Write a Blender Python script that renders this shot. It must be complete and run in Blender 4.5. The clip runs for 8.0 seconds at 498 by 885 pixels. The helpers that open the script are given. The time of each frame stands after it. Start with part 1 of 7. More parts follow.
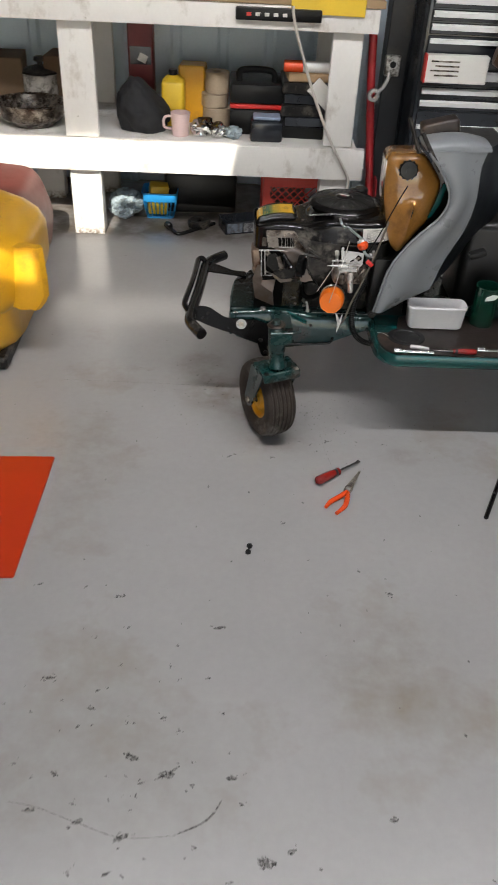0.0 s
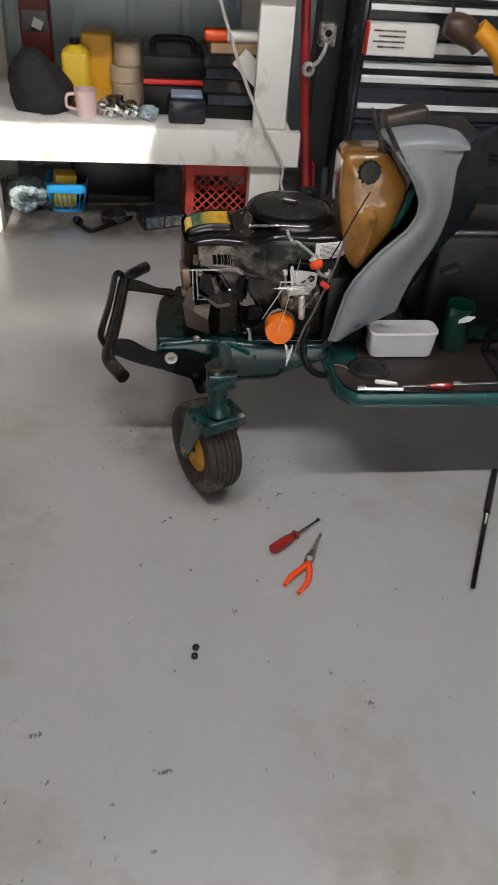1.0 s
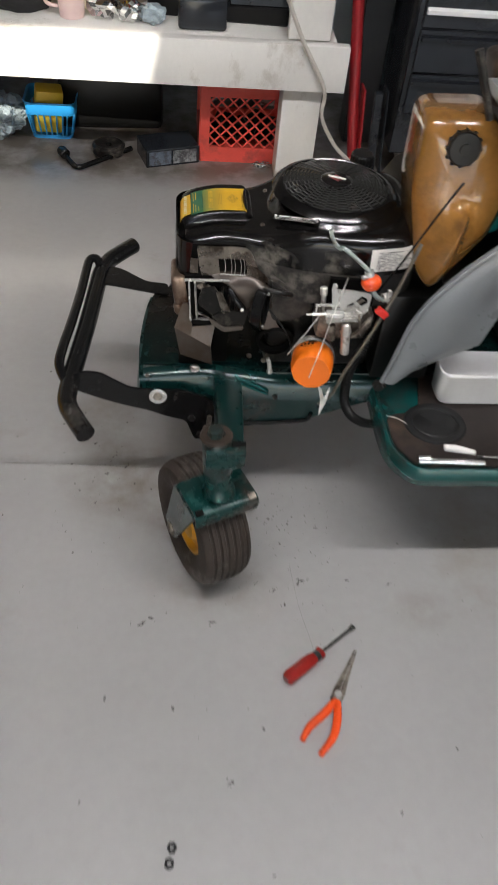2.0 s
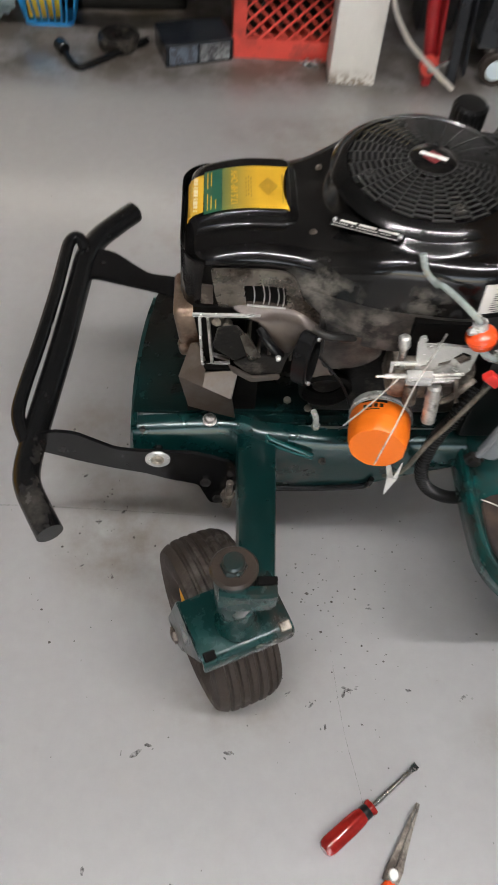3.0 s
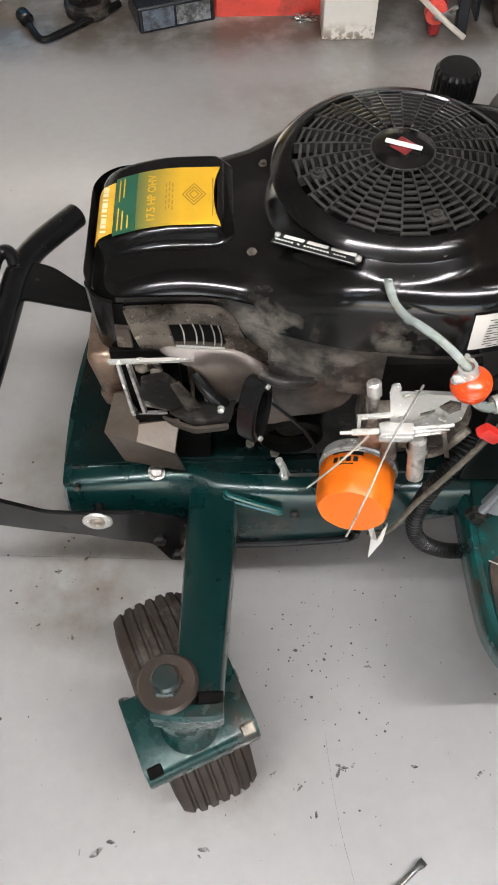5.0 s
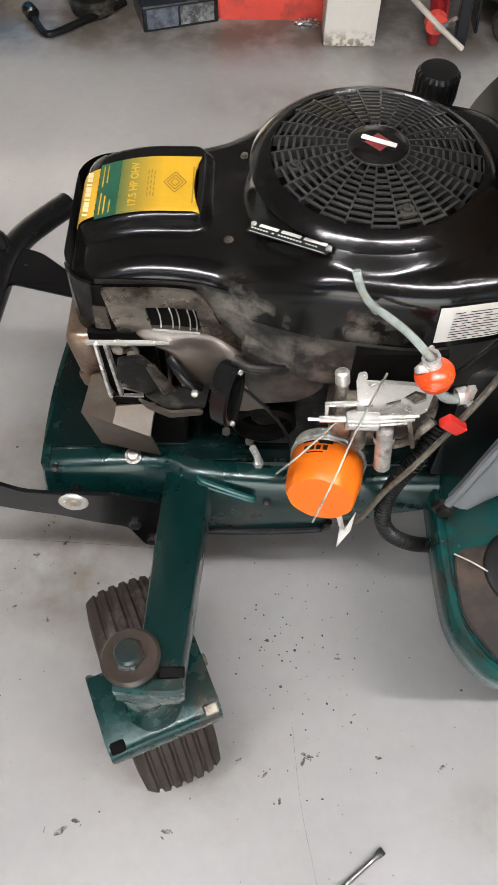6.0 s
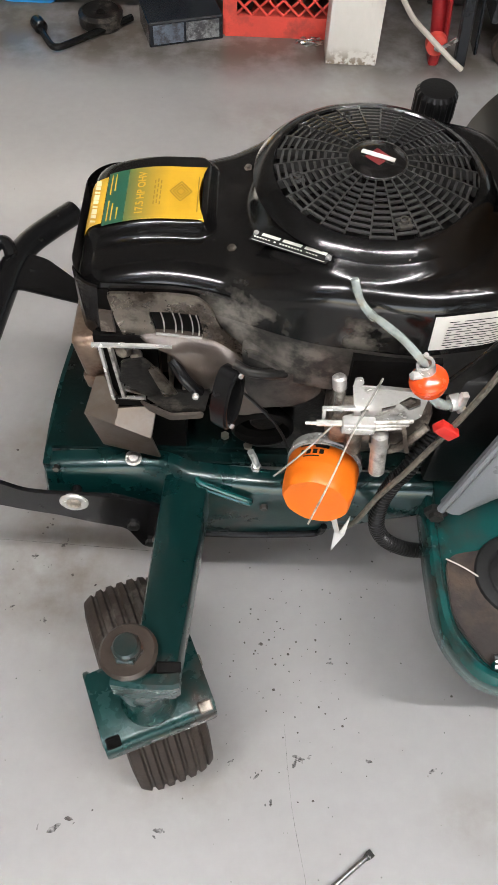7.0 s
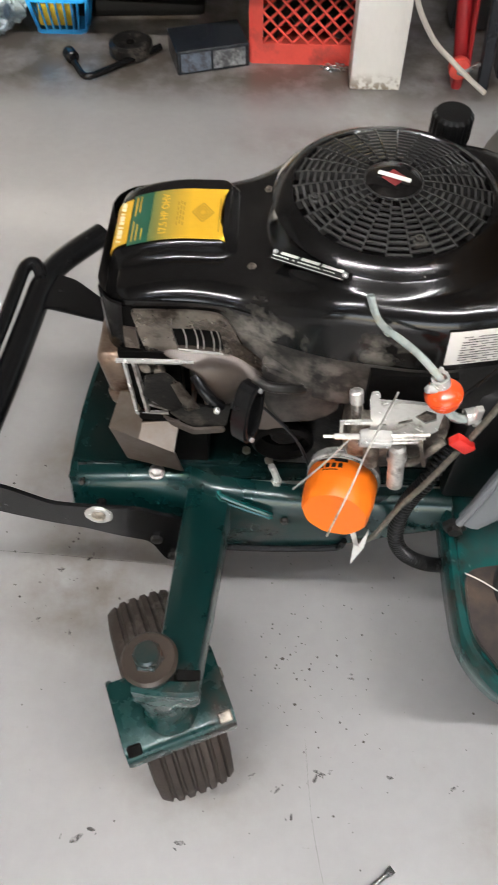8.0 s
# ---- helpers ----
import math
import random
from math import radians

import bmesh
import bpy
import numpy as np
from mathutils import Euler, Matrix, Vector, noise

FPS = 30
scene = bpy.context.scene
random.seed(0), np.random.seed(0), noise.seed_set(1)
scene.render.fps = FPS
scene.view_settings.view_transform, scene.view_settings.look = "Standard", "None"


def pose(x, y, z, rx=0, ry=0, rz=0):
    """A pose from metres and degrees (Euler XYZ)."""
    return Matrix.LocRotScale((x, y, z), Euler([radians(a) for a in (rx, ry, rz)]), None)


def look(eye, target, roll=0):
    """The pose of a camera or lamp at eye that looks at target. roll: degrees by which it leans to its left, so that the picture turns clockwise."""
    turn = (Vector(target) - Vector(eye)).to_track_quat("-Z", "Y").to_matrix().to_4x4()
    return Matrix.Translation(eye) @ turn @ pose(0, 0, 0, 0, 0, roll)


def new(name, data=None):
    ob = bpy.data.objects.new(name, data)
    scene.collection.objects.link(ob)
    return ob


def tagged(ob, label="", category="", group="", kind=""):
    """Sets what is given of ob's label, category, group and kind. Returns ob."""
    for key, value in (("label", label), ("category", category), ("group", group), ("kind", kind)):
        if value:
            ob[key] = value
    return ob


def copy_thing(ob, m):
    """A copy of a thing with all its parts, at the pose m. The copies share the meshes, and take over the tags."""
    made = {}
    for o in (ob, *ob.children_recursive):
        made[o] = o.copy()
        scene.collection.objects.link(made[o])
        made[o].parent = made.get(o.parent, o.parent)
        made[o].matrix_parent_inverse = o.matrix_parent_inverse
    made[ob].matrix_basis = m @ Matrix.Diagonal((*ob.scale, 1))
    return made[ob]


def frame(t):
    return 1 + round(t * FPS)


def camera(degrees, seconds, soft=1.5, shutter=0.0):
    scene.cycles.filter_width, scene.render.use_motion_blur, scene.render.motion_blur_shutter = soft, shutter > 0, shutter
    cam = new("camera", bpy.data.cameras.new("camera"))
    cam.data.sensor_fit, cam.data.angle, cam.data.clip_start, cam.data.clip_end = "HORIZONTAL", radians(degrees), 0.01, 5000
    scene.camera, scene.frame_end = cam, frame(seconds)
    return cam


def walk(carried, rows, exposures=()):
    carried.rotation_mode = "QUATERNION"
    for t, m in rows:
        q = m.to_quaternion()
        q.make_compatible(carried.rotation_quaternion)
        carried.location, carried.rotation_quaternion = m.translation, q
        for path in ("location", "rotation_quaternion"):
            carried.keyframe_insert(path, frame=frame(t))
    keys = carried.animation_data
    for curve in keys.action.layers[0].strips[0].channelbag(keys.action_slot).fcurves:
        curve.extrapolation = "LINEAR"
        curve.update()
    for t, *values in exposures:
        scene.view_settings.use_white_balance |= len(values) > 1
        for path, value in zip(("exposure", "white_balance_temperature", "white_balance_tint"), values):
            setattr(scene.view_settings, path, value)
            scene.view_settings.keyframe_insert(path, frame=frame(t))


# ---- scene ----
cam = camera(35.0, 8.0, shutter=0.5)
PATH = [
    (0, (-0.546, -3.589, 1.498), (-0.472, -1.994, 0.293), 3.1),
    (0.5, (-0.556, -3.385, 1.472), (-0.421, -1.784, 0.280), 3.5),
    (0.6, (-0.546, -3.304, 1.474), (-0.399, -1.748, 0.226), 4.0),
    (1, (-0.559, -3.113, 1.436), (-0.299, -1.583, 0.175), 5.0),
    (1.5, (-0.508, -2.770, 1.368), (-0.275, -1.336, -0.007), 6.9),
    (2.8, (-0.441, -2.040, 1.212), (-0.299, -0.831, -0.374), 5.1),
    (3, (-0.426, -1.944, 1.178), (-0.314, -0.822, -0.474), 5.8),
    (3.2, (-0.398, -1.869, 1.148), (-0.358, -0.832, -0.562), 3.7),
    (3.5, (-0.366, -1.791, 1.094), (-0.345, -0.804, -0.646), 3.8),
    (4, (-0.343, -1.735, 1.071), (-0.310, -0.745, -0.667), 2.2),
    (4.5, (-0.325, -1.743, 1.078), (-0.285, -0.738, -0.651), 2.4),
    (5, (-0.322, -1.760, 1.087), (-0.311, -0.716, -0.619), -0.8),
    (5.2, (-0.308, -1.768, 1.085), (-0.276, -0.744, -0.633), 1.4),
    (6.3, (-0.298, -1.792, 1.093), (-0.284, -0.729, -0.600), 1.5),
    (6.5, (-0.299, -1.797, 1.091), (-0.286, -0.757, -0.617), 0.9),
    (7, (-0.301, -1.806, 1.103), (-0.272, -0.720, -0.577), 3.2),
    (7.5, (-0.288, -1.807, 1.103), (-0.259, -0.720, -0.575), 3.0),
    (8, (-0.293, -1.822, 1.113), (-0.336, -0.693, -0.537), 0.3),
]
walk(cam, [(t, look(e, g, r)) for t, e, g, r in PATH], [(0, 0.88), (0.5, 0.74), (1.0, 0.78), (1.5, 0.9), (3.0, 1.31), (4.5, 1.63), (8.0, 1.65)])

# ---- world, sun and lamps ----
world = bpy.data.worlds.new("world")
scene.world = world
world.use_nodes = True
wn = world.node_tree
sky = wn.nodes.new("ShaderNodeTexSky")
sky.sky_type, sky.sun_disc = "NISHITA", False
sky.sun_elevation, sky.sun_rotation = radians(38), radians(183)
wn.links.new(sky.outputs["Color"], wn.nodes["Background"].inputs["Color"])
wn.nodes["Background"].inputs["Strength"].default_value = 0.15
sun = new("sun", bpy.data.lights.new("sun", "SUN"))
sun.data.energy, sun.data.angle, sun.data.color = 4.2, radians(0.5), (1.0, 0.93, 0.82)
sun.matrix_world = look((0, 0, 0), (0.05, 1.0, -0.781))


# ---- materials ----
def material(name, base, rough=0.5, metal=0.0, vary=0.15, scale=8.0, fine=120.0, bump=0.1, stain=None, amount=0.0,
             stain_scale=5.0, rough_vary=0.1, spots=0.0, coat=0.0, trans=0.0, spot_color=(0.02, 0.018, 0.016), stretch=(1, 1, 1), dist=0.002, spec=0.5):
    """A surface with blotches, fine grain, stains of another colour and small dark spots."""
    m = bpy.data.materials.new(name)
    m.use_nodes = True
    t = m.node_tree
    n, ln = t.nodes, t.links
    b = n["Principled BSDF"]
    co = n.new("ShaderNodeTexCoord")
    mp = n.new("ShaderNodeMapping")
    mp.inputs["Scale"].default_value = stretch
    ln.new(co.outputs["Object"], mp.inputs["Vector"])

    def noise_of(sc, detail=4.0, rough_n=0.6):
        k = n.new("ShaderNodeTexNoise")
        k.inputs["Scale"].default_value, k.inputs["Detail"].default_value, k.inputs["Roughness"].default_value = sc, detail, rough_n
        ln.new(mp.outputs["Vector"], k.inputs["Vector"])
        return k.outputs["Fac"]

    def ramp(fac, a, c):
        k = n.new("ShaderNodeMapRange")
        k.inputs["From Min"].default_value, k.inputs["From Max"].default_value = a, c
        ln.new(fac, k.inputs["Value"])
        return k.outputs["Result"]

    def mix(fac, c1, c2, mode="MIX"):
        k = n.new("ShaderNodeMix")
        k.data_type, k.blend_type = "RGBA", mode
        for sock, v in ((k.inputs[0], fac), (k.inputs[6], c1), (k.inputs[7], c2)):
            if isinstance(v, (int, float)):
                sock.default_value = v
            elif isinstance(v, tuple):
                sock.default_value = (*v, 1)
            else:
                ln.new(v, sock)
        return k.outputs[2]
    big, small = noise_of(scale), noise_of(fine, 3.0)
    lo, hi = tuple(c * (1 - vary) for c in base), tuple(min(1, c * (1 + vary)) for c in base)
    col = mix(ramp(big, 0.3, 0.7), lo, hi)
    col = mix(0.35, col, mix(ramp(small, 0.25, 0.75), lo, hi))
    if stain:
        st = ramp(noise_of(stain_scale, 6.0, 0.7), 0.62 - amount * 0.35, 0.74 - amount * 0.3)
        col = mix(st, col, stain)
    if spots:
        sp = ramp(noise_of(fine * 0.5, 2.0), 0.78 - spots * 0.12, 0.81 - spots * 0.12)
        col = mix(sp, col, spot_color)
    ln.new(col, b.inputs["Base Color"])
    rr = n.new("ShaderNodeMapRange")
    rr.inputs["To Min"].default_value, rr.inputs["To Max"].default_value = max(0.03, rough - rough_vary), min(1, rough + rough_vary)
    ln.new(noise_of(scale * 3.1), rr.inputs["Value"])
    ln.new(rr.outputs["Result"], b.inputs["Roughness"])
    b.inputs["Metallic"].default_value = metal
    b.inputs["Specular IOR Level"].default_value = spec
    b.inputs["Coat Weight"].default_value = coat
    b.inputs["Coat Roughness"].default_value = 0.12
    b.inputs["Transmission Weight"].default_value = trans
    if bump:
        k = n.new("ShaderNodeBump")
        k.inputs["Strength"].default_value, k.inputs["Distance"].default_value = bump, dist
        ln.new(small, k.inputs["Height"])
        ln.new(k.outputs["Normal"], b.inputs["Normal"])
    return m


CONCRETE = material("grey_concrete", (0.335, 0.326, 0.32), 0.36, vary=0.09, scale=1.6, fine=45, bump=0.05, stain=(0.265, 0.237, 0.208), amount=0.25,
                    stain_scale=1.3, spots=0.12, spot_color=(0.10, 0.085, 0.075), rough_vary=0.12, coat=0.5)

BLACK_GLOSS = material("black_cover_paint", (0.0045, 0.0043, 0.0042), 0.17, vary=0.25, scale=14, fine=300, bump=0.03, stain=(0.02, 0.018, 0.016), amount=0.12,
                       stain_scale=16, rough_vary=0.07, coat=0.1, spec=0.42)
BLACK_DUSTY = material("dusty_black_paint", (0.013, 0.0125, 0.012), 0.42, vary=0.35, scale=14, fine=260, bump=0.08, stain=(0.05, 0.045, 0.04), amount=0.40,
                       stain_scale=13, rough_vary=0.12, spec=0.3)
BLACK_GRIMY = material("grimy_black_metal", (0.014, 0.013, 0.012), 0.36, metal=0.2, vary=0.5, scale=25, fine=160, bump=0.25, stain=(0.09, 0.078, 0.066), amount=0.3, stain_scale=24, rough_vary=0.18, spec=0.3)
BLACK_TUBE = material("black_powder_coat", (0.006, 0.006, 0.0062), 0.24, vary=0.2, scale=12, fine=400, bump=0.04, stain=(0.05, 0.045, 0.04), amount=0.06, spec=0.32)
BLACK_PLASTIC = material("black_plastic", (0.005, 0.005, 0.005), 0.34, vary=0.2, scale=20, fine=350, bump=0.08, spec=0.3)
GREEN = material("dark_green_enamel", (0.002, 0.025, 0.0235), 0.29, metal=0.25, vary=0.2, scale=9, fine=260, bump=0.05, stain=(0.035, 0.032, 0.028), amount=0.22,
                 stain_scale=9, coat=0.4, rough_vary=0.12)
GREEN_DIRTY = material("oily_green_enamel", (0.003, 0.034, 0.031), 0.27, metal=0.2, vary=0.25, scale=16, fine=220, bump=0.12, stain=(0.045, 0.036, 0.03), amount=0.38,
                       stain_scale=11, rough_vary=0.15)
# darker copy of the green: the engine's shade put into the colour
GREEN_SHADED = material("shade-darkened_green_enamel", (0.0016, 0.013, 0.012), 0.25, metal=0.2, vary=0.3, scale=10, fine=220, bump=0.08, stain=(0.012, 0.011, 0.009), amount=0.3, stain_scale=9, rough_vary=0.15)
TEAL = material("teal_enamel", (0.0035, 0.066, 0.061), 0.24, metal=0.15, vary=0.15, scale=9, fine=240, bump=0.04, coat=0.3, stain=(0.03, 0.05, 0.045), amount=0.15)
MAT_BROWN = material("dirty_rubber_mat", (0.017, 0.0115, 0.0095), 0.45, vary=0.35, scale=14, fine=140, bump=0.3, stain=(0.07, 0.045, 0.03), amount=0.25)
RUBBER = material("worn_rubber", (0.036, 0.027, 0.022), 0.7, vary=0.35, scale=20, fine=200, bump=0.3, stain=(0.11, 0.098, 0.086), amount=0.25, stain_scale=14, spec=0.3)
RUBBER_BLACK = material("black_rubber", (0.010, 0.010, 0.010), 0.5, vary=0.3, scale=20, fine=260, bump=0.15, spec=0.25)
RIM_YELLOW = material("yellow_wheel_enamel", (0.62, 0.30, 0.01), 0.4, vary=0.15, stain=(0.12, 0.08, 0.03), amount=0.3)
BROWN_SHEET = material("heat_browned_sheet", (0.045, 0.034, 0.027), 0.34, metal=0.35, vary=0.45, scale=18, fine=200, bump=0.1, stain=(0.05, 0.036, 0.028), amount=0.4, stain_scale=16)
ALU = material("cast_aluminium", (0.54, 0.52, 0.49), 0.38, metal=0.55, vary=0.25, scale=30, fine=220, bump=0.25, stain=(0.10, 0.085, 0.07), amount=0.45, stain_scale=22)
ALU_DIRTY = material("stained_aluminium", (0.30, 0.265, 0.22), 0.5, metal=0.55, vary=0.35, scale=28, fine=180, bump=0.3, stain=(0.07, 0.055, 0.045), amount=0.6, stain_scale=20)
TAN_METAL = material("rusty_tan_casting", (0.20, 0.145, 0.108), 0.34, metal=0.75, vary=0.4, scale=24, fine=160, bump=0.3, stain=(0.09, 0.042, 0.022), amount=0.55, stain_scale=18)
SHIELD = material("dull_sheet_steel", (0.27, 0.235, 0.20), 0.28, metal=0.85, vary=0.35, scale=16, fine=200, bump=0.1, stain=(0.06, 0.045, 0.035), amount=0.55, stain_scale=18)
PALE_SHEET = material("dusty_bent_sheet_steel", (0.19, 0.16, 0.14), 0.40, metal=0.85, vary=0.2, scale=12, fine=200, bump=0.08, stain=(0.16, 0.12, 0.09), amount=0.3)
STEEL = material("bright_zinc_steel", (0.70, 0.69, 0.66), 0.24, metal=0.6, vary=0.15, scale=30, fine=260, bump=0.06, stain=(0.22, 0.2, 0.17), amount=0.2, stain_scale=30)
# non-metal near-white: the aluminium pulls' bright reflection put into the colour
PULL_WHITE = material("near-white_pull_strip", (0.88, 0.88, 0.88), 0.3, metal=0.0, vary=0.04, fine=90, bump=0.0)
FAN_PLASTIC = material("glossy_black_fan_plastic", (0.034, 0.0333, 0.032), 0.18, vary=0.25, scale=20, fine=350, bump=0.05, stain=(0.05, 0.046, 0.04), amount=0.1)
RED_CLEAR = material("clear_red_handle_plastic", (0.34, 0.018, 0.014), 0.12, vary=0.3, scale=30, fine=160, bump=0.02, coat=0.4, trans=0.25)
DASH_DARK = material("dark_navy_dash_plastic", (0.012, 0.015, 0.019), 0.36, vary=0.2, scale=8, fine=300, bump=0.08, spec=0.35)
MILKY = material("milky_white_tub_plastic", (0.74, 0.73, 0.73), 0.2, vary=0.06, scale=18, fine=160, bump=0.02, coat=0.4)
CHROME = material("chrome", (0.75, 0.75, 0.74), 0.1, metal=1.0, vary=0.05, bump=0.0)
ORANGE = material("orange_filter_paint", (0.82, 0.17, 0.008), 0.42, vary=0.06, scale=20, fine=300, bump=0.06, stain=(0.55, 0.10, 0.008), amount=0.1)
ORANGE_PL = material("orange_red_plastic", (0.75, 0.075, 0.012), 0.25, vary=0.08, scale=40, fine=200, bump=0.02, coat=0.3)
RED_PL = material("red_plastic", (0.55, 0.022, 0.016), 0.38, vary=0.12, scale=12, fine=160, bump=0.05)
CRATE_RED = material("faded_red_plastic", (0.66, 0.075, 0.055), 0.45, vary=0.12, scale=9, fine=150, bump=0.06, stain=(0.3, 0.05, 0.04), amount=0.2)
RED_PAINT = material("orange_red_paint", (0.43, 0.028, 0.004), 0.38, vary=0.05, scale=5, fine=150, bump=0.02)
RED_STEEL = material("red_jack_paint", (0.30, 0.014, 0.018), 0.35, vary=0.2, scale=16, fine=180, bump=0.05, coat=0.2)
CLEAR_TUBE = material("milky_fuel_hose", (0.58, 0.65, 0.62), 0.14, vary=0.3, scale=60, fine=300, bump=0.02, trans=0.65, coat=0.3, stain=(0.55, 0.5, 0.36), amount=0.2, stain_scale=40)
WHITE_PAINT = material("white_bench_paint", (0.785, 0.765, 0.725), 0.5, vary=0.06, scale=5, fine=90, bump=0.12, stain=(0.52, 0.48, 0.42), amount=0.18, stain_scale=6, spots=0.12,
                       spot_color=(0.3, 0.26, 0.2), stretch=(1, 1, 0.6))
WHITE_PL = material("white_plastic", (0.78, 0.77, 0.74), 0.4, vary=0.05, bump=0.03)
PAPER = material("white_sticker", (0.74, 0.72, 0.68), 0.45, vary=0.05, scale=20, bump=0.02, stain=(0.4, 0.37, 0.32), amount=0.1)
INK = material("black_ink", (0.010, 0.010, 0.010), 0.6, vary=0.1, bump=0.0, spec=0.2)
# near-black with hardly any gloss: painted shade for recesses and gaps
SHADE_BLACK = material("shade_black", (0.004, 0.0037, 0.0034), 0.75, vary=0.4, scale=40, fine=200, bump=0.1, spec=0.06)
WALL_BLUE = material("pale_blue_sheet_metal", (0.70, 0.81, 0.88), 0.38, vary=0.07, scale=3, fine=90, bump=0.03, stain=(0.42, 0.52, 0.60), amount=0.15, stain_scale=2)
# unseen ground, pale so that it throws light indoors
BOUNCE_GROUND = material("pale_bounce_ground", (0.52, 0.50, 0.46), 0.9, vary=0.15, scale=1.5, fine=30, bump=0.3)
# for an unseen wall, dark so that the engine cover reflects little
REFLECTION_DARK = material("dark_reflection_board", (0.07, 0.062, 0.055), 0.7, vary=0.15, scale=3, fine=70, bump=0.1)
WALL_PAINT = material("grey_wall_board", (0.24, 0.24, 0.235), 0.7, vary=0.07, scale=2, fine=60, bump=0.08)
CEILING = material("dull_ceiling_board", (0.13, 0.125, 0.12), 0.8, vary=0.05, scale=2, fine=60, bump=0.08)
GREY_DASH = material("grey_dash_plastic", (0.175, 0.185, 0.197), 0.30, vary=0.1, scale=6, fine=320, bump=0.12, stain=(0.2, 0.2, 0.2), amount=0.1)
TAN_TANK = material("tan_fuel_tank_plastic", (0.25, 0.115, 0.025), 0.13, vary=0.2, scale=7, fine=150, bump=0.015, stain=(0.13, 0.06, 0.018), amount=0.35, coat=0.9)
DARK_STEEL = material("dark_painted_steel", (0.010, 0.0105, 0.012), 0.4, vary=0.3, scale=5, fine=160, bump=0.05, stain=(0.03, 0.026, 0.022), amount=0.15)
CHEST = material("black_chest_enamel", (0.015, 0.0175, 0.022), 0.22, vary=0.15, scale=8, fine=200, bump=0.03, coat=0.2)
YELLOW = material("mustard_yellow_paint", (0.64, 0.33, 0.012), 0.38, vary=0.1, scale=5, fine=140, bump=0.04, stain=(0.4, 0.2, 0.02), amount=0.2, coat=0.2)
YELLOW_PL = material("yellow_plastic", (0.72, 0.48, 0.03), 0.4, vary=0.08, bump=0.04)
LABEL_YELLOW = material("yellow_label_foil", (0.58, 0.33, 0.022), 0.36, vary=0.06, scale=25, fine=200, bump=0.01, stain=(0.5, 0.3, 0.04), amount=0.1)
LABEL_FADE = material("green_to_yellow_label_foil", (0.58, 0.33, 0.022), 0.36, vary=0.06, scale=25, fine=200, bump=0.01)
fade_co = LABEL_FADE.node_tree.nodes.new("ShaderNodeTexCoord")
fade_x = LABEL_FADE.node_tree.nodes.new("ShaderNodeSeparateXYZ")
fade_r = LABEL_FADE.node_tree.nodes.new("ShaderNodeMapRange")
fade_r.inputs["From Min"].default_value, fade_r.inputs["From Max"].default_value = -0.418, -0.372
fade_m = LABEL_FADE.node_tree.nodes.new("ShaderNodeMix")
fade_m.data_type = "RGBA"
fade_old = LABEL_FADE.node_tree.nodes["Principled BSDF"].inputs["Base Color"].links[0].from_socket
LABEL_FADE.node_tree.links.new(fade_co.outputs["Object"], fade_x.inputs[0])
LABEL_FADE.node_tree.links.new(fade_x.outputs["X"], fade_r.inputs["Value"])
LABEL_FADE.node_tree.links.new(fade_r.outputs["Result"], fade_m.inputs[0])
LABEL_FADE.node_tree.links.new(fade_old, fade_m.inputs[7])
fade_m.inputs[6].default_value = (0.02, 0.10, 0.045, 1)
LABEL_FADE.node_tree.links.new(fade_m.outputs[2], LABEL_FADE.node_tree.nodes["Principled BSDF"].inputs["Base Color"])
LABEL_CREAM = material("pale_cream_print", (0.62, 0.52, 0.30), 0.4, vary=0.06, bump=0.0)
LABEL_GOLD = material("old_gold_label_foil", (0.27, 0.17, 0.02), 0.36, vary=0.08, scale=25, bump=0.01)
LABEL_GREEN = material("green_label_foil", (0.015, 0.085, 0.05), 0.36, vary=0.1, scale=25, bump=0.01)
BLUE_PL = material("bright_blue_plastic", (0.02, 0.27, 0.62), 0.4, vary=0.1, bump=0.04)
DARK_CLOTH = material("black_cloth", (0.012, 0.012, 0.014), 0.8, vary=0.3, scale=12, fine=260, bump=0.3)
CARD_BROWN = material("dark_brown_cardboard", (0.12, 0.072, 0.038), 0.75, vary=0.15, scale=8, fine=120, bump=0.1)
RUST_RED = material("rust_red_plastic", (0.13, 0.028, 0.020), 0.45, vary=0.15, scale=8, fine=140, bump=0.05)
CARD_TAN = material("brown_cardboard", (0.36, 0.24, 0.13), 0.75, vary=0.12, scale=8, fine=120, bump=0.1)
PINK = material("pale_pink_plastic", (0.7, 0.52, 0.5), 0.4, vary=0.06, bump=0.02)
MAROON = material("dark_red_card", (0.16, 0.016, 0.018), 0.5, vary=0.2, scale=14, bump=0.05)
BLUE_GREY = material("faded_blue_print", (0.27, 0.34, 0.46), 0.5, vary=0.2, scale=20, bump=0.03)
SHAFT = material("dull_tool_steel", (0.34, 0.33, 0.32), 0.25, metal=1.0, vary=0.25, scale=40, fine=220, bump=0.05, stain=(0.12, 0.11, 0.10), amount=0.3, stain_scale=40)
MOTOR_BROWN = material("dark_brown_housing_plastic", (0.065, 0.035, 0.018), 0.4, vary=0.2, scale=12, fine=160, bump=0.05)
GRIP_ORANGE = material("orange-yellow_grip_plastic", (0.72, 0.30, 0.012), 0.35, vary=0.12, scale=10, fine=160, bump=0.04)
FADED_PRINT = material("faded_blue-grey_print", (0.11, 0.135, 0.18), 0.5, vary=0.35, scale=30, bump=0.03, stain=(0.04, 0.04, 0.045), amount=0.5, stain_scale=40)
GREY_PRINT = material("worn_pale_print", (0.26, 0.27, 0.28), 0.5, vary=0.35, scale=30, bump=0.03, stain=(0.05, 0.05, 0.055), amount=0.6, stain_scale=45)
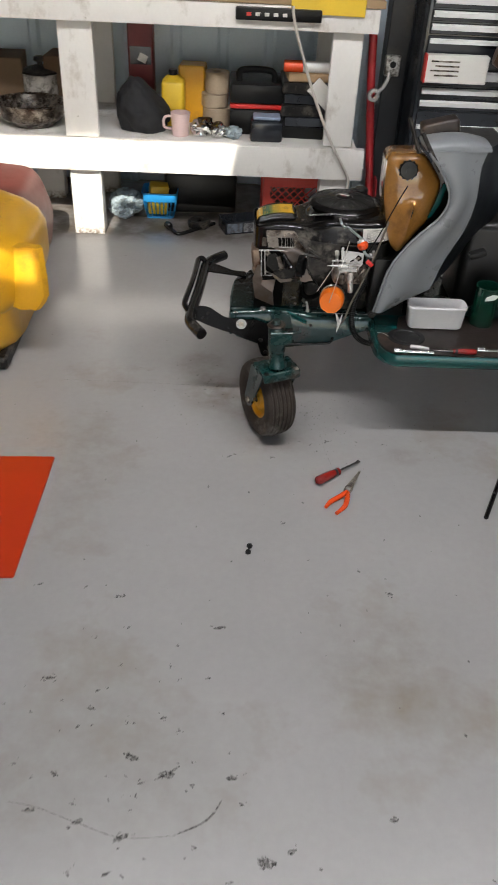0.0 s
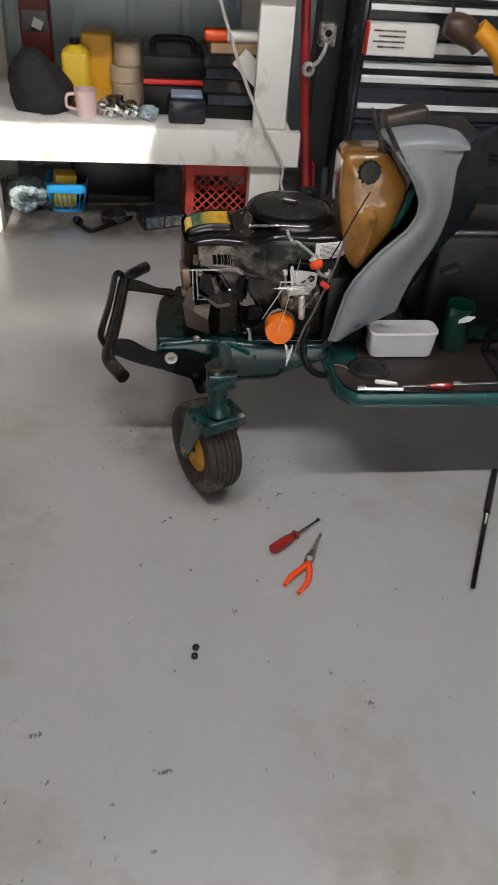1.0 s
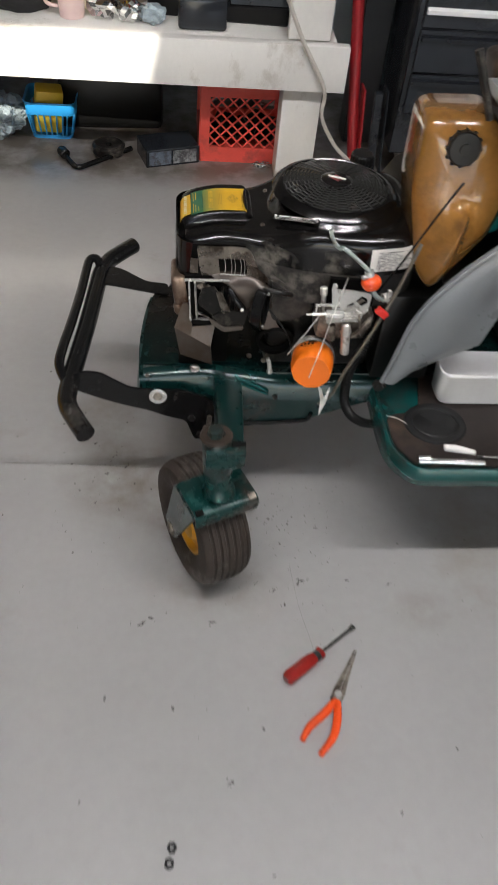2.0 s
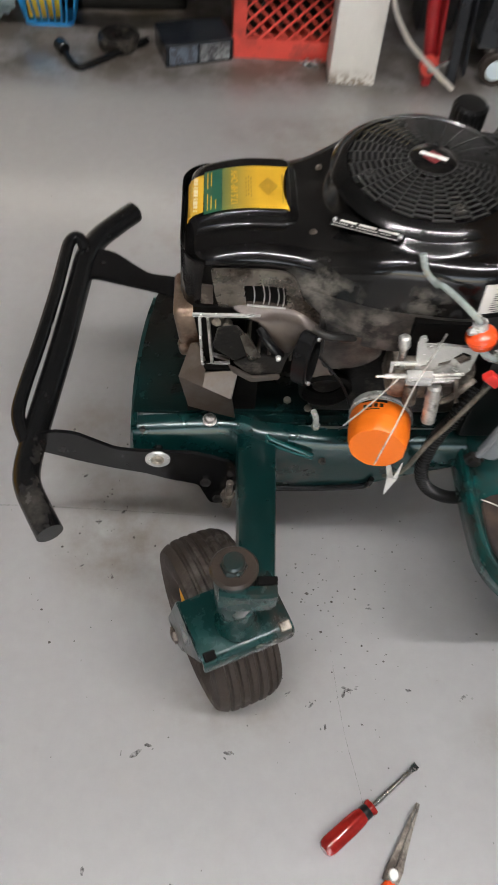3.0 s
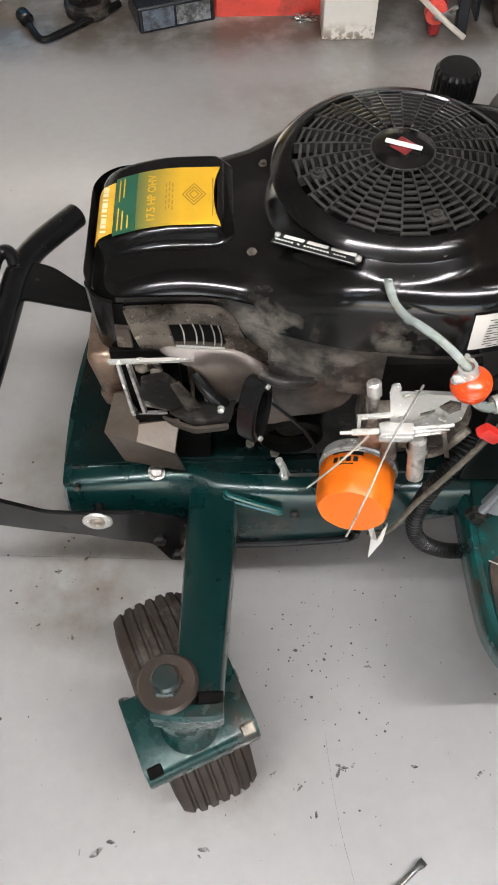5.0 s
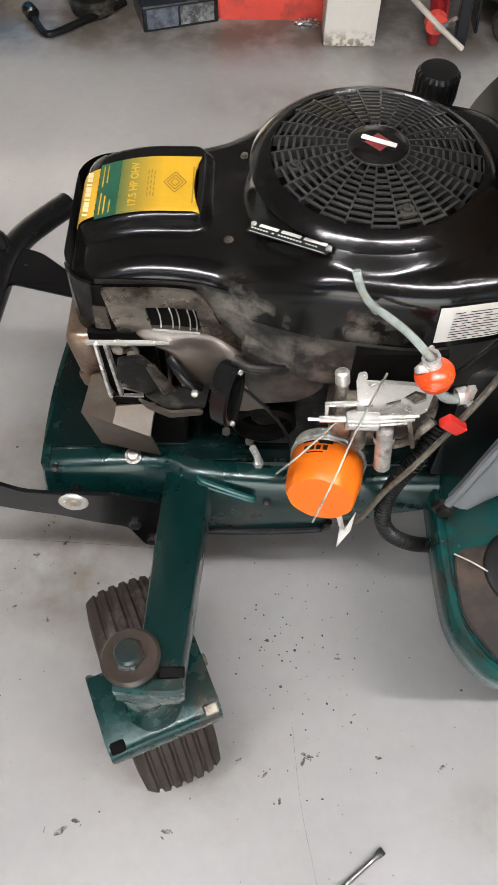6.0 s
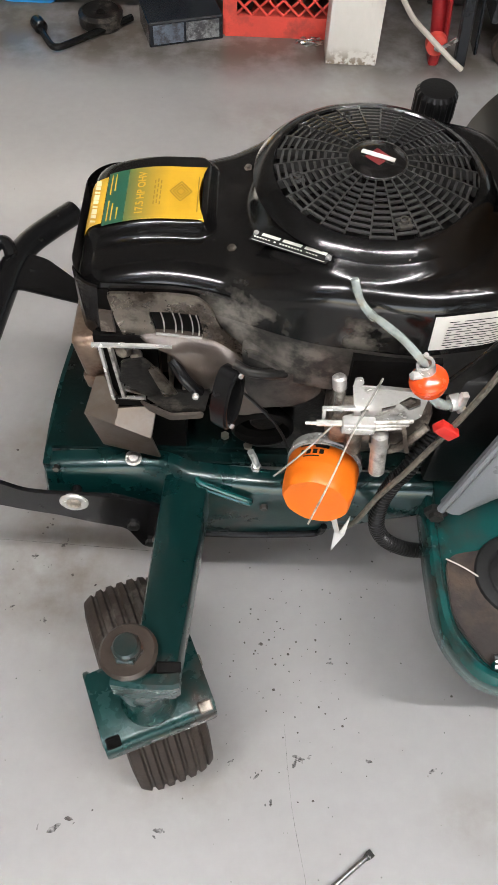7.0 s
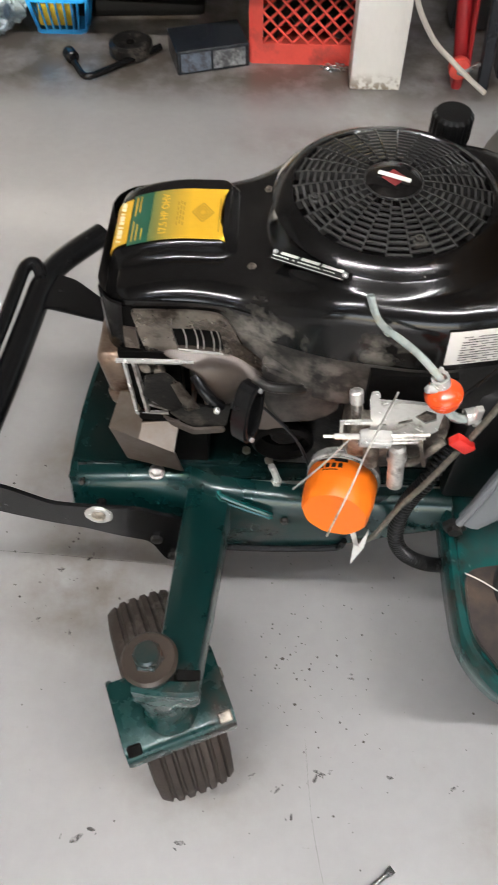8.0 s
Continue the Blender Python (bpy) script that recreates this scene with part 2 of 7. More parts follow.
GREEN_GLASS = material("dark_green_enamelled_tin", (0.003, 0.036, 0.022), 0.09, vary=0.15, bump=0.02, coat=0.5)
TINPLATE = material("pale_tin", (0.62, 0.60, 0.585), 0.35, metal=0.6, vary=0.08, scale=14, fine=200, bump=0.05, stain=(0.4, 0.38, 0.36), amount=0.2)
WOOD = material("plain_softwood", (0.34, 0.23, 0.13), 0.6, vary=0.18, scale=4, fine=60, bump=0.15, stretch=(0.15, 1, 1))
CORD_WHITE = material("grey_white_cable_jacket", (0.52, 0.48, 0.43), 0.5, vary=0.1, bump=0.02)
BRAID = material("woven_cable_jacket", (0.10, 0.09, 0.07), 0.6, vary=0.6, scale=160, fine=420, bump=0.4)
CLEAR_BAG = material("crumpled_clear_film", (0.33, 0.40, 0.44), 0.3, vary=0.25, scale=18, fine=60, bump=0.6, stain=(0.25, 0.3, 0.32), amount=0.4, stain_scale=12, dist=0.01)
SMEAR = material("dried_smear", (0.085, 0.075, 0.063), 0.8, vary=0.3, scale=40, bump=0.0)
smear_gaps = SMEAR.node_tree.nodes.new("ShaderNodeTexNoise")
smear_gaps.inputs["Scale"].default_value, smear_gaps.inputs["Detail"].default_value = 170.0, 4.0
smear_cut = SMEAR.node_tree.nodes.new("ShaderNodeMapRange")
smear_cut.inputs["From Min"].default_value, smear_cut.inputs["From Max"].default_value, smear_cut.inputs["To Max"].default_value = 0.32, 0.62, 0.76
smear_co = SMEAR.node_tree.nodes.new("ShaderNodeTexCoord")
SMEAR.node_tree.links.new(smear_co.outputs["Object"], smear_gaps.inputs["Vector"])
SMEAR.node_tree.links.new(smear_gaps.outputs["Fac"], smear_cut.inputs["Value"])
SMEAR.node_tree.links.new(smear_cut.outputs["Result"], SMEAR.node_tree.nodes["Principled BSDF"].inputs["Alpha"])
def soil_and_shade(mat, marks, color, grain=14.0, lo=0.32, hi=0.68, near=0.2, far=1.15, detail=8.0):
    """Lays soft, uneven patches of dirt and of painted shade (centre, half sizes, strength) over a surface's colour."""
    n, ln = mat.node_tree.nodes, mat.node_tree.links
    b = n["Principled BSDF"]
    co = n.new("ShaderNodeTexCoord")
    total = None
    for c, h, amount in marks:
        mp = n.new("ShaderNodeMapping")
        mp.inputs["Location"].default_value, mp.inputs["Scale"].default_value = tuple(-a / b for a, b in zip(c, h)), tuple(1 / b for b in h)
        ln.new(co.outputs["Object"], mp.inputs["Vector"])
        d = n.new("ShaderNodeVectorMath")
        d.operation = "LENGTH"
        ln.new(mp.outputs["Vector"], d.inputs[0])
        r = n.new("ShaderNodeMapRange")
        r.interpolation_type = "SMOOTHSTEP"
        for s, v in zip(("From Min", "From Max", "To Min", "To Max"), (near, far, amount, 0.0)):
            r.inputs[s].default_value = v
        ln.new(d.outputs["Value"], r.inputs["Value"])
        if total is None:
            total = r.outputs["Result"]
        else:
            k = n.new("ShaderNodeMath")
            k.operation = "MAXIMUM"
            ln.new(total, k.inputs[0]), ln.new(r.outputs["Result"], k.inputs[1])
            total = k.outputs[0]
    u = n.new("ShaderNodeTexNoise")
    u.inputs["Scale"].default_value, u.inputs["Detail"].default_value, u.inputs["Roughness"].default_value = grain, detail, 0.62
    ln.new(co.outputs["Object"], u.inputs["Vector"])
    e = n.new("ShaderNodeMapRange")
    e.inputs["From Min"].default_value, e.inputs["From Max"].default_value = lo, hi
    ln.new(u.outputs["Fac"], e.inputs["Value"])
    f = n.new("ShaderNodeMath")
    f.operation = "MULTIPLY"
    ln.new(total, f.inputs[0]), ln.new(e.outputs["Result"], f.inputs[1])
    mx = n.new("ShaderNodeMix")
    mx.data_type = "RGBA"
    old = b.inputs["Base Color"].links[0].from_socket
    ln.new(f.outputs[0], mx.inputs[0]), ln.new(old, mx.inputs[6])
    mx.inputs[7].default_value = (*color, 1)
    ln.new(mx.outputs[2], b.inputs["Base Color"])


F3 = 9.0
# brown blotches by the bumper, under the caster and at other floor spots
soil_and_shade(CONCRETE, (((-0.56, -1.32, 0), (0.15, 0.17, F3), 0.75), ((-0.62, -1.16, 0), (0.12, 0.14, F3), 0.55), ((-0.47, -1.43, 0), (0.07, 0.08, F3), 0.6), ((-0.37, -1.60, 0), (0.16, 0.10, F3), 0.45),
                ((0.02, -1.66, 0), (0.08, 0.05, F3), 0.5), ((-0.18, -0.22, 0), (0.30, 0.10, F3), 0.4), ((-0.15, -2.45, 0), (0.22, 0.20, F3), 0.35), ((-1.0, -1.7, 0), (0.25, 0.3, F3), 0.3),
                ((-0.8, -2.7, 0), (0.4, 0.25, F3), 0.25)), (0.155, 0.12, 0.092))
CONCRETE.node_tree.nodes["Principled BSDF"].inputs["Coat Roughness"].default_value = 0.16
# brown dirt and the shade under the bench, painted as one band
soil_and_shade(CONCRETE, (((-0.2, 1.6, 0), (9.0, 1.64, F3), 1.0),), (0.105, 0.086, 0.069), 7.0, 0.27, 0.56, 0.95, 1.05)
soil_and_shade(BLACK_GLOSS, (((-0.300, -1.335, 0.560), (0.050, 0.08, 0.045), 0.9), ((-0.235, -1.345, 0.530), (0.065, 0.08, 0.04), 0.8), ((-0.195, -1.35, 0.580), (0.030, 0.06, 0.025), 0.75)), (0.17, 0.155, 0.135), 34.0, 0.43, 0.62, detail=4.0)
soil_and_shade(BLACK_DUSTY, (((-0.300, -1.335, 0.560), (0.050, 0.08, 0.045), 0.9), ((-0.235, -1.345, 0.530), (0.065, 0.08, 0.04), 0.8)), (0.15, 0.135, 0.118), 34.0, 0.43, 0.62, detail=4.0)
# oil and the engine's shade, both painted into the plates
soil_and_shade(GREEN_SHADED, (((-0.485, -1.13, 0.32), (0.10, 0.13, 0.1), 0.95), ((-0.33, -1.25, 0.32), (0.12, 0.06, 0.1), 0.7)), (0.010, 0.0075, 0.006), 10.0, 0.2, 0.5)
soil_and_shade(TEAL, (((-0.080, -1.43, 0.30), (0.035, 0.11, 0.05), 0.95), ((-0.05, -1.53, 0.31), (0.05, 0.05, 0.02), 0.7)), (0.026, 0.015, 0.011), 30.0, 0.40, 0.60)
soil_and_shade(WHITE_PAINT, (((0, 0, -0.01), (90.0, 90.0, 0.05), 0.9),), (0.24, 0.18, 0.12), 70.0, 0.46, 0.56, 0.25, 1.2, 4.0)
DUST = material("dark_floor_grit", (0.075, 0.066, 0.058), 0.9, vary=0.4, scale=60, bump=0.0)
GLASS = material("window_glass", (0.95, 0.97, 0.97), 0.03, vary=0.0, bump=0.0, trans=1.0, rough_vary=0.01)
LAMP = bpy.data.materials.new("tube_diffuser")
LAMP.use_nodes = True
LAMP.node_tree.nodes["Principled BSDF"].inputs["Emission Color"].default_value = (1.0, 0.98, 0.99, 1)
LAMP.node_tree.nodes["Principled BSDF"].inputs["Emission Strength"].default_value = 108.0


# ---- mesh helpers ----
def face_loop(bm, vs):
    try:
        return bm.faces.new(vs)
    except ValueError:
        return None


def box(bm, c, s, rot=(0, 0, 0), bevel=0.0, seg=1):
    """A block about c with sides s, turned by degrees, its edges rounded."""
    m = pose(*c, *rot) @ Matrix.Diagonal((*s, 1))
    r = bmesh.ops.create_cube(bm, size=1.0, matrix=m)
    if bevel:
        es = {e for v in r["verts"] for e in v.link_edges}
        bmesh.ops.bevel(bm, geom=list(es), offset=bevel, segments=seg, affect="EDGES", profile=0.5)


def smooth_line(pts, k=6, closed=False):
    """A curve through the points."""
    p = [Vector(q) for q in pts]
    n, out = len(p), []
    for i in range(n if closed else n - 1):
        a, b, c, d = (p[(i + j) % n] if closed else p[min(max(i + j, 0), n - 1)] for j in (-1, 0, 1, 2))
        for s in range(k):
            t = s / k
            out.append(0.5 * ((2 * b) + (c - a) * t + (2 * a - 5 * b + 4 * c - d) * t * t + (3 * b - a - 3 * c + d) * t ** 3))
    return out if closed else out + [p[-1]]


def tube(bm, pts, r, n=10, k=6, flat=1.0, caps=True, bend=True):
    """A pipe along the points; r a number or one per resampled point."""
    p = smooth_line(pts, k) if bend else [Vector(q) for q in pts]
    up, rings = None, []
    for i, q in enumerate(p):
        t = (p[min(i + 1, len(p) - 1)] - p[max(i - 1, 0)]).normalized()
        if up is None:
            up = t.orthogonal().normalized()
        up = (up - t * up.dot(t)).normalized()
        side = t.cross(up)
        rad = r(i / (len(p) - 1)) if callable(r) else r
        rings.append([bm.verts.new(q + (up * math.cos(a) * flat + side * math.sin(a)) * rad) for a in (2 * math.pi * j / n for j in range(n))])
    for a, b in zip(rings, rings[1:]):
        for j in range(n):
            face_loop(bm, (a[j], a[(j + 1) % n], b[(j + 1) % n], b[j]))
    if caps:
        face_loop(bm, rings[0][::-1])
        face_loop(bm, rings[-1])


def lathe(bm, profile, m=Matrix(), n=32, closed=False):
    """Turns (radius, height) about the z axis of m."""
    rings = []
    for r, h in profile:
        if r < 1e-5:
            rings.append([bm.verts.new(m @ Vector((0, 0, h)))])
        else:
            rings.append([bm.verts.new(m @ Vector((r * math.cos(a), r * math.sin(a), h))) for a in (2 * math.pi * j / n for j in range(n))])
    pairs = list(zip(rings, rings[1:])) + ([(rings[-1], rings[0])] if closed else [])
    for a, b in pairs:
        for j in range(n):
            a0, a1, b0, b1 = a[j % len(a)], a[(j + 1) % len(a)], b[j % len(b)], b[(j + 1) % len(b)]
            face_loop(bm, [v for i, v in enumerate((a0, a1, b1, b0)) if v not in (a0, a1, b1, b0)[:i]])


def along(p, q):
    """The pose at p whose z axis points at q."""
    d = Vector(q) - Vector(p)
    return Matrix.Translation(p) @ d.to_track_quat("Z", "Y").to_matrix().to_4x4()


def rod(bm, p, q, r, n=12, cap=0.0):
    h = (Vector(q) - Vector(p)).length
    c = cap or r * 0.15
    lathe(bm, [(0, 0), (r - c, 0), (r, c), (r, h - c), (r - c, h), (0, h)], along(p, q), n)


def plate(bm, outline, m, thick, holes=(), bevel=0.0):
    """A flat sheet from an outline in the xy plane of m, with holes, its thickness along z."""
    from mathutils.geometry import tessellate_polygon
    loops = [[Vector((x, y, 0)) for x, y in loop] for loop in (outline, *holes)]
    flat = [v for loop in loops for v in loop]
    lo = [bm.verts.new(m @ v) for v in flat]
    hi = [bm.verts.new(m @ (v + Vector((0, 0, thick)))) for v in flat]
    for a, b, c in tessellate_polygon(loops):
        face_loop(bm, (lo[a], lo[c], lo[b]))
        face_loop(bm, (hi[a], hi[b], hi[c]))
    start = 0
    for loop in loops:
        k = len(loop)
        for j in range(k):
            a, b = start + j, start + (j + 1) % k
            face_loop(bm, (lo[a], lo[b], hi[b], hi[a]))
        start += k
    if bevel:
        bmesh.ops.recalc_face_normals(bm, faces=bm.faces)
        es = [e for e in bm.edges if e.is_manifold and e.calc_face_angle(0) > 0.9]
        bmesh.ops.bevel(bm, geom=es, offset=bevel, segments=2, affect="EDGES")


def rounded(pts, r, k=5):
    """A polygon with its corners rounded."""
    out, n = [], len(pts)
    for i in range(n):
        a, b, c = (Vector((*pts[(i + j) % n][:2], 0)) for j in (-1, 0, 1))
        d1, d2 = (a - b), (c - b)
        q = min(r, d1.length * 0.48, d2.length * 0.48)
        p1, p2 = b + d1.normalized() * q, b + d2.normalized() * q
        for s in range(k + 1):
            t = s / k
            w = p1 * (1 - t) ** 2 + b * 2 * t * (1 - t) + p2 * t * t
            out.append((w.x, w.y))
    return out


XZ = Matrix(((1, 0, 0, 0), (0, 0, -1, 0), (0, 1, 0, 0), (0, 0, 0, 1)))   # sheet's x, y -> world x, z; thickness towards -y


def at_y(y):
    return Matrix.Translation((0, y, 0)) @ XZ


def ring_stack(bm, rings, close=True):
    """Joins rings of equal length into a skin."""
    vs = [[bm.verts.new(p) for p in ring] for ring in rings]
    for a, b in zip(vs, vs[1:]):
        n = len(a)
        for j in range(n):
            face_loop(bm, (a[j], a[(j + 1) % n], b[(j + 1) % n], b[j]))
    if close:
        face_loop(bm, vs[0][::-1])
        face_loop(bm, vs[-1])


def finish(bm, name, mat, smooth=35):
    bmesh.ops.recalc_face_normals(bm, faces=bm.faces)
    me = bpy.data.meshes.new(name)
    bm.to_mesh(me)
    bm.free()
    for m in (mat if isinstance(mat, (list, tuple)) else [mat]):
        me.materials.append(m)
    if smooth:
        me.shade_smooth()
        me.set_sharp_from_angle(angle=radians(smooth))
    return me


def part(name, bm, mat, parent, label="", smooth=35):
    """One mesh, given in world coordinates, as a part of a thing or of a part."""
    ob = new(name, finish(bm, name, mat, smooth))
    ob.parent = parent
    bpy.context.view_layer.update()
    ob.matrix_parent_inverse = parent.matrix_world.inverted()
    return tagged(ob, label) if label else ob


def thing(name, base, label, category, group="", kind=""):
    """An empty at the base of a thing of several parts."""
    ob = new(name)
    ob.location, ob.empty_display_size = base, 0.1
    bpy.context.view_layer.update()
    return tagged(ob, label, category, group, kind)


def single(name, bm, mat, base, label, category, group="", kind="", smooth=35):
    """A thing of one mesh, given in world coordinates."""
    bmesh.ops.translate(bm, verts=bm.verts, vec=-Vector(base))
    ob = new(name, finish(bm, name, mat, smooth))
    ob.location = base
    return tagged(ob, label, category, group, kind)


def lettering(text, size, place, name, mat, parent, label=""):
    """Letters of the built-in font, laid by place(u, v) onto a surface, centred about 0."""
    cu = bpy.data.curves.new(name, "FONT")
    cu.offset = size * 0.022
    cu.body, cu.size, cu.align_x, cu.align_y, cu.resolution_u = text, size, "CENTER", "CENTER", 3
    tmp = bpy.data.objects.new(name, cu)
    scene.collection.objects.link(tmp)
    bpy.context.view_layer.update()
    me = bpy.data.meshes.new_from_object(tmp.evaluated_get(bpy.context.evaluated_depsgraph_get()))
    bpy.data.objects.remove(tmp)
    for v in me.vertices:
        v.co = place(v.co.x, v.co.y)
    me.materials.clear()
    me.materials.append(mat)
    ob = new(name, me)
    ob.parent = parent
    ob.matrix_parent_inverse = parent.matrix_world.inverted()
    return tagged(ob, label) if label else ob


# ---- the garage ----
X0, X1, Y0, Y1, ZC = -3.6, 3.4, -6.0, 0.78, 2.9


def build_room():
    bm = bmesh.new()
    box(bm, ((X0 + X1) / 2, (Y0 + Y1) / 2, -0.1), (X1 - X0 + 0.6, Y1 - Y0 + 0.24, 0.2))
    tagged(new("floor", finish(bm, "floor", CONCRETE)), "smooth grey concrete garage floor with stains, grit and painted shade under the bench", "floor", kind="structure")
    # both openings are made up, cut to shape the sun patches below
    bm = bmesh.new()
    roof = Matrix.Translation((0, 0, ZC))
    plate(bm, [(X0 - 0.3, Y0 - 0.3), (X1 + 0.3, Y0 - 0.3), (X1 + 0.3, Y1 + 0.3), (X0 - 0.3, Y1 + 0.3)], roof, 0.12, [[(-2.3, -3.86), (-2.3, -3.14), (-0.635, -3.14), (-0.71, -3.52), (-1.26, -3.55), (-1.28, -3.86)], [(-1.48, -4.62), (-1.48, -4.33), (-1.338, -4.33), (-1.338, -4.62)]])
    tagged(new("ceiling", finish(bm, "ceiling", CEILING)), "unseen dull grey-brown boarded garage ceiling with two openings added for sun patches", "ceiling", kind="structure")
    for nm, x in (("wall_west", X0 - 0.1), ("wall_east", X1 + 0.1)):
        bm = bmesh.new()
        box(bm, (x, (Y0 + Y1) / 2, ZC / 2), (0.2, Y1 - Y0, ZC - 0.008))
        tagged(new(nm, finish(bm, nm, WALL_PAINT)), "plain grey boarded garage wall", "wall", kind="structure")
    # pale blue ribbed sheet behind the bench
    bm = bmesh.new()
    prof, x = [], X0
    while x < X1:
        for dx, dy in ((0, 0), (0.17, 0), (0.185, -0.018), (0.215, -0.018), (0.23, 0)):
            prof.append((x + dx, Y1 + dy))
        x += 0.235
    prof = [p for p in prof if p[0] < X1 - 0.01] + [(X1 - 0.005, Y1)]
    a = [bm.verts.new((px, py, 0)) for px, py in prof]
    b = [bm.verts.new((px, py, 1.2)) for px, py in prof]
    c = [bm.verts.new((px, Y1 + 0.15, 0)) for px, py in prof]
    d = [bm.verts.new((px, Y1 + 0.15, 1.2)) for px, py in prof]
    for i in range(len(prof) - 1):
        bm.faces.new((a[i], a[i + 1], b[i + 1], b[i]))
        bm.faces.new((c[i], d[i], d[i + 1], c[i + 1]))
    tagged(new("wall_north", finish(bm, "wall_north", WALL_BLUE, 20)), "pale blue ribbed sheet metal garage wall", "wall", kind="structure")
    # unseen upper wall, made dark to shape the engine cover's reflections
    bm = bmesh.new()
    box(bm, ((X0 + X1) / 2, Y1 + 0.07, (1.2 + ZC) / 2), (X1 - X0, 0.18, ZC - 1.208))
    tagged(new("wall_north_upper", finish(bm, "wall_north_upper", REFLECTION_DARK)), "unseen dark upper wall added to keep the cover's reflections dark", "wall", kind="structure")
    # unseen wall behind the way in, with a doorway and two added windows
    wins = ((-3.2, -2.5), (2.5, 3.1))
    z0, z1 = 1.1, 2.0
    bm = bmesh.new()
    m = at_y(Y0)
    plate(bm, [(X0, 0), (X1, 0), (X1, ZC - 0.004), (X0, ZC - 0.004)], m, 0.12, [[(p, z0), (p, z1), (q, z1), (q, z0)] for p, q in wins] + [[(-1.9, 0.004), (-1.9, 2.15), (2.1, 2.15), (2.1, 0.004)]])
    tagged(new("wall_south", finish(bm, "wall_south", WALL_PAINT)), "unseen grey garage wall with an open doorway and two added windows", "wall", kind="structure")
    for i, (p, q) in enumerate(wins):
        w = thing(f"window_{i + 1}", ((p + q) / 2, Y0 - 0.06, z0), "unseen garage window with a white frame, added to the south wall", "window", kind="structure")
        bm = bmesh.new()
        e = 0.03
        plate(bm, [(p + 0.002, z0 + 0.002), (q - 0.002, z0 + 0.002), (q - 0.002, z1 - 0.002), (p + 0.002, z1 - 0.002)], at_y(Y0 - 0.03), 0.05,
              [[(p + e, z0 + e), (p + e, z1 - e), (q - e, z1 - e), (q - e, z0 + e)]])
        part("window_frame", bm, WHITE_PL, w)
        bm = bmesh.new()
        box(bm, ((p + q) / 2, Y0 - 0.055, (z0 + z1) / 2), (q - p - 2 * e - 0.002, 0.005, z1 - z0 - 2 * e - 0.002))
        g = part("pane", bm, GLASS, w)
        g.visible_shadow = False


def build_ceiling_lights():
    first = thing("ceiling_light", (-0.9, -2.15, ZC), "long white ceiling tube light, switched on", "ceiling light", "tube lights on the ceiling")
    bm = bmesh.new()
    box(bm, (-0.9, -2.15, ZC - 0.035), (1.26, 0.09, 0.06), bevel=0.01, seg=2)
    part("housing", bm, WHITE_PL, first)
    bm = bmesh.new()
    tube(bm, [(-1.5, -2.15, ZC - 0.09), (-0.3, -2.15, ZC - 0.09)], 0.02, 12, 1)
    part("diffuser", bm, LAMP, first, "glowing white diffuser")
    for x, y in ((0.6, -2.15),):
        copy_thing(first, pose(x, y, ZC))


def build_outside():
    # yard out of view, added as a pale reflector before the doorway
    bm = bmesh.new()
    bmesh.ops.create_grid(bm, x_segments=1, y_segments=1, size=0.5, matrix=Matrix.Translation((0, -50, -0.02)) @ Matrix.Diagonal((300, 87.5, 1, 1)))
    tagged(new("ground", finish(bm, "ground", BOUNCE_GROUND)), "unseen pale yard that bounces daylight in through the doorway", "ground", kind="structure")
    # unseen pane over the opening added for sun on the bench
    bm = bmesh.new()
    box(bm, (-1.48, -3.50, ZC + 0.135), (1.72, 0.80, 0.012))
    s = tagged(new("window_3", finish(bm, "window_3", GLASS)), "unseen clear pane added over the opening for the bench's sun patch", "skylight", kind="structure")
    s.visible_shadow = False
    # second added opening's pane, for sun on the yellow flap
    bm = bmesh.new()
    box(bm, (-1.39, -4.435, ZC + 0.135), (0.26, 0.45, 0.012))
    s = tagged(new("window_4", finish(bm, "window_4", GLASS)), "unseen small clear pane added over the opening for the flap's sun patch", "skylight", kind="structure")
    s.visible_shadow = False


build_room()
build_ceiling_lights()
build_outside()


# ---- the workbench ----
BACK = ((-1.507, 0.455, 0.0), (-1.376, 0.54, 0.414))


def build_bench():
    bench = thing("workbench", (-0.7, 0.35, 0), "white painted timber workbench with a full lower shelf", "workbench")

    def board(name, lo, hi, mat=WHITE_PAINT, label=""):
        bm = bmesh.new()
        box(bm, [(a + b) / 2 for a, b in zip(lo, hi)], [b - a for a, b in zip(lo, hi)], bevel=0.003, seg=2)
        part(name, bm, mat, bench, label)
    board("apron", (-2.6, -0.035, 0.908), (0.055, 0.003, 0.997))
    board("lower_rail", (-2.6, -0.035, 0.311), (0.062, 0.003, 0.445))
    board("end_rail", (0.03, 0.006, 0.908), (0.062, 0.66, 0.997))
    board("benchtop", (-2.6, -0.04, 1.000), (0.072, 0.70, 1.028), WOOD, "worn plain wooden bench top")
    board("shelf", (-2.6, 0.006, 0.415), (0.03, 0.66, 0.44), WHITE_PAINT)
    for x0, x1 in ((-0.122, 0.004), (-1.255, -1.113), (-2.45, -2.31)):
        board("front_post", (x0, 0.006, 0.4455), (x1, 0.045, 0.906))
        board("front_leg", (x0 + 0.002, 0.004, 0.0), (x1 - 0.002, 0.093, 0.414))
        board("back_leg", BACK[0], BACK[1]) if x0 < -2 else board("back_leg", (x0, 0.57, 0.0), (x1, 0.655, 0.414))
        board("back_post", (x0 + 0.0, 0.60, 0.441), (x1, 0.655, 0.906))
        board("rail_block", (x0 + 0.15, 0.008, 0.17), (x1 + 0.05, 0.045, 0.305)) if x0 < -2 else None


build_bench()


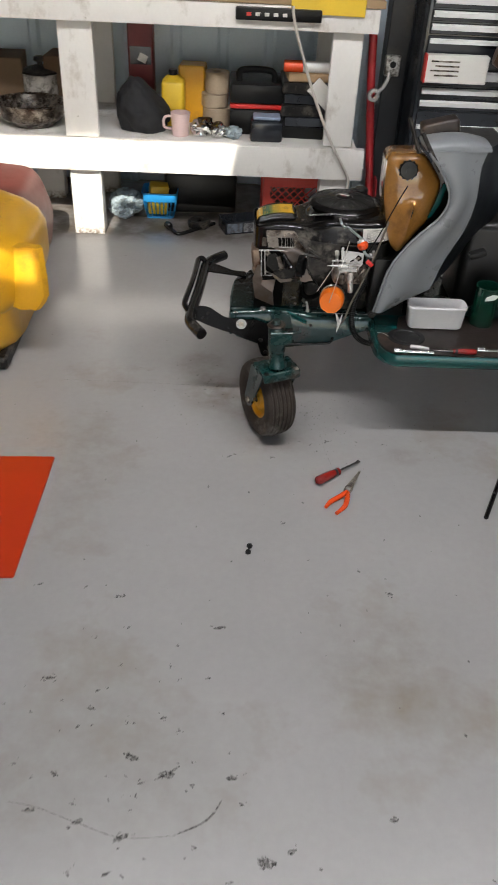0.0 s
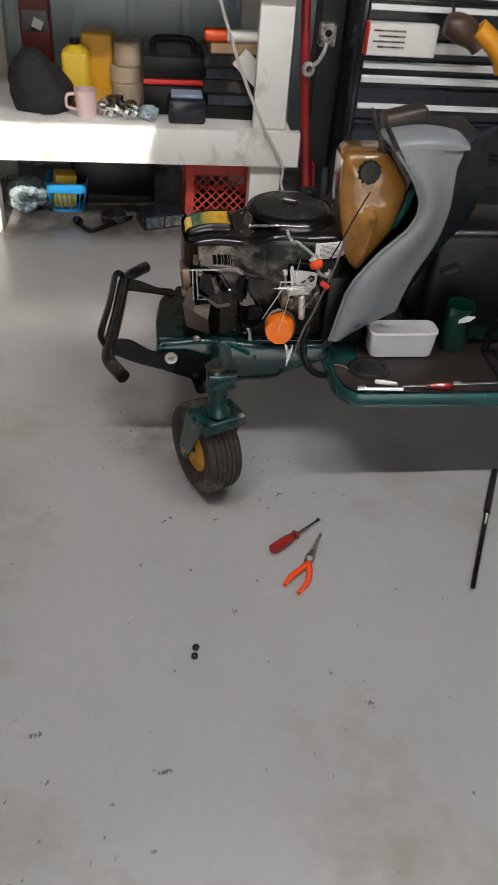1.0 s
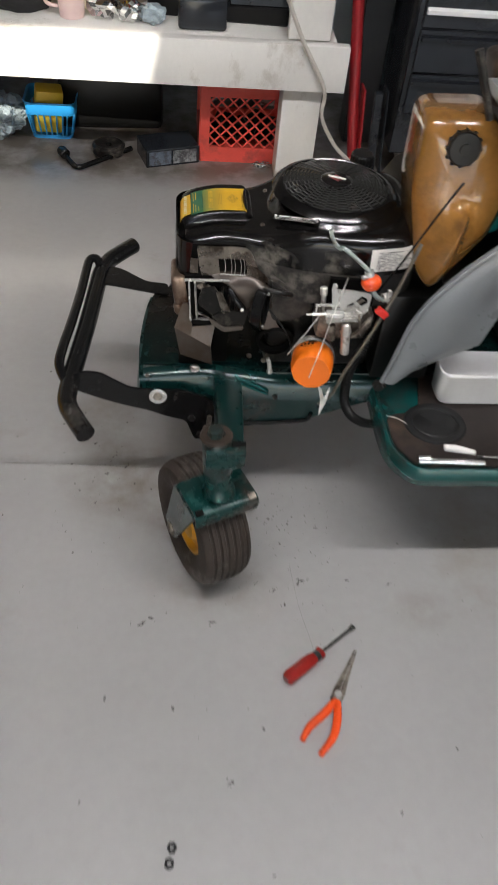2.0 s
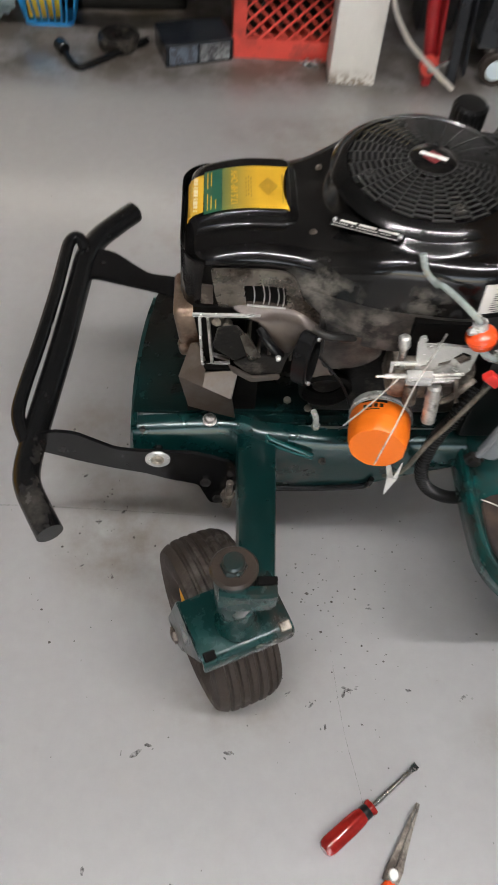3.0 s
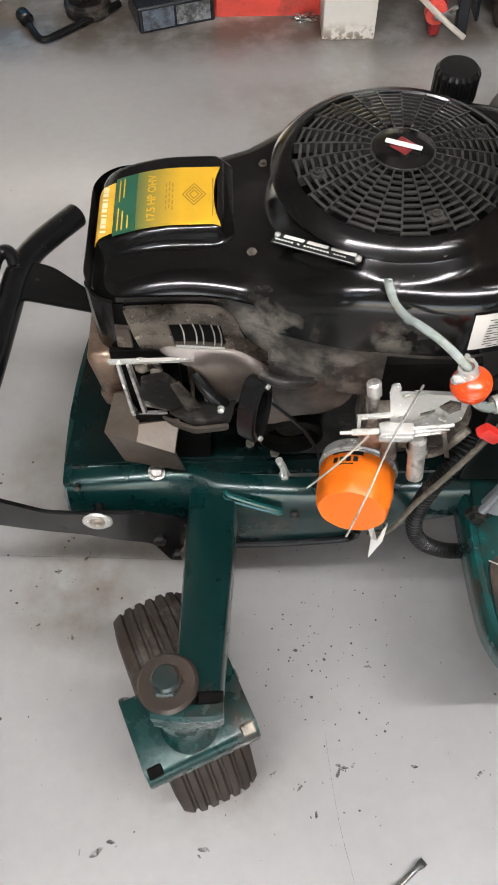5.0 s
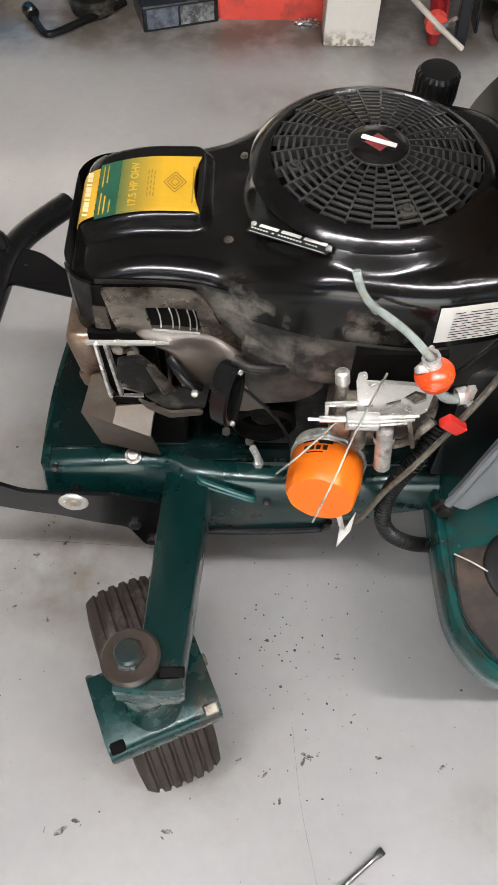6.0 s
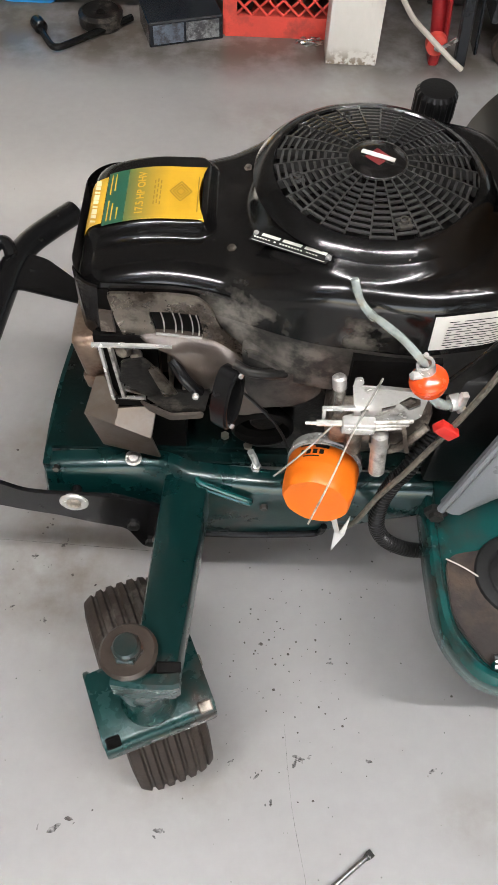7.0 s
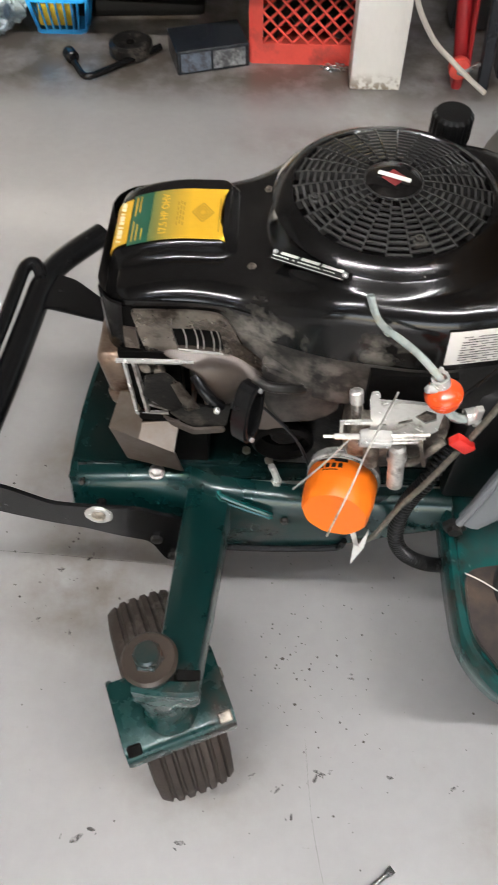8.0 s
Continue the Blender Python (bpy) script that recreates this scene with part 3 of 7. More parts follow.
# ---- the riding mower ----
mower = thing("riding_mower", (-0.1, -1.2, 0), "dark green riding mower with its hood off and engine bare", "riding mower")
HX, HY = -0.185, -1.223          # middle of the flywheel cover
FX, FY = -0.186, -1.217          # middle of the fan screen


def rbox(x, y, cx, cy, hx, hy, r):
    dx, dy = abs(x - cx) - hx + r, abs(y - cy) - hy + r
    return math.hypot(max(dx, 0), max(dy, 0)) + min(max(dx, dy), 0) - r


def cover_field(x, y):
    """Signed distance to the outline of the engine cover, seen from above."""
    a = rbox(x, y, -0.335, -1.227, 0.122, 0.083, 0.035)
    b = math.hypot(x - HX, y - HY) - 0.130
    c = rbox(x, y, -0.11, -1.228, 0.065, 0.118, 0.05)
    e = math.hypot(x + 0.262, y + 1.220) - 0.095
    k = 0.05
    for q in (e, b, c):
        h = max(k - abs(a - q), 0) / k
        a = min(a, q) - h * h * k * 0.25
    return a


def ease(t):
    t = min(max(t, 0), 1)
    return t * t * (3 - 2 * t)


def cover_top(x, y):
    """Height of the cover's top, before its rounded edge."""
    z = 0.598 + 0.030 * ease((x + 0.325) / 0.11)
    d = rbox(x, y, -0.392, -1.207, 0.066, 0.056, 0.02)          # raised pad under the label
    z += 0.013 * ease(-d / 0.012)
    if x < -0.37:
        z -= 0.020 * ((-0.37 - x) / 0.08) ** 2
    r = math.hypot(x - HX, y - HY)                                # collar round the fan
    z += 0.012 * ease((0.117 - r) / 0.022)
    z -= 0.034 * ease((0.0925 - math.hypot(x - FX, y - FY)) / 0.004)   # well below the slots
    return z


def cover_skin(x, y, lift=0.0):
    d, r = cover_field(x, y), 0.023 + 0.005 * ease((x + 0.31) / 0.1)
    z = cover_top(x, y)
    if d > -r:
        q = min(max(r + d, 0), r)
        z -= r * (1 - max(1 - (q / r) ** 2.5, 0) ** 0.4)
    return z + lift


def outline(n):
    cx, cy, pts = -0.27, -1.222, []
    for i in range(n):
        a = 2 * math.pi * i / n
        lo, hi = 0.0, 0.4
        for _ in range(26):
            mid = (lo + hi) / 2
            if cover_field(cx + mid * math.cos(a), cy + mid * math.sin(a)) < 0:
                lo = mid
            else:
                hi = mid
        pts.append((cx + lo * math.cos(a), cy + lo * math.sin(a)))
    return (cx, cy), pts


def build_cover():
    (cx, cy), rim = outline(300)
    bm = bmesh.new()
    rings = []
    for z, grow in ((0.497, -0.003), (0.4975, 0.0), (0.53, 0.0005), (0.56, 0.0), (0.588, 0.0)):
        rings.append([bm.verts.new((x + grow * (x - cx) * 4, y + grow * (y - cy) * 4, z)) for x, y in rim])
    fr = [0.9995, 0.997, 0.992] + [0.986 - 0.0125 * k for k in range(75)] + [0.035]
    for f in fr:
        ring = []
        for x, y in rim:
            px, py = cx + f * (x - cx), cy + f * (y - cy)
            ring.append(bm.verts.new((px, py, cover_skin(px, py))))
        rings.append(ring)
    for a, b in zip(rings, rings[1:]):
        for j in range(len(a)):
            face_loop(bm, (a[j], a[(j + 1) % len(a)], b[(j + 1) % len(b)], b[j]))
    bm.faces.new(rings[-1])
    bm.faces.new(rings[0][::-1])
    for f in bm.faces:
        f.material_index = int(f.calc_center_median().z < 0.572)
    return part("engine_cover", bm, [BLACK_GLOSS, BLACK_DUSTY], mower, "glossy black dusty engine cover", 50)


cover = build_cover()


def patch(name, x0, x1, y0, y1, mat, parent, lift, label="", nx=24, ny=30, bow=0.0):
    """A sticker that lies on the cover's top."""
    bm = bmesh.new()
    g = []
    for i in range(nx + 1):
        row = []
        for j in range(ny + 1):
            v = j / ny
            x, y = x0 + (x1 - x0) * i / nx, y0 + (y1 - y0) * v
            if i == nx:
                x -= bow * (1 - (2 * v - 1) ** 2)
            row.append(bm.verts.new((x, y, cover_skin(x, y, lift))))
        g.append(row)
    for i in range(nx):
        for j in range(ny):
            bm.faces.new((g[i][j], g[i + 1][j], g[i + 1][j + 1], g[i][j + 1]))
    return part(name, bm, mat, parent, label, 0)


def build_labels():
    y0, y1 = -1.252, -1.180
    lab = patch("model_label", -0.412, -0.338, y0, y1, LABEL_FADE, cover, 0.0022, "yellow and green foil label reading 17.5 HP OHV", bow=0.006)
    # the label's bands lie on the same pad, end to end
    patch("label_band", -0.432, -0.4122, y0, y1, LABEL_GREEN, cover, 0.0022, "green band with thin yellow lines", 6)
    patch("label_band", -0.450, -0.4325, y0 + 0.004, y1 - 0.004, LABEL_YELLOW, cover, 0.0022, "orange yellow band with a printed badge", 6)

    def on_top(cx, cy):
        return lambda u, v: Vector((cx - v, cy + u, cover_skin(cx - v, cy + u, 0.0028)))
    lettering("17.5 HP OHV", 0.0104, on_top(-0.398, -1.2165), "lettering", LABEL_YELLOW, cover, "yellow printed power rating")
    bm = bmesh.new()
    for j in range(5):                                            # series name as bars
        y = -1.2315 + j * 0.0072
        for k in range(3):
            bmesh.ops.create_grid(bm, x_segments=1, y_segments=1, size=0.5, matrix=Matrix.Translation((-0.3855 + k * 0.0028, y + 0.002 * (k == 1), cover_skin(-0.3855, y, 0.0029))) @ Matrix.Diagonal((0.0012, 0.005, 1, 1)))
    part("series_name", bm, LABEL_GOLD, cover, "printed series name", 0)
    bm = bmesh.new()
    cx, cy = -0.361, -1.216                                       # diamond badge
    for s in (0.0135, 0.0095, 0.0055):
        for a in range(4):
            p, q = (Vector((cx + s * 0.75 * math.cos(b), cy + s * math.sin(b), 0)) for b in (math.pi / 2 * a, math.pi / 2 * (a + 1)))
            mid, d = (p + q) / 2, q - p
            bmesh.ops.create_grid(bm, x_segments=1, y_segments=1, size=0.5, matrix=pose(mid.x, mid.y, cover_skin(mid.x, mid.y, 0.0031), 0, 0, math.degrees(math.atan2(d.y, d.x))) @ Matrix.Diagonal((d.length, 0.0011, 1, 1)))
    part("badge", bm, LABEL_GOLD, cover, "printed diamond badge", 0)
    for x, ya, yb in ((-0.345, -1.243, -1.195), (-0.428, -1.248, -1.22), (-0.424, -1.248, -1.225), (-0.428, -1.212, -1.184), (-0.424, -1.208, -1.184), (-0.419, -1.248, -1.232)):
        bm = bmesh.new()
        n = 12
        edge = [[bm.verts.new((x + s * 0.00055, ya + (yb - ya) * i / n, cover_skin(x, ya + (yb - ya) * i / n, 0.0029))) for s in (-1, 1)] for i in range(n + 1)]
        for p, q in zip(edge, edge[1:]):
            bm.faces.new((p[0], q[0], q[1], p[1]))
        part("fine_print", bm, LABEL_YELLOW if x < -0.4 else LABEL_GOLD, cover, "fine printed line", 0)
    bm = bmesh.new()
    for j in range(9):
        y = -1.243 + j * 0.0066
        bmesh.ops.create_grid(bm, x_segments=1, y_segments=1, size=0.5, matrix=Matrix.Translation((-0.4405, y, cover_skin(-0.4405, y, 0.0030))) @ Matrix.Diagonal((0.0065, 0.0026 + 0.0022 * (j % 3), 1, 1)))
    part("badge_print", bm, LABEL_CREAM, cover, "pale printed badge bars", 0)


build_labels()


def build_fan_screen():
    m = Matrix.Translation((FX, FY, 0.0))
    fan = new("fan_screen")
    fan.parent = mower
    fan.matrix_parent_inverse = mower.matrix_world.inverted()
    fan.location = (FX, FY, 0.645)
    tagged(fan, "black plastic slotted fan screen")
    bpy.context.view_layer.update()
    z = 0.6465

    def dome(r):
        return 0.011 * (1 - (r / 0.0905) ** 2)
    bm = bmesh.new()
    lathe(bm, [(0.0905, z - 0.020), (0.0905, z + 0.0005), (0.092, z + 0.002), (0.0965, z + 0.001), (0.103, z - 0.0025), (0.109, z - 0.0085)], m, 96)
    part("rim", bm, BLACK_GLOSS, fan)
    # near-black disc puts the shade between the slats into colour
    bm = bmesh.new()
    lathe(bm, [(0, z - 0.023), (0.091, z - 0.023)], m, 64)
    part("backing", bm, SHADE_BLACK, fan, "near-black disc, painted shade below the slots")
    h = z + dome(0.025)
    bm = bmesh.new()
    lathe(bm, [(0.0262, h - 0.008), (0.0262, h + 0.001), (0.0245, h + 0.0022), (0.015, h + 0.0036), (0, h + 0.0042)], m, 48)
    part("hub", bm, BLACK_GLOSS, fan)
    bm = bmesh.new()
    lathe(bm, [(0.0262, h - 0.001), (0.0272, h), (0.0272, h + 0.0012), (0.0262, h + 0.0018), (0.0257, h + 0.0014)], m, 64, closed=True)
    part("hub_ring", bm, BLACK_GRIMY, fan, "thin worn ring round the hub")
    bm = bmesh.new()
    c = m @ Vector((0, 0, h + 0.0052))
    box(bm, (c.x, c.y, c.z), (0.031, 0.0055, 0.0012), (0, 0, -23), 0.0005)
    part("badge_bar", bm, PAPER, fan, "pale printed badge bar")
    bm = bmesh.new()
    lathe(bm, [(0, h + 0.0044), (0.012, h + 0.0040)], m, 4)
    part("badge_diamond", bm, MAROON, fan, "dull red printed diamond")
    # ribs and slats: few meshes, many objects
    n = 26
    bm = bmesh.new()
    ring_stack(bm, [[(r, -0.0009, z + dome(r) - 0.008), (r, 0.0009, z + dome(r) - 0.008), (r, 0.0008, z + dome(r) + 0.0018), (r, -0.0008, z + dome(r) + 0.0018)] for r in (0.026, 0.042, 0.058, 0.075, 0.091)])
    rib = finish(bm, "rib", FAN_PLASTIC)
    slats = {}
    for i in range(n):
        ob = new("rib", rib)
        ob.matrix_world = m @ pose(0, 0, 0, 0, 0, 360 / n * i)
        ob.parent = fan
        ob.matrix_parent_inverse = fan.matrix_world.inverted()
        for k in range(9):
            r = 0.0330 + k * 0.0064 + 0.0032 * (i % 2)
            if r not in slats:
                half, q = r * math.tan(math.pi / n), z + dome(r)
                bm = bmesh.new()
                ring_stack(bm, [[(r + 0.0014, y, q + 0.0007), (r + 0.0013, y, q - 0.0009), (r - 0.0011, y, q - 0.0009), (r - 0.0011, y, q + 0.0012)] for y in (-half, half)])
                slats[r] = finish(bm, "slat", FAN_PLASTIC, 0)
            ob = new("slat", slats[r])
            ob.matrix_world = m @ pose(0, 0, 0, 0, 0, 360 / n * (i + 0.5))
            ob.parent = fan
            ob.matrix_parent_inverse = fan.matrix_world.inverted()
    z += dome(0.073)
    for a in (195, 285, 20, 108):
        bm = bmesh.new()
        p = m @ Vector((0.073 * math.cos(radians(a)), 0.073 * math.sin(radians(a)), 0))
        box(bm, (p.x, p.y, z - 0.002), (0.013, 0.013, 0.005), (0, 0, a), 0.001)
        lathe(bm, [(0.0042, z), (0.0042, z + 0.003), (0.0025, z + 0.0032), (0.002, z + 0.001), (0, z + 0.001)], Matrix.Translation((p.x, p.y, 0)), 12)
        part("screw_boss", bm, FAN_PLASTIC, fan)


build_fan_screen()


def build_cover_details():
    # riveted plate with stamped fields along the near shoulder
    a, b = Vector((-0.293, -1.270, 0)), Vector((-0.229, -1.3235, 0))
    d = (b - a).normalized()
    ang = math.degrees(math.atan2(d.y, d.x))

    rise = max(cover_skin(*(a.lerp(b, t) + Vector((-d.y, d.x, 0)) * s).xy) - cover_skin(a.x, a.y) * (1 - t) - cover_skin(b.x, b.y) * t - 0.25 * s for t in (0, 0.2, 0.4, 0.6, 0.8, 1) for s in (-0.0060, 0, 0.004)) + 0.0002

    def spot(t, s, lift):
        p = a.lerp(b, t) + Vector((-d.y, d.x, 0)) * s
        return Vector((p.x, p.y, cover_skin(a.x, a.y) * (1 - t) + cover_skin(b.x, b.y) * t + rise + 0.25 * s + lift))
    bm = bmesh.new()
    rows = [[bm.verts.new(spot(t / 12, s, 0.0012)) for s in (-0.0066, -0.002, 0.0044)] for t in range(13)]
    for r0, r1 in zip(rows, rows[1:]):
        for j in range(2):
            bm.faces.new((r0[j], r1[j], r1[j + 1], r0[j + 1]))
    pl = part("rating_plate", bm, INK, cover, "riveted black rating plate with pale stamped fields", 60)
    for t0, t1 in ((0.10, 0.34), (0.38, 0.62), (0.66, 0.93)):
        bm = bmesh.new()
        r = [[bm.verts.new(spot(t0 + (t1 - t0) * k / 4, s, 0.0018)) for s in (0.0006, 0.0036)] for k in range(5)]
        for r0, r1 in zip(r, r[1:]):
            bm.faces.new((r0[0], r1[0], r1[1], r0[1]))
        part("plate_field", bm, PAPER, cover, "pale stamped field", 60)
    bm = bmesh.new()
    for k in range(22):
        if k not in (6, 8, 17):
            box(bm, spot(0.04 + 0.038 * k, -0.0020, 0.0018), (0.0017, 0.0015 if k < 17 else 0.0009, 0.0003), (0, 0, ang))
    edge = [[bm.verts.new(spot(0.03 + 0.94 * k / 8, v, 0.0018)) for v in (-0.0058, -0.0053)] for k in range(9)]
    for r0, r1 in zip(edge, edge[1:]):
        bm.faces.new((r0[0], r1[0], r1[1], r0[1]))
    part("plate_print", bm, PAPER, cover, "pale printed maker's line as bars", 0)
    for t in (0.02, 0.97):
        bm = bmesh.new()
        p = spot(t, 0.0 if t > 0.5 else 0.002, 0.0)
        lathe(bm, [(0.0028, p.z), (0.0026, p.z + 0.0025), (0.0014, p.z + 0.0036), (0, p.z + 0.0038)], Matrix.Translation((p.x, p.y, 0)), 12)
        part("rivet", bm, STEEL, cover)
    for x, y in ((-0.299, -1.164), (-0.312, -1.272)):
        bm = bmesh.new()
        z = cover_skin(x, y)
        lathe(bm, [(0.0046, z - 0.001), (0.0046, z + 0.0008), (0.0028, z + 0.001), (0.0028, z + 0.0028), (0, z + 0.0028)], Matrix.Translation((x, y, 0)), 6)
        part("cover_screw", bm, ALU_DIRTY, cover)
    bm = bmesh.new()
    z = cover_skin(-0.164, -1.319)
    lathe(bm, [(0, z + 0.001), (0.003, z + 0.0008), (0.003, z)], Matrix.Translation((-0.164, -1.319, 0)), 8)
    part("paint_chip", bm, PAPER, cover, "white fleck")
    # curved white sticker on the near side
    bm = bmesh.new()
    pts = []
    (cx, cy), rim = outline(720)
    side = sorted([p for p in rim if -0.138 < p[0] < -0.056 and p[1] < -1.25])
    lo = [bm.verts.new((x, y - 0.0020, 0.570)) for x, y in side]
    hi = [bm.verts.new((x - 0.002, y - 0.0010, 0.612)) for x, y in side]
    for i in range(len(side) - 1):
        bm.faces.new((lo[i], lo[i + 1], hi[i + 1], hi[i]))
    part("warning_sticker", bm, PAPER, cover, "white warning sticker with small print", 60)
    bm = bmesh.new()
    for k in range(11):
        z = 0.573 + k * 0.0033
        seq = side[4: len(side) - 3 - (k * 3) % 11]
        for i in range(0, len(seq) - 2, 2):
            if (i * 7 + k * 5) % 11 < 2 or (k == 9 and i > 12):
                continue
            (xa, ya), (xb, yb) = seq[i], seq[min(i + 2, len(seq) - 1)]
            q = [bm.verts.new(v) for v in ((xa + .002, ya - 0.0027, z), (xb + .002, yb - 0.0027, z), (xb + .002, yb - 0.0027, z + 0.0011), (xa + .002, ya - 0.0027, z + 0.0011))]
            bm.faces.new(q)
    part("sticker_print", bm, INK, cover, "small print as bars", 0)
    # black filler cap behind the fan
    bm = bmesh.new()
    m = Matrix.Translation((-0.113, -1.078, 0)) @ Matrix.Diagonal((0.84, 0.84, 1.004, 1))
    lathe(bm, [(0.014, 0.55), (0.014, 0.604)], m, 40)
    rows = []
    for f, z, g in ((0.0235, 0.604, 1), (0.0250, 0.608, 1), (0.0250, 0.632, 1), (0.0215, 0.636, 0), (0.012, 0.6365, 0)):
        rows.append([m @ Vector(((f + 0.0008 * g * math.copysign(1, math.sin(20 * a))) * math.cos(a), (f + 0.0008 * g * math.copysign(1, math.sin(20 * a))) * math.sin(a), z)) for a in (2 * math.pi * (k + 0.5) / 80 for k in range(80))])
    ring_stack(bm, rows)
    part("oil_filler_cap", bm, BLACK_PLASTIC, mower, "ribbed black plastic filler cap")


build_cover_details()


def frame_parts():
    # side rails: pressed channels with a rounded shoulder that step outwards behind the front corner
    for near in (True, False):
        rings = []
        for x, dy, zb in ((-0.527, 0.006, 0.268), (-0.522, 0.0, 0.256), (-0.500, 0.0, 0.236), (-0.42, 0.0, 0.207), (-0.395, 0.0, 0.206), (-0.375, -0.007, 0.208), (-0.355, -0.018, 0.211), (-0.33, -0.021, 0.214),
                          (-0.26, -0.020, 0.224), (-0.188, -0.019, 0.240), (-0.13, -0.018, 0.265), (-0.075, -0.018, 0.290)):
            lift = 0.006 * ease((x + 0.40) / 0.05) - 0.012 * ease((x + 0.33) / 0.08) - 0.012 * (x < -0.526) - 0.004 * (x < -0.521) - 0.009 * (1 - ease((x + 0.46) / 0.05))
            if not near and x < -0.45:
                continue
            prof = [(-1.3175, 0.327), (-1.328, 0.3275), (-1.335, 0.326), (-1.340, 0.321), (-1.344, 0.312), (-1.349, 0.295), (-1.351, 0.285), (-1.351, zb), (-1.345, zb - 0.002), (-1.3175, zb)]
            rings.append([(x, (y + dy) if near else -2.4 - (y + dy), z + (lift if z > zb + 0.01 else 0)) for y, z in prof])
        bm = bmesh.new()
        ring_stack(bm, rings)
        part("side_rail", bm, GREEN, mower, "glossy dark green side rail", 50)
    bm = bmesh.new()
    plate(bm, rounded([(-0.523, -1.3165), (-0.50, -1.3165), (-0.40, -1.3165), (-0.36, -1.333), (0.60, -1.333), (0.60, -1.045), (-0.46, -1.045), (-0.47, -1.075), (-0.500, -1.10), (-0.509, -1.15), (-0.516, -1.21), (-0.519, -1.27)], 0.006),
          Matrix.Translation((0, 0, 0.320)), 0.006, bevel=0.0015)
    part("chassis_plate", bm, GREEN_SHADED, mower, "green chassis plate with oil and engine shade painted in")
    # plate added to darken the shaded area under the engine
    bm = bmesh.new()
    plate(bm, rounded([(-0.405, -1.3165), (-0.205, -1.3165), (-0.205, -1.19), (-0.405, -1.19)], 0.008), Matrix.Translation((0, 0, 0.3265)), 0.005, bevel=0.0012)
    part("shade_plate", bm, GREEN_SHADED, mower, "dark green plate added as painted shade under the engine")
    bm = bmesh.new()
    ring_stack(bm, [[(x - 0.004, y, 0.321), (x + 0.004, y, 0.321), (x + 0.004, y, 0.236), (x - 0.004, y, 0.236)] for x, y, _ in
                    smooth_line([(-0.520, -1.338, 0), (-0.521, -1.27, 0), (-0.518, -1.21, 0), (-0.511, -1.15, 0), (-0.502, -1.105, 0)], 4)])
    part("front_plate", bm, GREEN, mower)
    # gusset above the caster arm; its lighter teal paints the edge's highlight
    bm = bmesh.new()
    for k in (0, 1):
        tube(bm, [(-0.345, -1.360, 0.338 - 0.011 * k), (-0.338, -1.366, 0.334 - 0.010 * k), (-0.290, -1.372, 0.312 - 0.007 * k), (-0.284, -1.370, 0.307 - 0.006 * k)], 0.0032, 8)
    ring_stack(bm, [[(x, y, z), (x, y - 0.002, z), (x, y - 0.002, z - h), (x, y, z - h)] for x, y, z, h in ((-0.343, -1.362, 0.337, 0.010), (-0.287, -1.370, 0.310, 0.006))])
    part("gusset", bm, TEAL, mower, "gusset bars in lighter teal for the edge's highlight")
    for p, q, r in (((-0.420, -1.331, 0.327), (-0.419, -1.334, 0.338), 0.0101), ((-0.268, -1.368, 0.293), (-0.268, -1.385, 0.293), 0.007), ((-0.135, -1.368, 0.285), (-0.135, -1.38, 0.285), 0.006),
                    ((-0.508, -1.340, 0.318), (-0.508, -1.355, 0.324), 0.006)):
        bm = bmesh.new()
        if r > 0.01:
            lathe(bm, [(0.0095, 0), (0.0095, 0.0012), (0.0, 0.0012)], along(p, q), 20)
        lathe(bm, [(r * 0.72, 0.001), (r * 0.72, 0.005), (r * 0.6, 0.0065), (0, 0.0065)], along(p, q), 6)
        part("bolt", bm, ALU if r > 0.01 else BLACK_GRIMY, mower)
    for x, y, z, a in ((-0.316, -1.300, 0.3315, 30), (-0.289, -1.279, 0.3315, 70), (-0.284, -1.296, 0.3315, 10), (-0.289, -1.313, 0.3315, 45)):
        bm = bmesh.new()
        lathe(bm, [(0.0052, z), (0.0052, z + 0.004), (0, z + 0.005)], pose(x, y, 0, 0, 0, a), 6)
        part("chassis_bolt", bm, ALU_DIRTY, mower)
    # upright bent stud near the filter
    bm = bmesh.new()
    tube(bm, [(-0.279, -1.338, 0.327), (-0.281, -1.339, 0.345), (-0.286, -1.338, 0.360)], 0.0042, 8)
    lathe(bm, [(0.0062, 0), (0.0062, 0.006), (0, 0.0065)], Matrix.Translation((-0.279, -1.338, 0.325)), 6)
    part("stud", bm, STEEL, mower)
    bm = bmesh.new()
    tube(bm, [(-0.341, -1.374, 0.226), (-0.28, -1.375, 0.228), (-0.215, -1.374, 0.233), (-0.198, -1.374, 0.24), (-0.194, -1.374, 0.255)], 0.0042, 10)
    part("brake_rod", bm, BLACK_TUBE, mower)


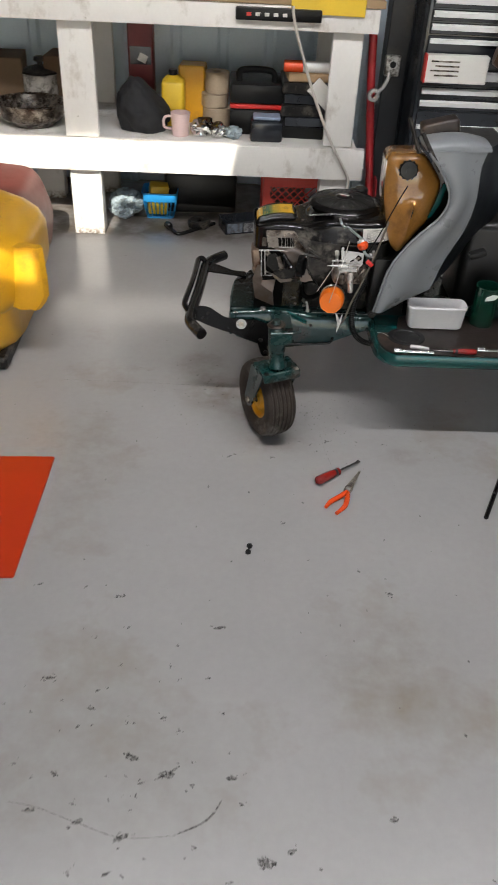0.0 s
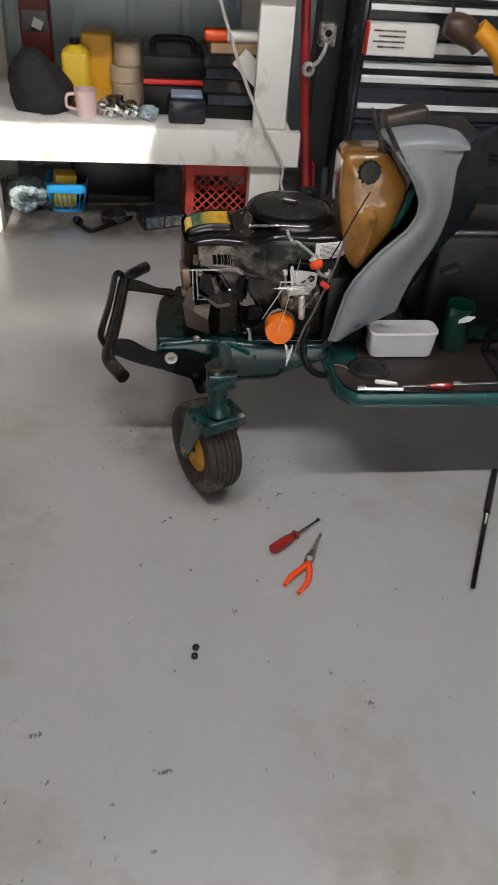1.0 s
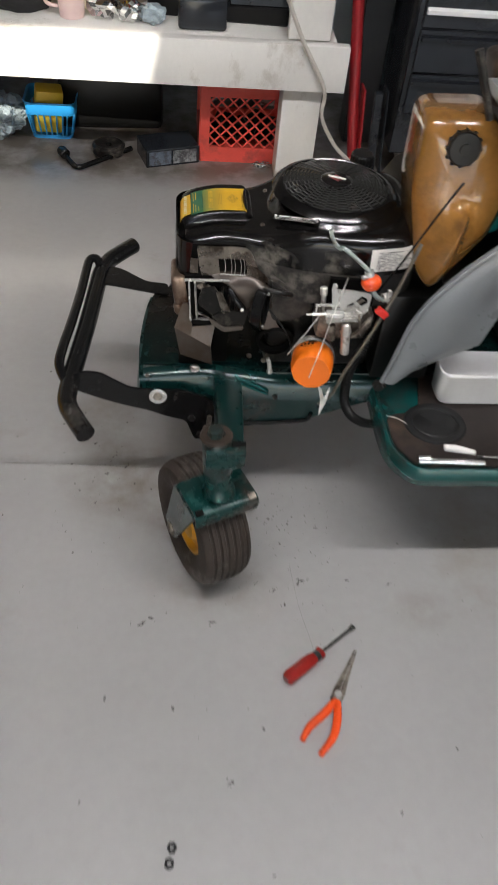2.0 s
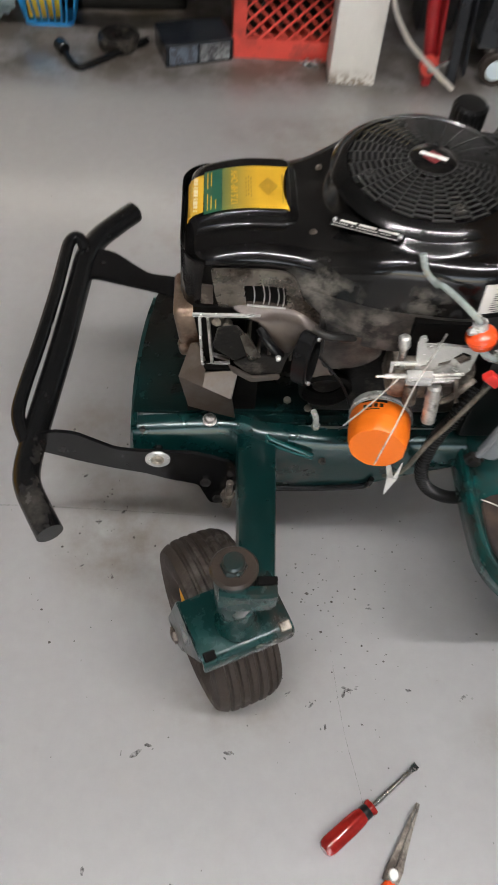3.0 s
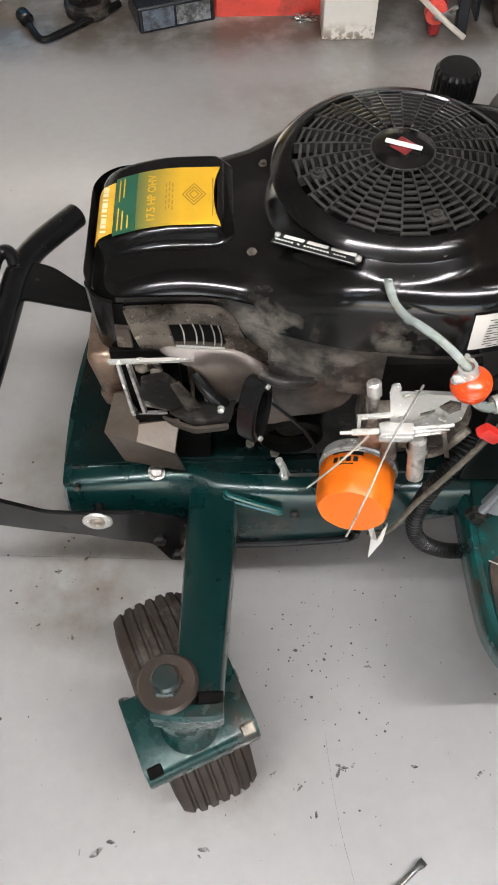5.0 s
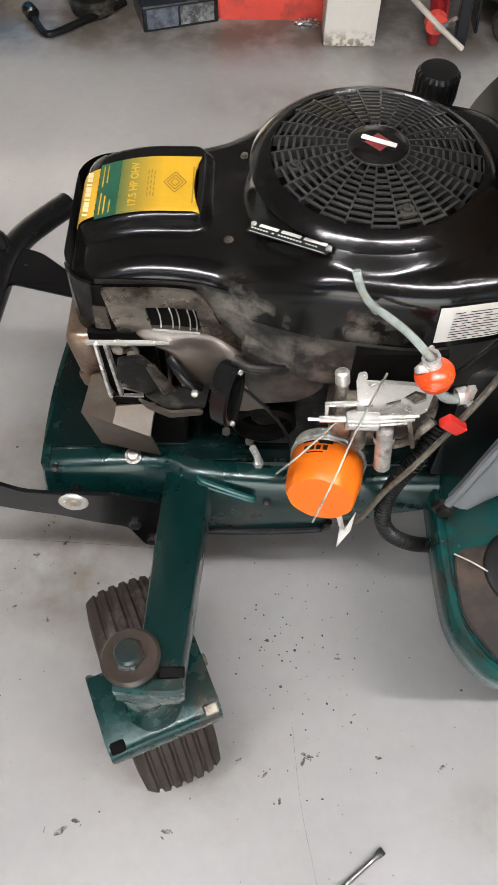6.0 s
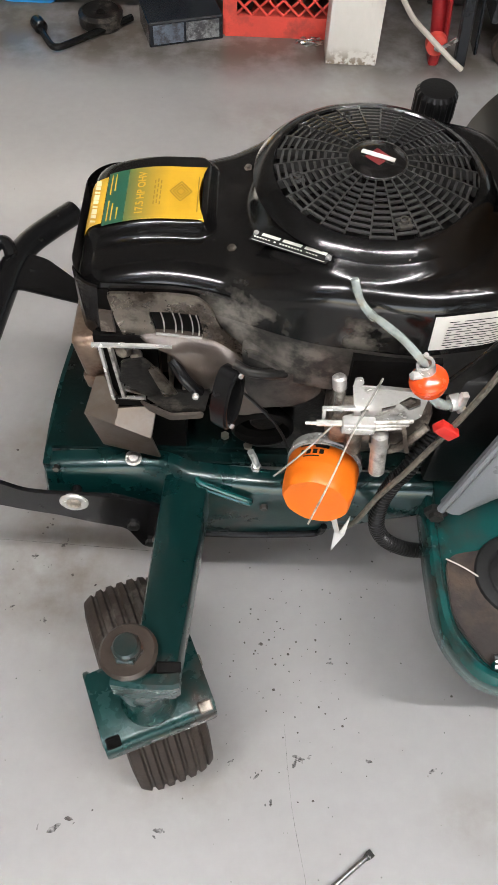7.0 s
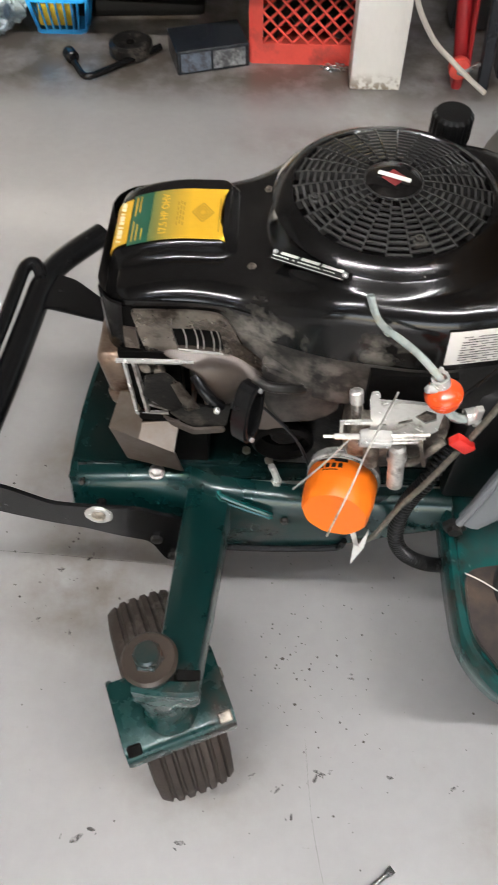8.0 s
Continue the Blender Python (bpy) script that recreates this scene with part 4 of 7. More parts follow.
def bumper_parts():
    bumper = new("bumper")
    bumper.parent = mower
    bumper.matrix_parent_inverse = mower.matrix_world.inverted()
    bumper.location = (-0.64, -1.2, 0.32)
    tagged(bumper, "black tubular front bumper")
    bpy.context.view_layer.update()
    bm = bmesh.new()
    tube(bm, [(-0.548, -0.916, 0.320), (-0.575, -0.955, 0.325), (-0.599, -0.990, 0.326), (-0.612, -1.030, 0.326), (-0.617, -1.080, 0.325), (-0.627, -1.197, 0.325), (-0.638, -1.297, 0.325),
               (-0.645, -1.360, 0.325), (-0.648, -1.412, 0.325), (-0.642, -1.440, 0.325), (-0.628, -1.467, 0.324), (-0.609, -1.500, 0.322)], 0.0172, 20, 5)
    part("main_bar", bm, BLACK_TUBE, bumper)
    bm = bmesh.new()
    tube(bm, [(-0.612, -1.028, 0.338), (-0.618, -1.014, 0.345), (-0.627, -1.009, 0.347), (-0.636, -1.020, 0.346), (-0.640, -1.055, 0.344), (-0.645, -1.120, 0.342), (-0.654, -1.210, 0.342),
               (-0.665, -1.295, 0.341), (-0.667, -1.340, 0.338), (-0.652, -1.378, 0.331)], 0.0092, 14, 6)
    part("guard_rod", bm, BLACK_TUBE, bumper)
    near = rounded([(-0.650, 0.338), (-0.617, 0.350), (-0.590, 0.346), (-0.541, 0.312), (-0.512, 0.308), (-0.440, 0.306), (-0.386, 0.283), (-0.375, 0.235), (-0.392, 0.176), (-0.417, 0.174), (-0.434, 0.226),
                    (-0.473, 0.238), (-0.508, 0.254), (-0.548, 0.265), (-0.591, 0.281), (-0.632, 0.300), (-0.650, 0.306)], 0.010)
    bm = bmesh.new()
    plate(bm, near, at_y(-1.3655), 0.005, bevel=0.0012)
    part("strap", bm, BLACK_TUBE, bumper)
    bm = bmesh.new()
    rod(bm, (-0.488, -1.349, 0.288), (-0.488, -1.366, 0.288), 0.006, 14)
    part("strap_spacer", bm, BLACK_TUBE, bumper)
    bm = bmesh.new()
    far = rounded([(-0.622, -1.006), (-0.592, -1.013), (-0.568, -1.020), (-0.515, -1.064), (-0.470, -1.070), (-0.470, -1.112), (-0.512, -1.099), (-0.600, -1.076), (-0.628, -1.085)], 0.012)
    plate(bm, far, Matrix.Translation((0, 0, 0.3266)), 0.005, bevel=0.0012)
    part("strap", bm, BLACK_TUBE, bumper)
    bm = bmesh.new()
    m = along((-0.488, -1.3705, 0.291), (-0.488, -1.40, 0.293)) @ Matrix.Scale(0.82, 4)
    lathe(bm, [(0.0055, 0), (0.0205, 0), (0.0205, 0.002), (0.018, 0.0035), (0.011, 0.003), (0.0105, 0.0025)], m, 32)
    part("strap_washer", bm, STEEL, bumper, "wide zinc washer")
    bm = bmesh.new()
    lathe(bm, [(0.0105, 0), (0.0105, 0.004), (0.0085, 0.0062), (0.0045, 0.0062), (0.004, 0.004), (0, 0.004)], m, 24)
    part("strap_bolt", bm, ALU_DIRTY, bumper, "dull grey bolt head")
    for x, z in ((-0.424, 0.236), (-0.406, 0.192)):
        bm = bmesh.new()
        lathe(bm, [(0.0075, 0), (0.0075, 0.005), (0.0, 0.0065)], along((x, -1.3705, z), (x, -1.4, z)), 6)
        part("strap_nut", bm, BLACK_GRIMY, bumper)
    bm = bmesh.new()
    rod(bm, (-0.390, -1.377, 0.245), (-0.393, -1.380, 0.185), 0.005, 10)
    for k in range(6):
        lathe(bm, [(0.005, 0), (0.0062, 0.0012), (0.005, 0.0024)], Matrix.Translation((-0.393, -1.380, 0.186 + 0.0032 * k)), 10)
    lathe(bm, [(0.0, 0.0), (0.0105, 0.0), (0.0105, 0.009), (0, 0.009)], Matrix.Translation((-0.392, -1.379, 0.208)), 6)
    part("hanging_bolt", bm, ALU_DIRTY, bumper)


def caster_parts():
    KX, KY = -0.392, -1.583
    bm = bmesh.new()
    a, b = Vector((-0.357, -1.345, 0.290)), Vector((-0.3675, -1.598, 0.377))
    d = (b - a).normalized()
    side = Vector((1, 0, 0))
    up = side.cross(d).normalized()
    rings = []
    for t, w, h in ((0.0, 0.026, 0.028), (0.3, 0.025, 0.027), (0.7, 0.0225, 0.024), (0.97, 0.0205, 0.022), (1.0, 0.0195, 0.020)):
        c = a.lerp(b, t)
        ring = []
        for sx, sz in ((-1, -1), (1, -1), (1, 1), (-1, 1)):
            for k in range(3):
                g = math.pi / 2 * ({(1, 1): 0, (-1, 1): 1, (-1, -1): 2, (1, -1): 3}[(sx, sz)] + k / 2)
                q = 0.006
                ring.append(c + side * ((w - q) * sx + q * math.cos(g)) + up * ((h - q) * sz + q * math.sin(g)))
        rings.append(ring)
    ring_stack(bm, rings)
    arm = part("caster_arm", bm, GREEN, mower, "glossy dark green caster arm", 40)
    # the open slot's shade, painted as a near-black block
    bm = bmesh.new()
    box(bm, (-0.3560, -1.592, 0.3960), (0.022, 0.010, 0.008), (19, 0, 0), 0.001)
    part("slot", bm, SHADE_BLACK, arm, "near-black block, painted shade of the open slot")
    # pivot tube with its dished washer and nut
    caster = new("caster")
    caster.parent = mower
    caster.matrix_parent_inverse = mower.matrix_world.inverted()
    caster.location = (KX, KY, 0)
    tagged(caster, "front caster wheel in a green fork")
    bpy.context.view_layer.update()
    m = along((KX + 0.010, KY - 0.006, 0.272), (KX - 0.002, KY + 0.002, 0.43))
    bm = bmesh.new()
    lathe(bm, [(0, 0), (0.026, 0), (0.0285, 0.003), (0.0285, 0.010), (0.0245, 0.016), (0.0215, 0.030), (0.0225, 0.052), (0, 0.052)], m, 36)
    part("grease_boot", bm, GREEN_DIRTY, caster, "greasy lower sleeve of the pivot")
    bm = bmesh.new()
    lathe(bm, [(0, 0.0515), (0.0235, 0.0515), (0.0245, 0.054), (0.0245, 0.084), (0.0240, 0.090), (0.0235, 0.128), (0.021, 0.1325), (0, 0.1325)], m, 36)
    part("pivot_tube", bm, GREEN, caster)
    bm = bmesh.new()                                              # bracket that folds round the end of the arm
    ring_stack(bm, [[(x, y, z0), (x, y - 0.0125, z0 + 0.002), (x, y - 0.0135, z1 - 0.003), (x, y - 0.010, z1), (x, y, z1)] for x, y, z0, z1 in
                    ((-0.408, -1.5940, 0.352, 0.393), (-0.385, -1.5975, 0.354, 0.395), (-0.366, -1.5985, 0.357, 0.397), (-0.351, -1.5985, 0.360, 0.399), (-0.3455, -1.596, 0.364, 0.398))])
    part("arm_bracket", bm, GREEN_DIRTY, caster, "folded green bracket on the pivot tube", 40)
    bm = bmesh.new()
    m = m @ Matrix.Translation((0, 0, -0.0125))
    lathe(bm, [(0, 0.1455), (0.0255, 0.1455), (0.0268, 0.148), (0.024, 0.1515), (0.017, 0.1515), (0, 0.150)], m, 40)
    part("washer", bm, BROWN_SHEET, caster, "dirty dished washer")
    bm = bmesh.new()
    lathe(bm, [(0.0150, 0.151), (0.0150, 0.155), (0.0135, 0.1565), (0, 0.157)], m, 6)
    lathe(bm, [(0.0125, 0.155), (0.0125, 0.1615), (0.0105, 0.164), (0, 0.1645)], m, 28)
    part("pivot_nut", bm, GREEN, caster)
    for dx, dz in ((0.008, 0.030),):
        bm = bmesh.new()
        rod(bm, m @ Vector((dx - 0.012, -0.019, dz + 0.0125)), m @ Vector((dx - 0.014, -0.028, dz + 0.0125)), 0.0042, 6)
        part("grease_nipple", bm, STEEL, caster)
    # fork: a bent plate, turned to the wheel
    ux, uy = Vector((0.921, 0.390, 0)).normalized(), Vector((-0.390, 0.921, 0)).normalized()
    F = Matrix(((ux.x, uy.x, 0, KX + 0.007), (ux.y, uy.y, 0, KY + 0.0055), (0, 0, 1, 0), (0, 0, 0, 1)))
    bm = bmesh.new()
    rings = []
    for x, c in ((-0.059, 0.006), (-0.056, 0.001), (-0.03, 0.0), (0.03, 0.0), (0.056, 0.001), (0.059, 0.006)):
        rings.append([F @ Vector((x, y, z)) for y, z in ((0.040 - c, 0.262), (0.040 - c, 0.268), (0.0, 0.270), (-0.036, 0.270), (-0.0415, 0.2685), (-0.045, 0.2645), (-0.0465, 0.258), (-0.0465, 0.242 + c), (-0.0415, 0.242 + c), (-0.0415, 0.256), (-0.039, 0.2615), (-0.034, 0.262))])
    ring_stack(bm, rings)
    part("fork_plate", bm, GREEN_DIRTY, caster, "oily green fork plate with a rolled lip", 40)
    for s in (-1, 1):
        bm = bmesh.new()
        plate(bm, rounded([(-0.040, 0.262), (0.045, 0.262), (0.082, 0.125), (0.060, 0.10), (0.035, 0.115)], 0.010),
              F @ Matrix(((0, 0, 1, s * 0.0575 - 0.003), (1, 0, 0, 0), (0, 1, 0, 0), (0, 0, 0, 1))), 0.006, bevel=0.001)
        part("fork_leg", bm, GREEN, caster)
        # metal tab on one side; a near-black block paints the other slot's shade
        bm = bmesh.new()
        box(bm, (0, 0, 0), (0.015, 0.012, 0.004), bevel=0.0015)
        bmesh.ops.transform(bm, matrix=F @ Matrix.Translation((s * 0.049, -0.0375, 0.2697)) @ pose(0, 0, 0, 20, 0, 0), verts=bm.verts)
        part("lock_tab", bm, ALU_DIRTY if s > 0 else SHADE_BLACK, caster, "bent metal lock tab" if s > 0 else "near-black block, painted shade of the fork's slot")
    W = F @ Matrix.Translation((0.004, 0.054, 0.124)) @ pose(0, 0, 0, 0, 90, 0)
    prof = []
    for i in range(41):                                           # ribbed tread
        t = -1 + i / 20
        r = 0.124 - 0.010 * abs(t) ** 4 - (0.004 if i % 6 in (0, 1) and 3 < i < 37 else 0)
        prof.append((r, t * 0.0445))
    prof = [(0.062, -0.034), (0.075, -0.043), (0.098, -0.0475)] + prof + [(0.098, 0.0475), (0.075, 0.044), (0.062, 0.034)]
    bm = bmesh.new()
    lathe(bm, prof, W, 72, closed=True)
    part("tyre", bm, RUBBER, caster, "worn ribbed grey-black tyre", 30)
    bm = bmesh.new()
    lathe(bm, [(0.012, -0.037), (0.03, -0.035), (0.036, -0.026), (0.05, -0.024), (0.058, -0.034), (0.064, -0.0345), (0.064, 0.0345), (0.058, 0.034), (0.05, 0.024), (0.036, 0.026), (0.03, 0.035), (0.012, 0.037)], W, 40)
    part("rim", bm, RIM_YELLOW, caster, "yellow wheel rim")
    bm = bmesh.new()
    rod(bm, W @ Vector((0, 0, -0.070)), W @ Vector((0, 0, 0.070)), 0.008, 12)
    lathe(bm, [(0.0125, -0.068), (0.0125, -0.060)], W, 6)
    part("axle", bm, ALU_DIRTY, caster)


def near_y(x):
    """The near side of the engine cover at x."""
    lo, hi = -1.22, -1.45
    for _ in range(30):
        mid = (lo + hi) / 2
        if cover_field(x, mid) < 0:
            lo = mid
        else:
            hi = mid
    return lo


def side_sheet(name, pts, mat, off, thick, label="", holes=(), dz=0.0):
    """A thin sheet that follows the near side of the cover."""
    bm = bmesh.new()
    dense = []
    for i in range(len(pts)):
        a, b = Vector(pts[i]), Vector(pts[(i + 1) % len(pts)])
        k = max(1, int((b - a).length / 0.012))
        dense += [tuple(a.lerp(b, j / k)) for j in range(k)]
    plate(bm, dense, at_y(0), thick, holes)
    lo, hi = min(p[0] for p in pts), max(p[0] for p in pts)
    for k in range(1, int((hi - lo) / 0.008)):                    # fine enough to bend with the side
        bmesh.ops.bisect_plane(bm, geom=bm.verts[:] + bm.edges[:] + bm.faces[:], plane_co=(lo + k * 0.008, 0, 0), plane_no=(1, 0, 0))
    for v in bm.verts:
        v.co.y += near_y(v.co.x) - off
    return part(name, bm, mat, mower, label)


def bar(bm, p, q, w, h):
    mm = along(p, q)
    L = (Vector(q) - Vector(p)).length
    ring_stack(bm, [[mm @ Vector((x * w / 2, y * h / 2, z)) for x, y in ((-1, -1), (1, -1), (1, 1), (-1, 1))] for z in (0, L)])


def engine_parts():
    # block and cooling fins under the cover
    bm = bmesh.new()
    box(bm, (-0.19, -1.215, 0.41), (0.20, 0.20, 0.172), bevel=0.012, seg=2)
    lathe(bm, [(0.10, 0.325), (0.10, 0.36), (0.085, 0.37), (0.085, 0.49)], Matrix.Translation((-0.18, -1.215, 0)), 32)
    part("crankcase", bm, BLACK_GRIMY, mower, "oily dark crankcase")
    bm = bmesh.new()
    box(bm, (-0.37, -1.228, 0.455), (0.12, 0.09, 0.10), bevel=0.006)
    part("cylinder", bm, BLACK_GRIMY, mower, "oily dark cylinder")
    for k in range(9):
        bm = bmesh.new()
        box(bm, (-0.428 + k * 0.0135, -1.233, 0.470), (0.0035, 0.130, 0.118), bevel=0.001)
        part("cooling_fin", bm, ALU_DIRTY, mower)
    bm = bmesh.new()
    box(bm, (-0.4465, -1.283, 0.480), (0.030, 0.070, 0.076), (0, -8, 0), 0.009, 3)
    part("rocker_cover", bm, TAN_METAL, mower, "rust-stained tan rocker cover")
    bm = bmesh.new()
    box(bm, (-0.450, -1.312, 0.452), (0.020, 0.014, 0.024), (0, -10, 0), 0.006, 2)
    part("rocker_lug", bm, TAN_METAL, mower)
    # bright cowl plate with its square window, and the black leg of the cover beside it
    side_sheet("cover_leg", [(-0.4555, 0.586), (-0.430, 0.586), (-0.4325, 0.556), (-0.4365, 0.503), (-0.448, 0.500), (-0.4560, 0.530)], BLACK_GLOSS, 0.0020, 0.0035, "glossy black front leg of the cover")
    hole = [(-0.3865, 0.5580), (-0.3405, 0.5590), (-0.3365, 0.5370), (-0.3385, 0.5285), (-0.3820, 0.5275)]
    side_sheet("cowl_plate", rounded([(-0.423, 0.580), (-0.341, 0.582), (-0.331, 0.574), (-0.319, 0.547), (-0.300, 0.532), (-0.288, 0.519), (-0.300, 0.514), (-0.316, 0.517), (-0.353, 0.516), (-0.360, 0.509), (-0.372, 0.514), (-0.412, 0.519), (-0.418, 0.544)], 0.005),
               SHIELD, 0.002, 0.003, "stained bare steel cowl plate", [hole])
    # near-black sheet: the hollow's shade painted behind the cowl window
    side_sheet("window_void", [(-0.389, 0.5605), (-0.338, 0.5615), (-0.334, 0.526), (-0.384, 0.5250)], SHADE_BLACK, 0.0008, 0.0006, "near-black sheet, painted shade behind the cowl window")
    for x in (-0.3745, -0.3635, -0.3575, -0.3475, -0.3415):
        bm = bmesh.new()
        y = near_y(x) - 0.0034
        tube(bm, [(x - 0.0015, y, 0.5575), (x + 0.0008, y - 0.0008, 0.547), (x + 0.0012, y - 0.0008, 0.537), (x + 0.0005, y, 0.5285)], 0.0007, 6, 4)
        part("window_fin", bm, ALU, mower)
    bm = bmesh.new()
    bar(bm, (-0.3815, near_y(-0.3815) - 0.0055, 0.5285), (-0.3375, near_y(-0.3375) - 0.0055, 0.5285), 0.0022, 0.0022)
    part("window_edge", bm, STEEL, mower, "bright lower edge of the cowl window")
    # shade of the gap beside the cowl, painted as a near-black strip
    side_sheet("gap_strip", [(-0.4315, 0.580), (-0.422, 0.581), (-0.413, 0.520), (-0.374, 0.514), (-0.366, 0.500), (-0.438, 0.499)], SHADE_BLACK, 0.0008, 0.0008, "near-black sheet, painted shade beside the cowl")
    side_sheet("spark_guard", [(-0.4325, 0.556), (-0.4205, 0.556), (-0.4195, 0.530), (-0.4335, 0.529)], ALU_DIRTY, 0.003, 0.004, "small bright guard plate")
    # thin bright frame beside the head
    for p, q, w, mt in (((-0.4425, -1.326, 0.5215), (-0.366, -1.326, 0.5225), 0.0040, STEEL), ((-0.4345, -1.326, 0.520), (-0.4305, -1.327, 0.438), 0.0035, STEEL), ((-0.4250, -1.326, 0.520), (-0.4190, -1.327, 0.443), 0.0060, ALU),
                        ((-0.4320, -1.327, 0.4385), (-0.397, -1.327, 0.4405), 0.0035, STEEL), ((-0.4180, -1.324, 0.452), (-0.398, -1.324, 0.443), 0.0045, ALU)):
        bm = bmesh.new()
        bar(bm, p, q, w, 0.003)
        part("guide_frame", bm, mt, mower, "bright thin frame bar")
    # near-black sheet stands in for shade behind the frame bars
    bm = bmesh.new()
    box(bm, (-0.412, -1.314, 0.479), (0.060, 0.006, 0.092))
    part("head_void", bm, SHADE_BLACK, mower, "near-black sheet, painted shade behind the frame bars")
    for x, z, r in ((-0.414, 0.507, 0.008), (-0.402, 0.500, 0.006)):
        bm = bmesh.new()
        lathe(bm, [(r, 0), (r * 1.1, 0.003), (r * 0.75, 0.005), (r * 0.7, 0.008), (0, 0.009)], along((x, -1.317, z), (x - 0.004, -1.34, z + 0.006)), 14)
        part("valve_stud", bm, ALU_DIRTY, mower)
    # bent heat shield on the front corner of the chassis
    bm = bmesh.new()
    A, B, C, D, E = (-0.445, -1.325, 0.471), (-0.437, -1.325, 0.472), (-0.427, -1.326, 0.439), (-0.428, -1.330, 0.424), (-0.387, -1.327, 0.427)
    G, H, K, N, P = (-0.459, -1.345, 0.435), (-0.430, -1.345, 0.4150), (-0.394, -1.345, 0.391), (-0.388, -1.338, 0.342), (-0.448, -1.340, 0.369)
    up = lambda p, s=0.0025: (p[0] + s * 0.4, p[1] + s, p[2] - s * 0.2)
    for quad in ((A, B, C, G), (G, C, D, H), (H, D, E, K), (G, H, K, N, P)):
        vs = []
        for p in quad:
            if p not in vs:
                vs.append(p)
        f0, f1 = [bm.verts.new(p) for p in vs], [bm.verts.new(up(p)) for p in vs]
        face_loop(bm, f0), face_loop(bm, f1[::-1])
        for i in range(len(vs)):
            face_loop(bm, (f0[i], f0[(i + 1) % len(vs)], f1[(i + 1) % len(vs)], f1[i]))
    part("heat_shield", bm, PALE_SHEET, mower, "bent dull steel heat shield", 20)
    # the slot's shade, added as a near-black strip
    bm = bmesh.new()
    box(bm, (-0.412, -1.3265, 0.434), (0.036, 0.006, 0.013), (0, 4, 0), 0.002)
    part("shield_void", bm, SHADE_BLACK, mower, "near-black strip, painted shade of the shield's slot")
    # block added to darken the shaded hollow under the head
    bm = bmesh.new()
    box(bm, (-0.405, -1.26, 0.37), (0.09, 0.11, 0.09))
    part("lower_void", bm, SHADE_BLACK, mower, "near-black block, painted shade under the cylinder head")
    bm = bmesh.new()
    rings = []
    xs = (-0.397, -0.383, -0.367, -0.357, -0.352, -0.346, -0.338, -0.331, -0.325, -0.317, -0.306, -0.296, -0.287)
    low = (0.524, 0.520, 0.511, 0.492, 0.468, 0.455, 0.450, 0.455, 0.466, 0.494, 0.502, 0.504, 0.503)
    for k in range(49):                                           # browned guard that sweeps down to the port
        x = xs[0] + (xs[-1] - xs[0]) * k / 48
        zb, zt, g = float(np.interp(x, xs, low)), 0.531 - 0.016 * ease((x + 0.33) / 0.045), math.sin(math.pi * (k + 1) / 50) ** 0.5
        y = near_y(x) - 0.001
        prof = [(y, zt), (y - 0.010 * g, zt - 0.004)] + [(y - (0.014 + 0.010 * math.sin(math.pi * f)) * g, zt - 0.006 - (zt - 0.006 - zb) * f) for f in (0.15, 0.35, 0.6, 0.85, 1.0)]
        rings.append([(x, a, b) for a, b in prof] + [(x, a + 0.002, b - 0.0005) for a, b in prof[::-1]])
    ring_stack(bm, rings)
    part("exhaust_guard", bm, BROWN_SHEET, mower, "heat-browned swept exhaust guard", 60)
    # exhaust: dark folded shields, bent pipe and open oval flange
    for pts, y, mt in (([(-0.414, 0.512), (-0.392, 0.517), (-0.384, 0.505), (-0.372, 0.471), (-0.393, 0.456), (-0.419, 0.480)], -1.334, BLACK_GRIMY),
                       ([(-0.389, 0.508), (-0.380, 0.510), (-0.361, 0.468), (-0.376, 0.463)], -1.339, SHIELD),
                       ([(-0.395, 0.455), (-0.372, 0.471), (-0.345, 0.466), (-0.329, 0.474), (-0.336, 0.434), (-0.370, 0.428)], -1.335, BLACK_GRIMY),
                       ([(-0.401, 0.456), (-0.392, 0.450), (-0.370, 0.434), (-0.337, 0.439), (-0.337, 0.430), (-0.371, 0.424), (-0.393, 0.440)], -1.340, PALE_SHEET),
                       ([(-0.298, 0.500), (-0.288, 0.499), (-0.283, 0.482), (-0.277, 0.436), (-0.266, 0.424), (-0.305, 0.424), (-0.312, 0.434)], -1.330, PALE_SHEET)):
        bm = bmesh.new()
        plate(bm, rounded(pts, 0.004), at_y(y), 0.0035, bevel=0.0008)
        part("exhaust_shield", bm, mt, mower, "folded grimy exhaust shield")
    bm = bmesh.new()
    tube(bm, [(-0.366, -1.330, 0.508), (-0.356, -1.341, 0.497), (-0.347, -1.345, 0.486), (-0.340, -1.343, 0.476)], 0.0058, 14, 6)
    part("exhaust_pipe", bm, BLACK_TUBE, mower, "oily black pipe elbow")
    bm = bmesh.new()
    tube(bm, [(-0.306, -1.342, 0.520), (-0.292, -1.350, 0.519), (-0.272, -1.348, 0.514), (-0.258, -1.341, 0.507)], 0.0050, 14, 6)
    part("breather_pipe", bm, BLACK_GRIMY, mower, "grimy stub pipe beside the port")
    bm = bmesh.new()
    lathe(bm, [(0.0034, 0), (0.0036, 0.001), (0.003, 0.004), (0, 0.005)], along((-0.343, -1.352, 0.482), (-0.345, -1.38, 0.488)), 12)
    part("pipe_bolt", bm, STEEL, mower)
    c = Vector((-0.306, -1.362, 0.489))
    n2 = Vector((0.80, -0.58, 0.12)).normalized()
    up2 = Vector((0.50, 0.10, 1))
    up2 = (up2 - n2 * up2.dot(n2)).normalized()
    sd = up2.cross(n2)
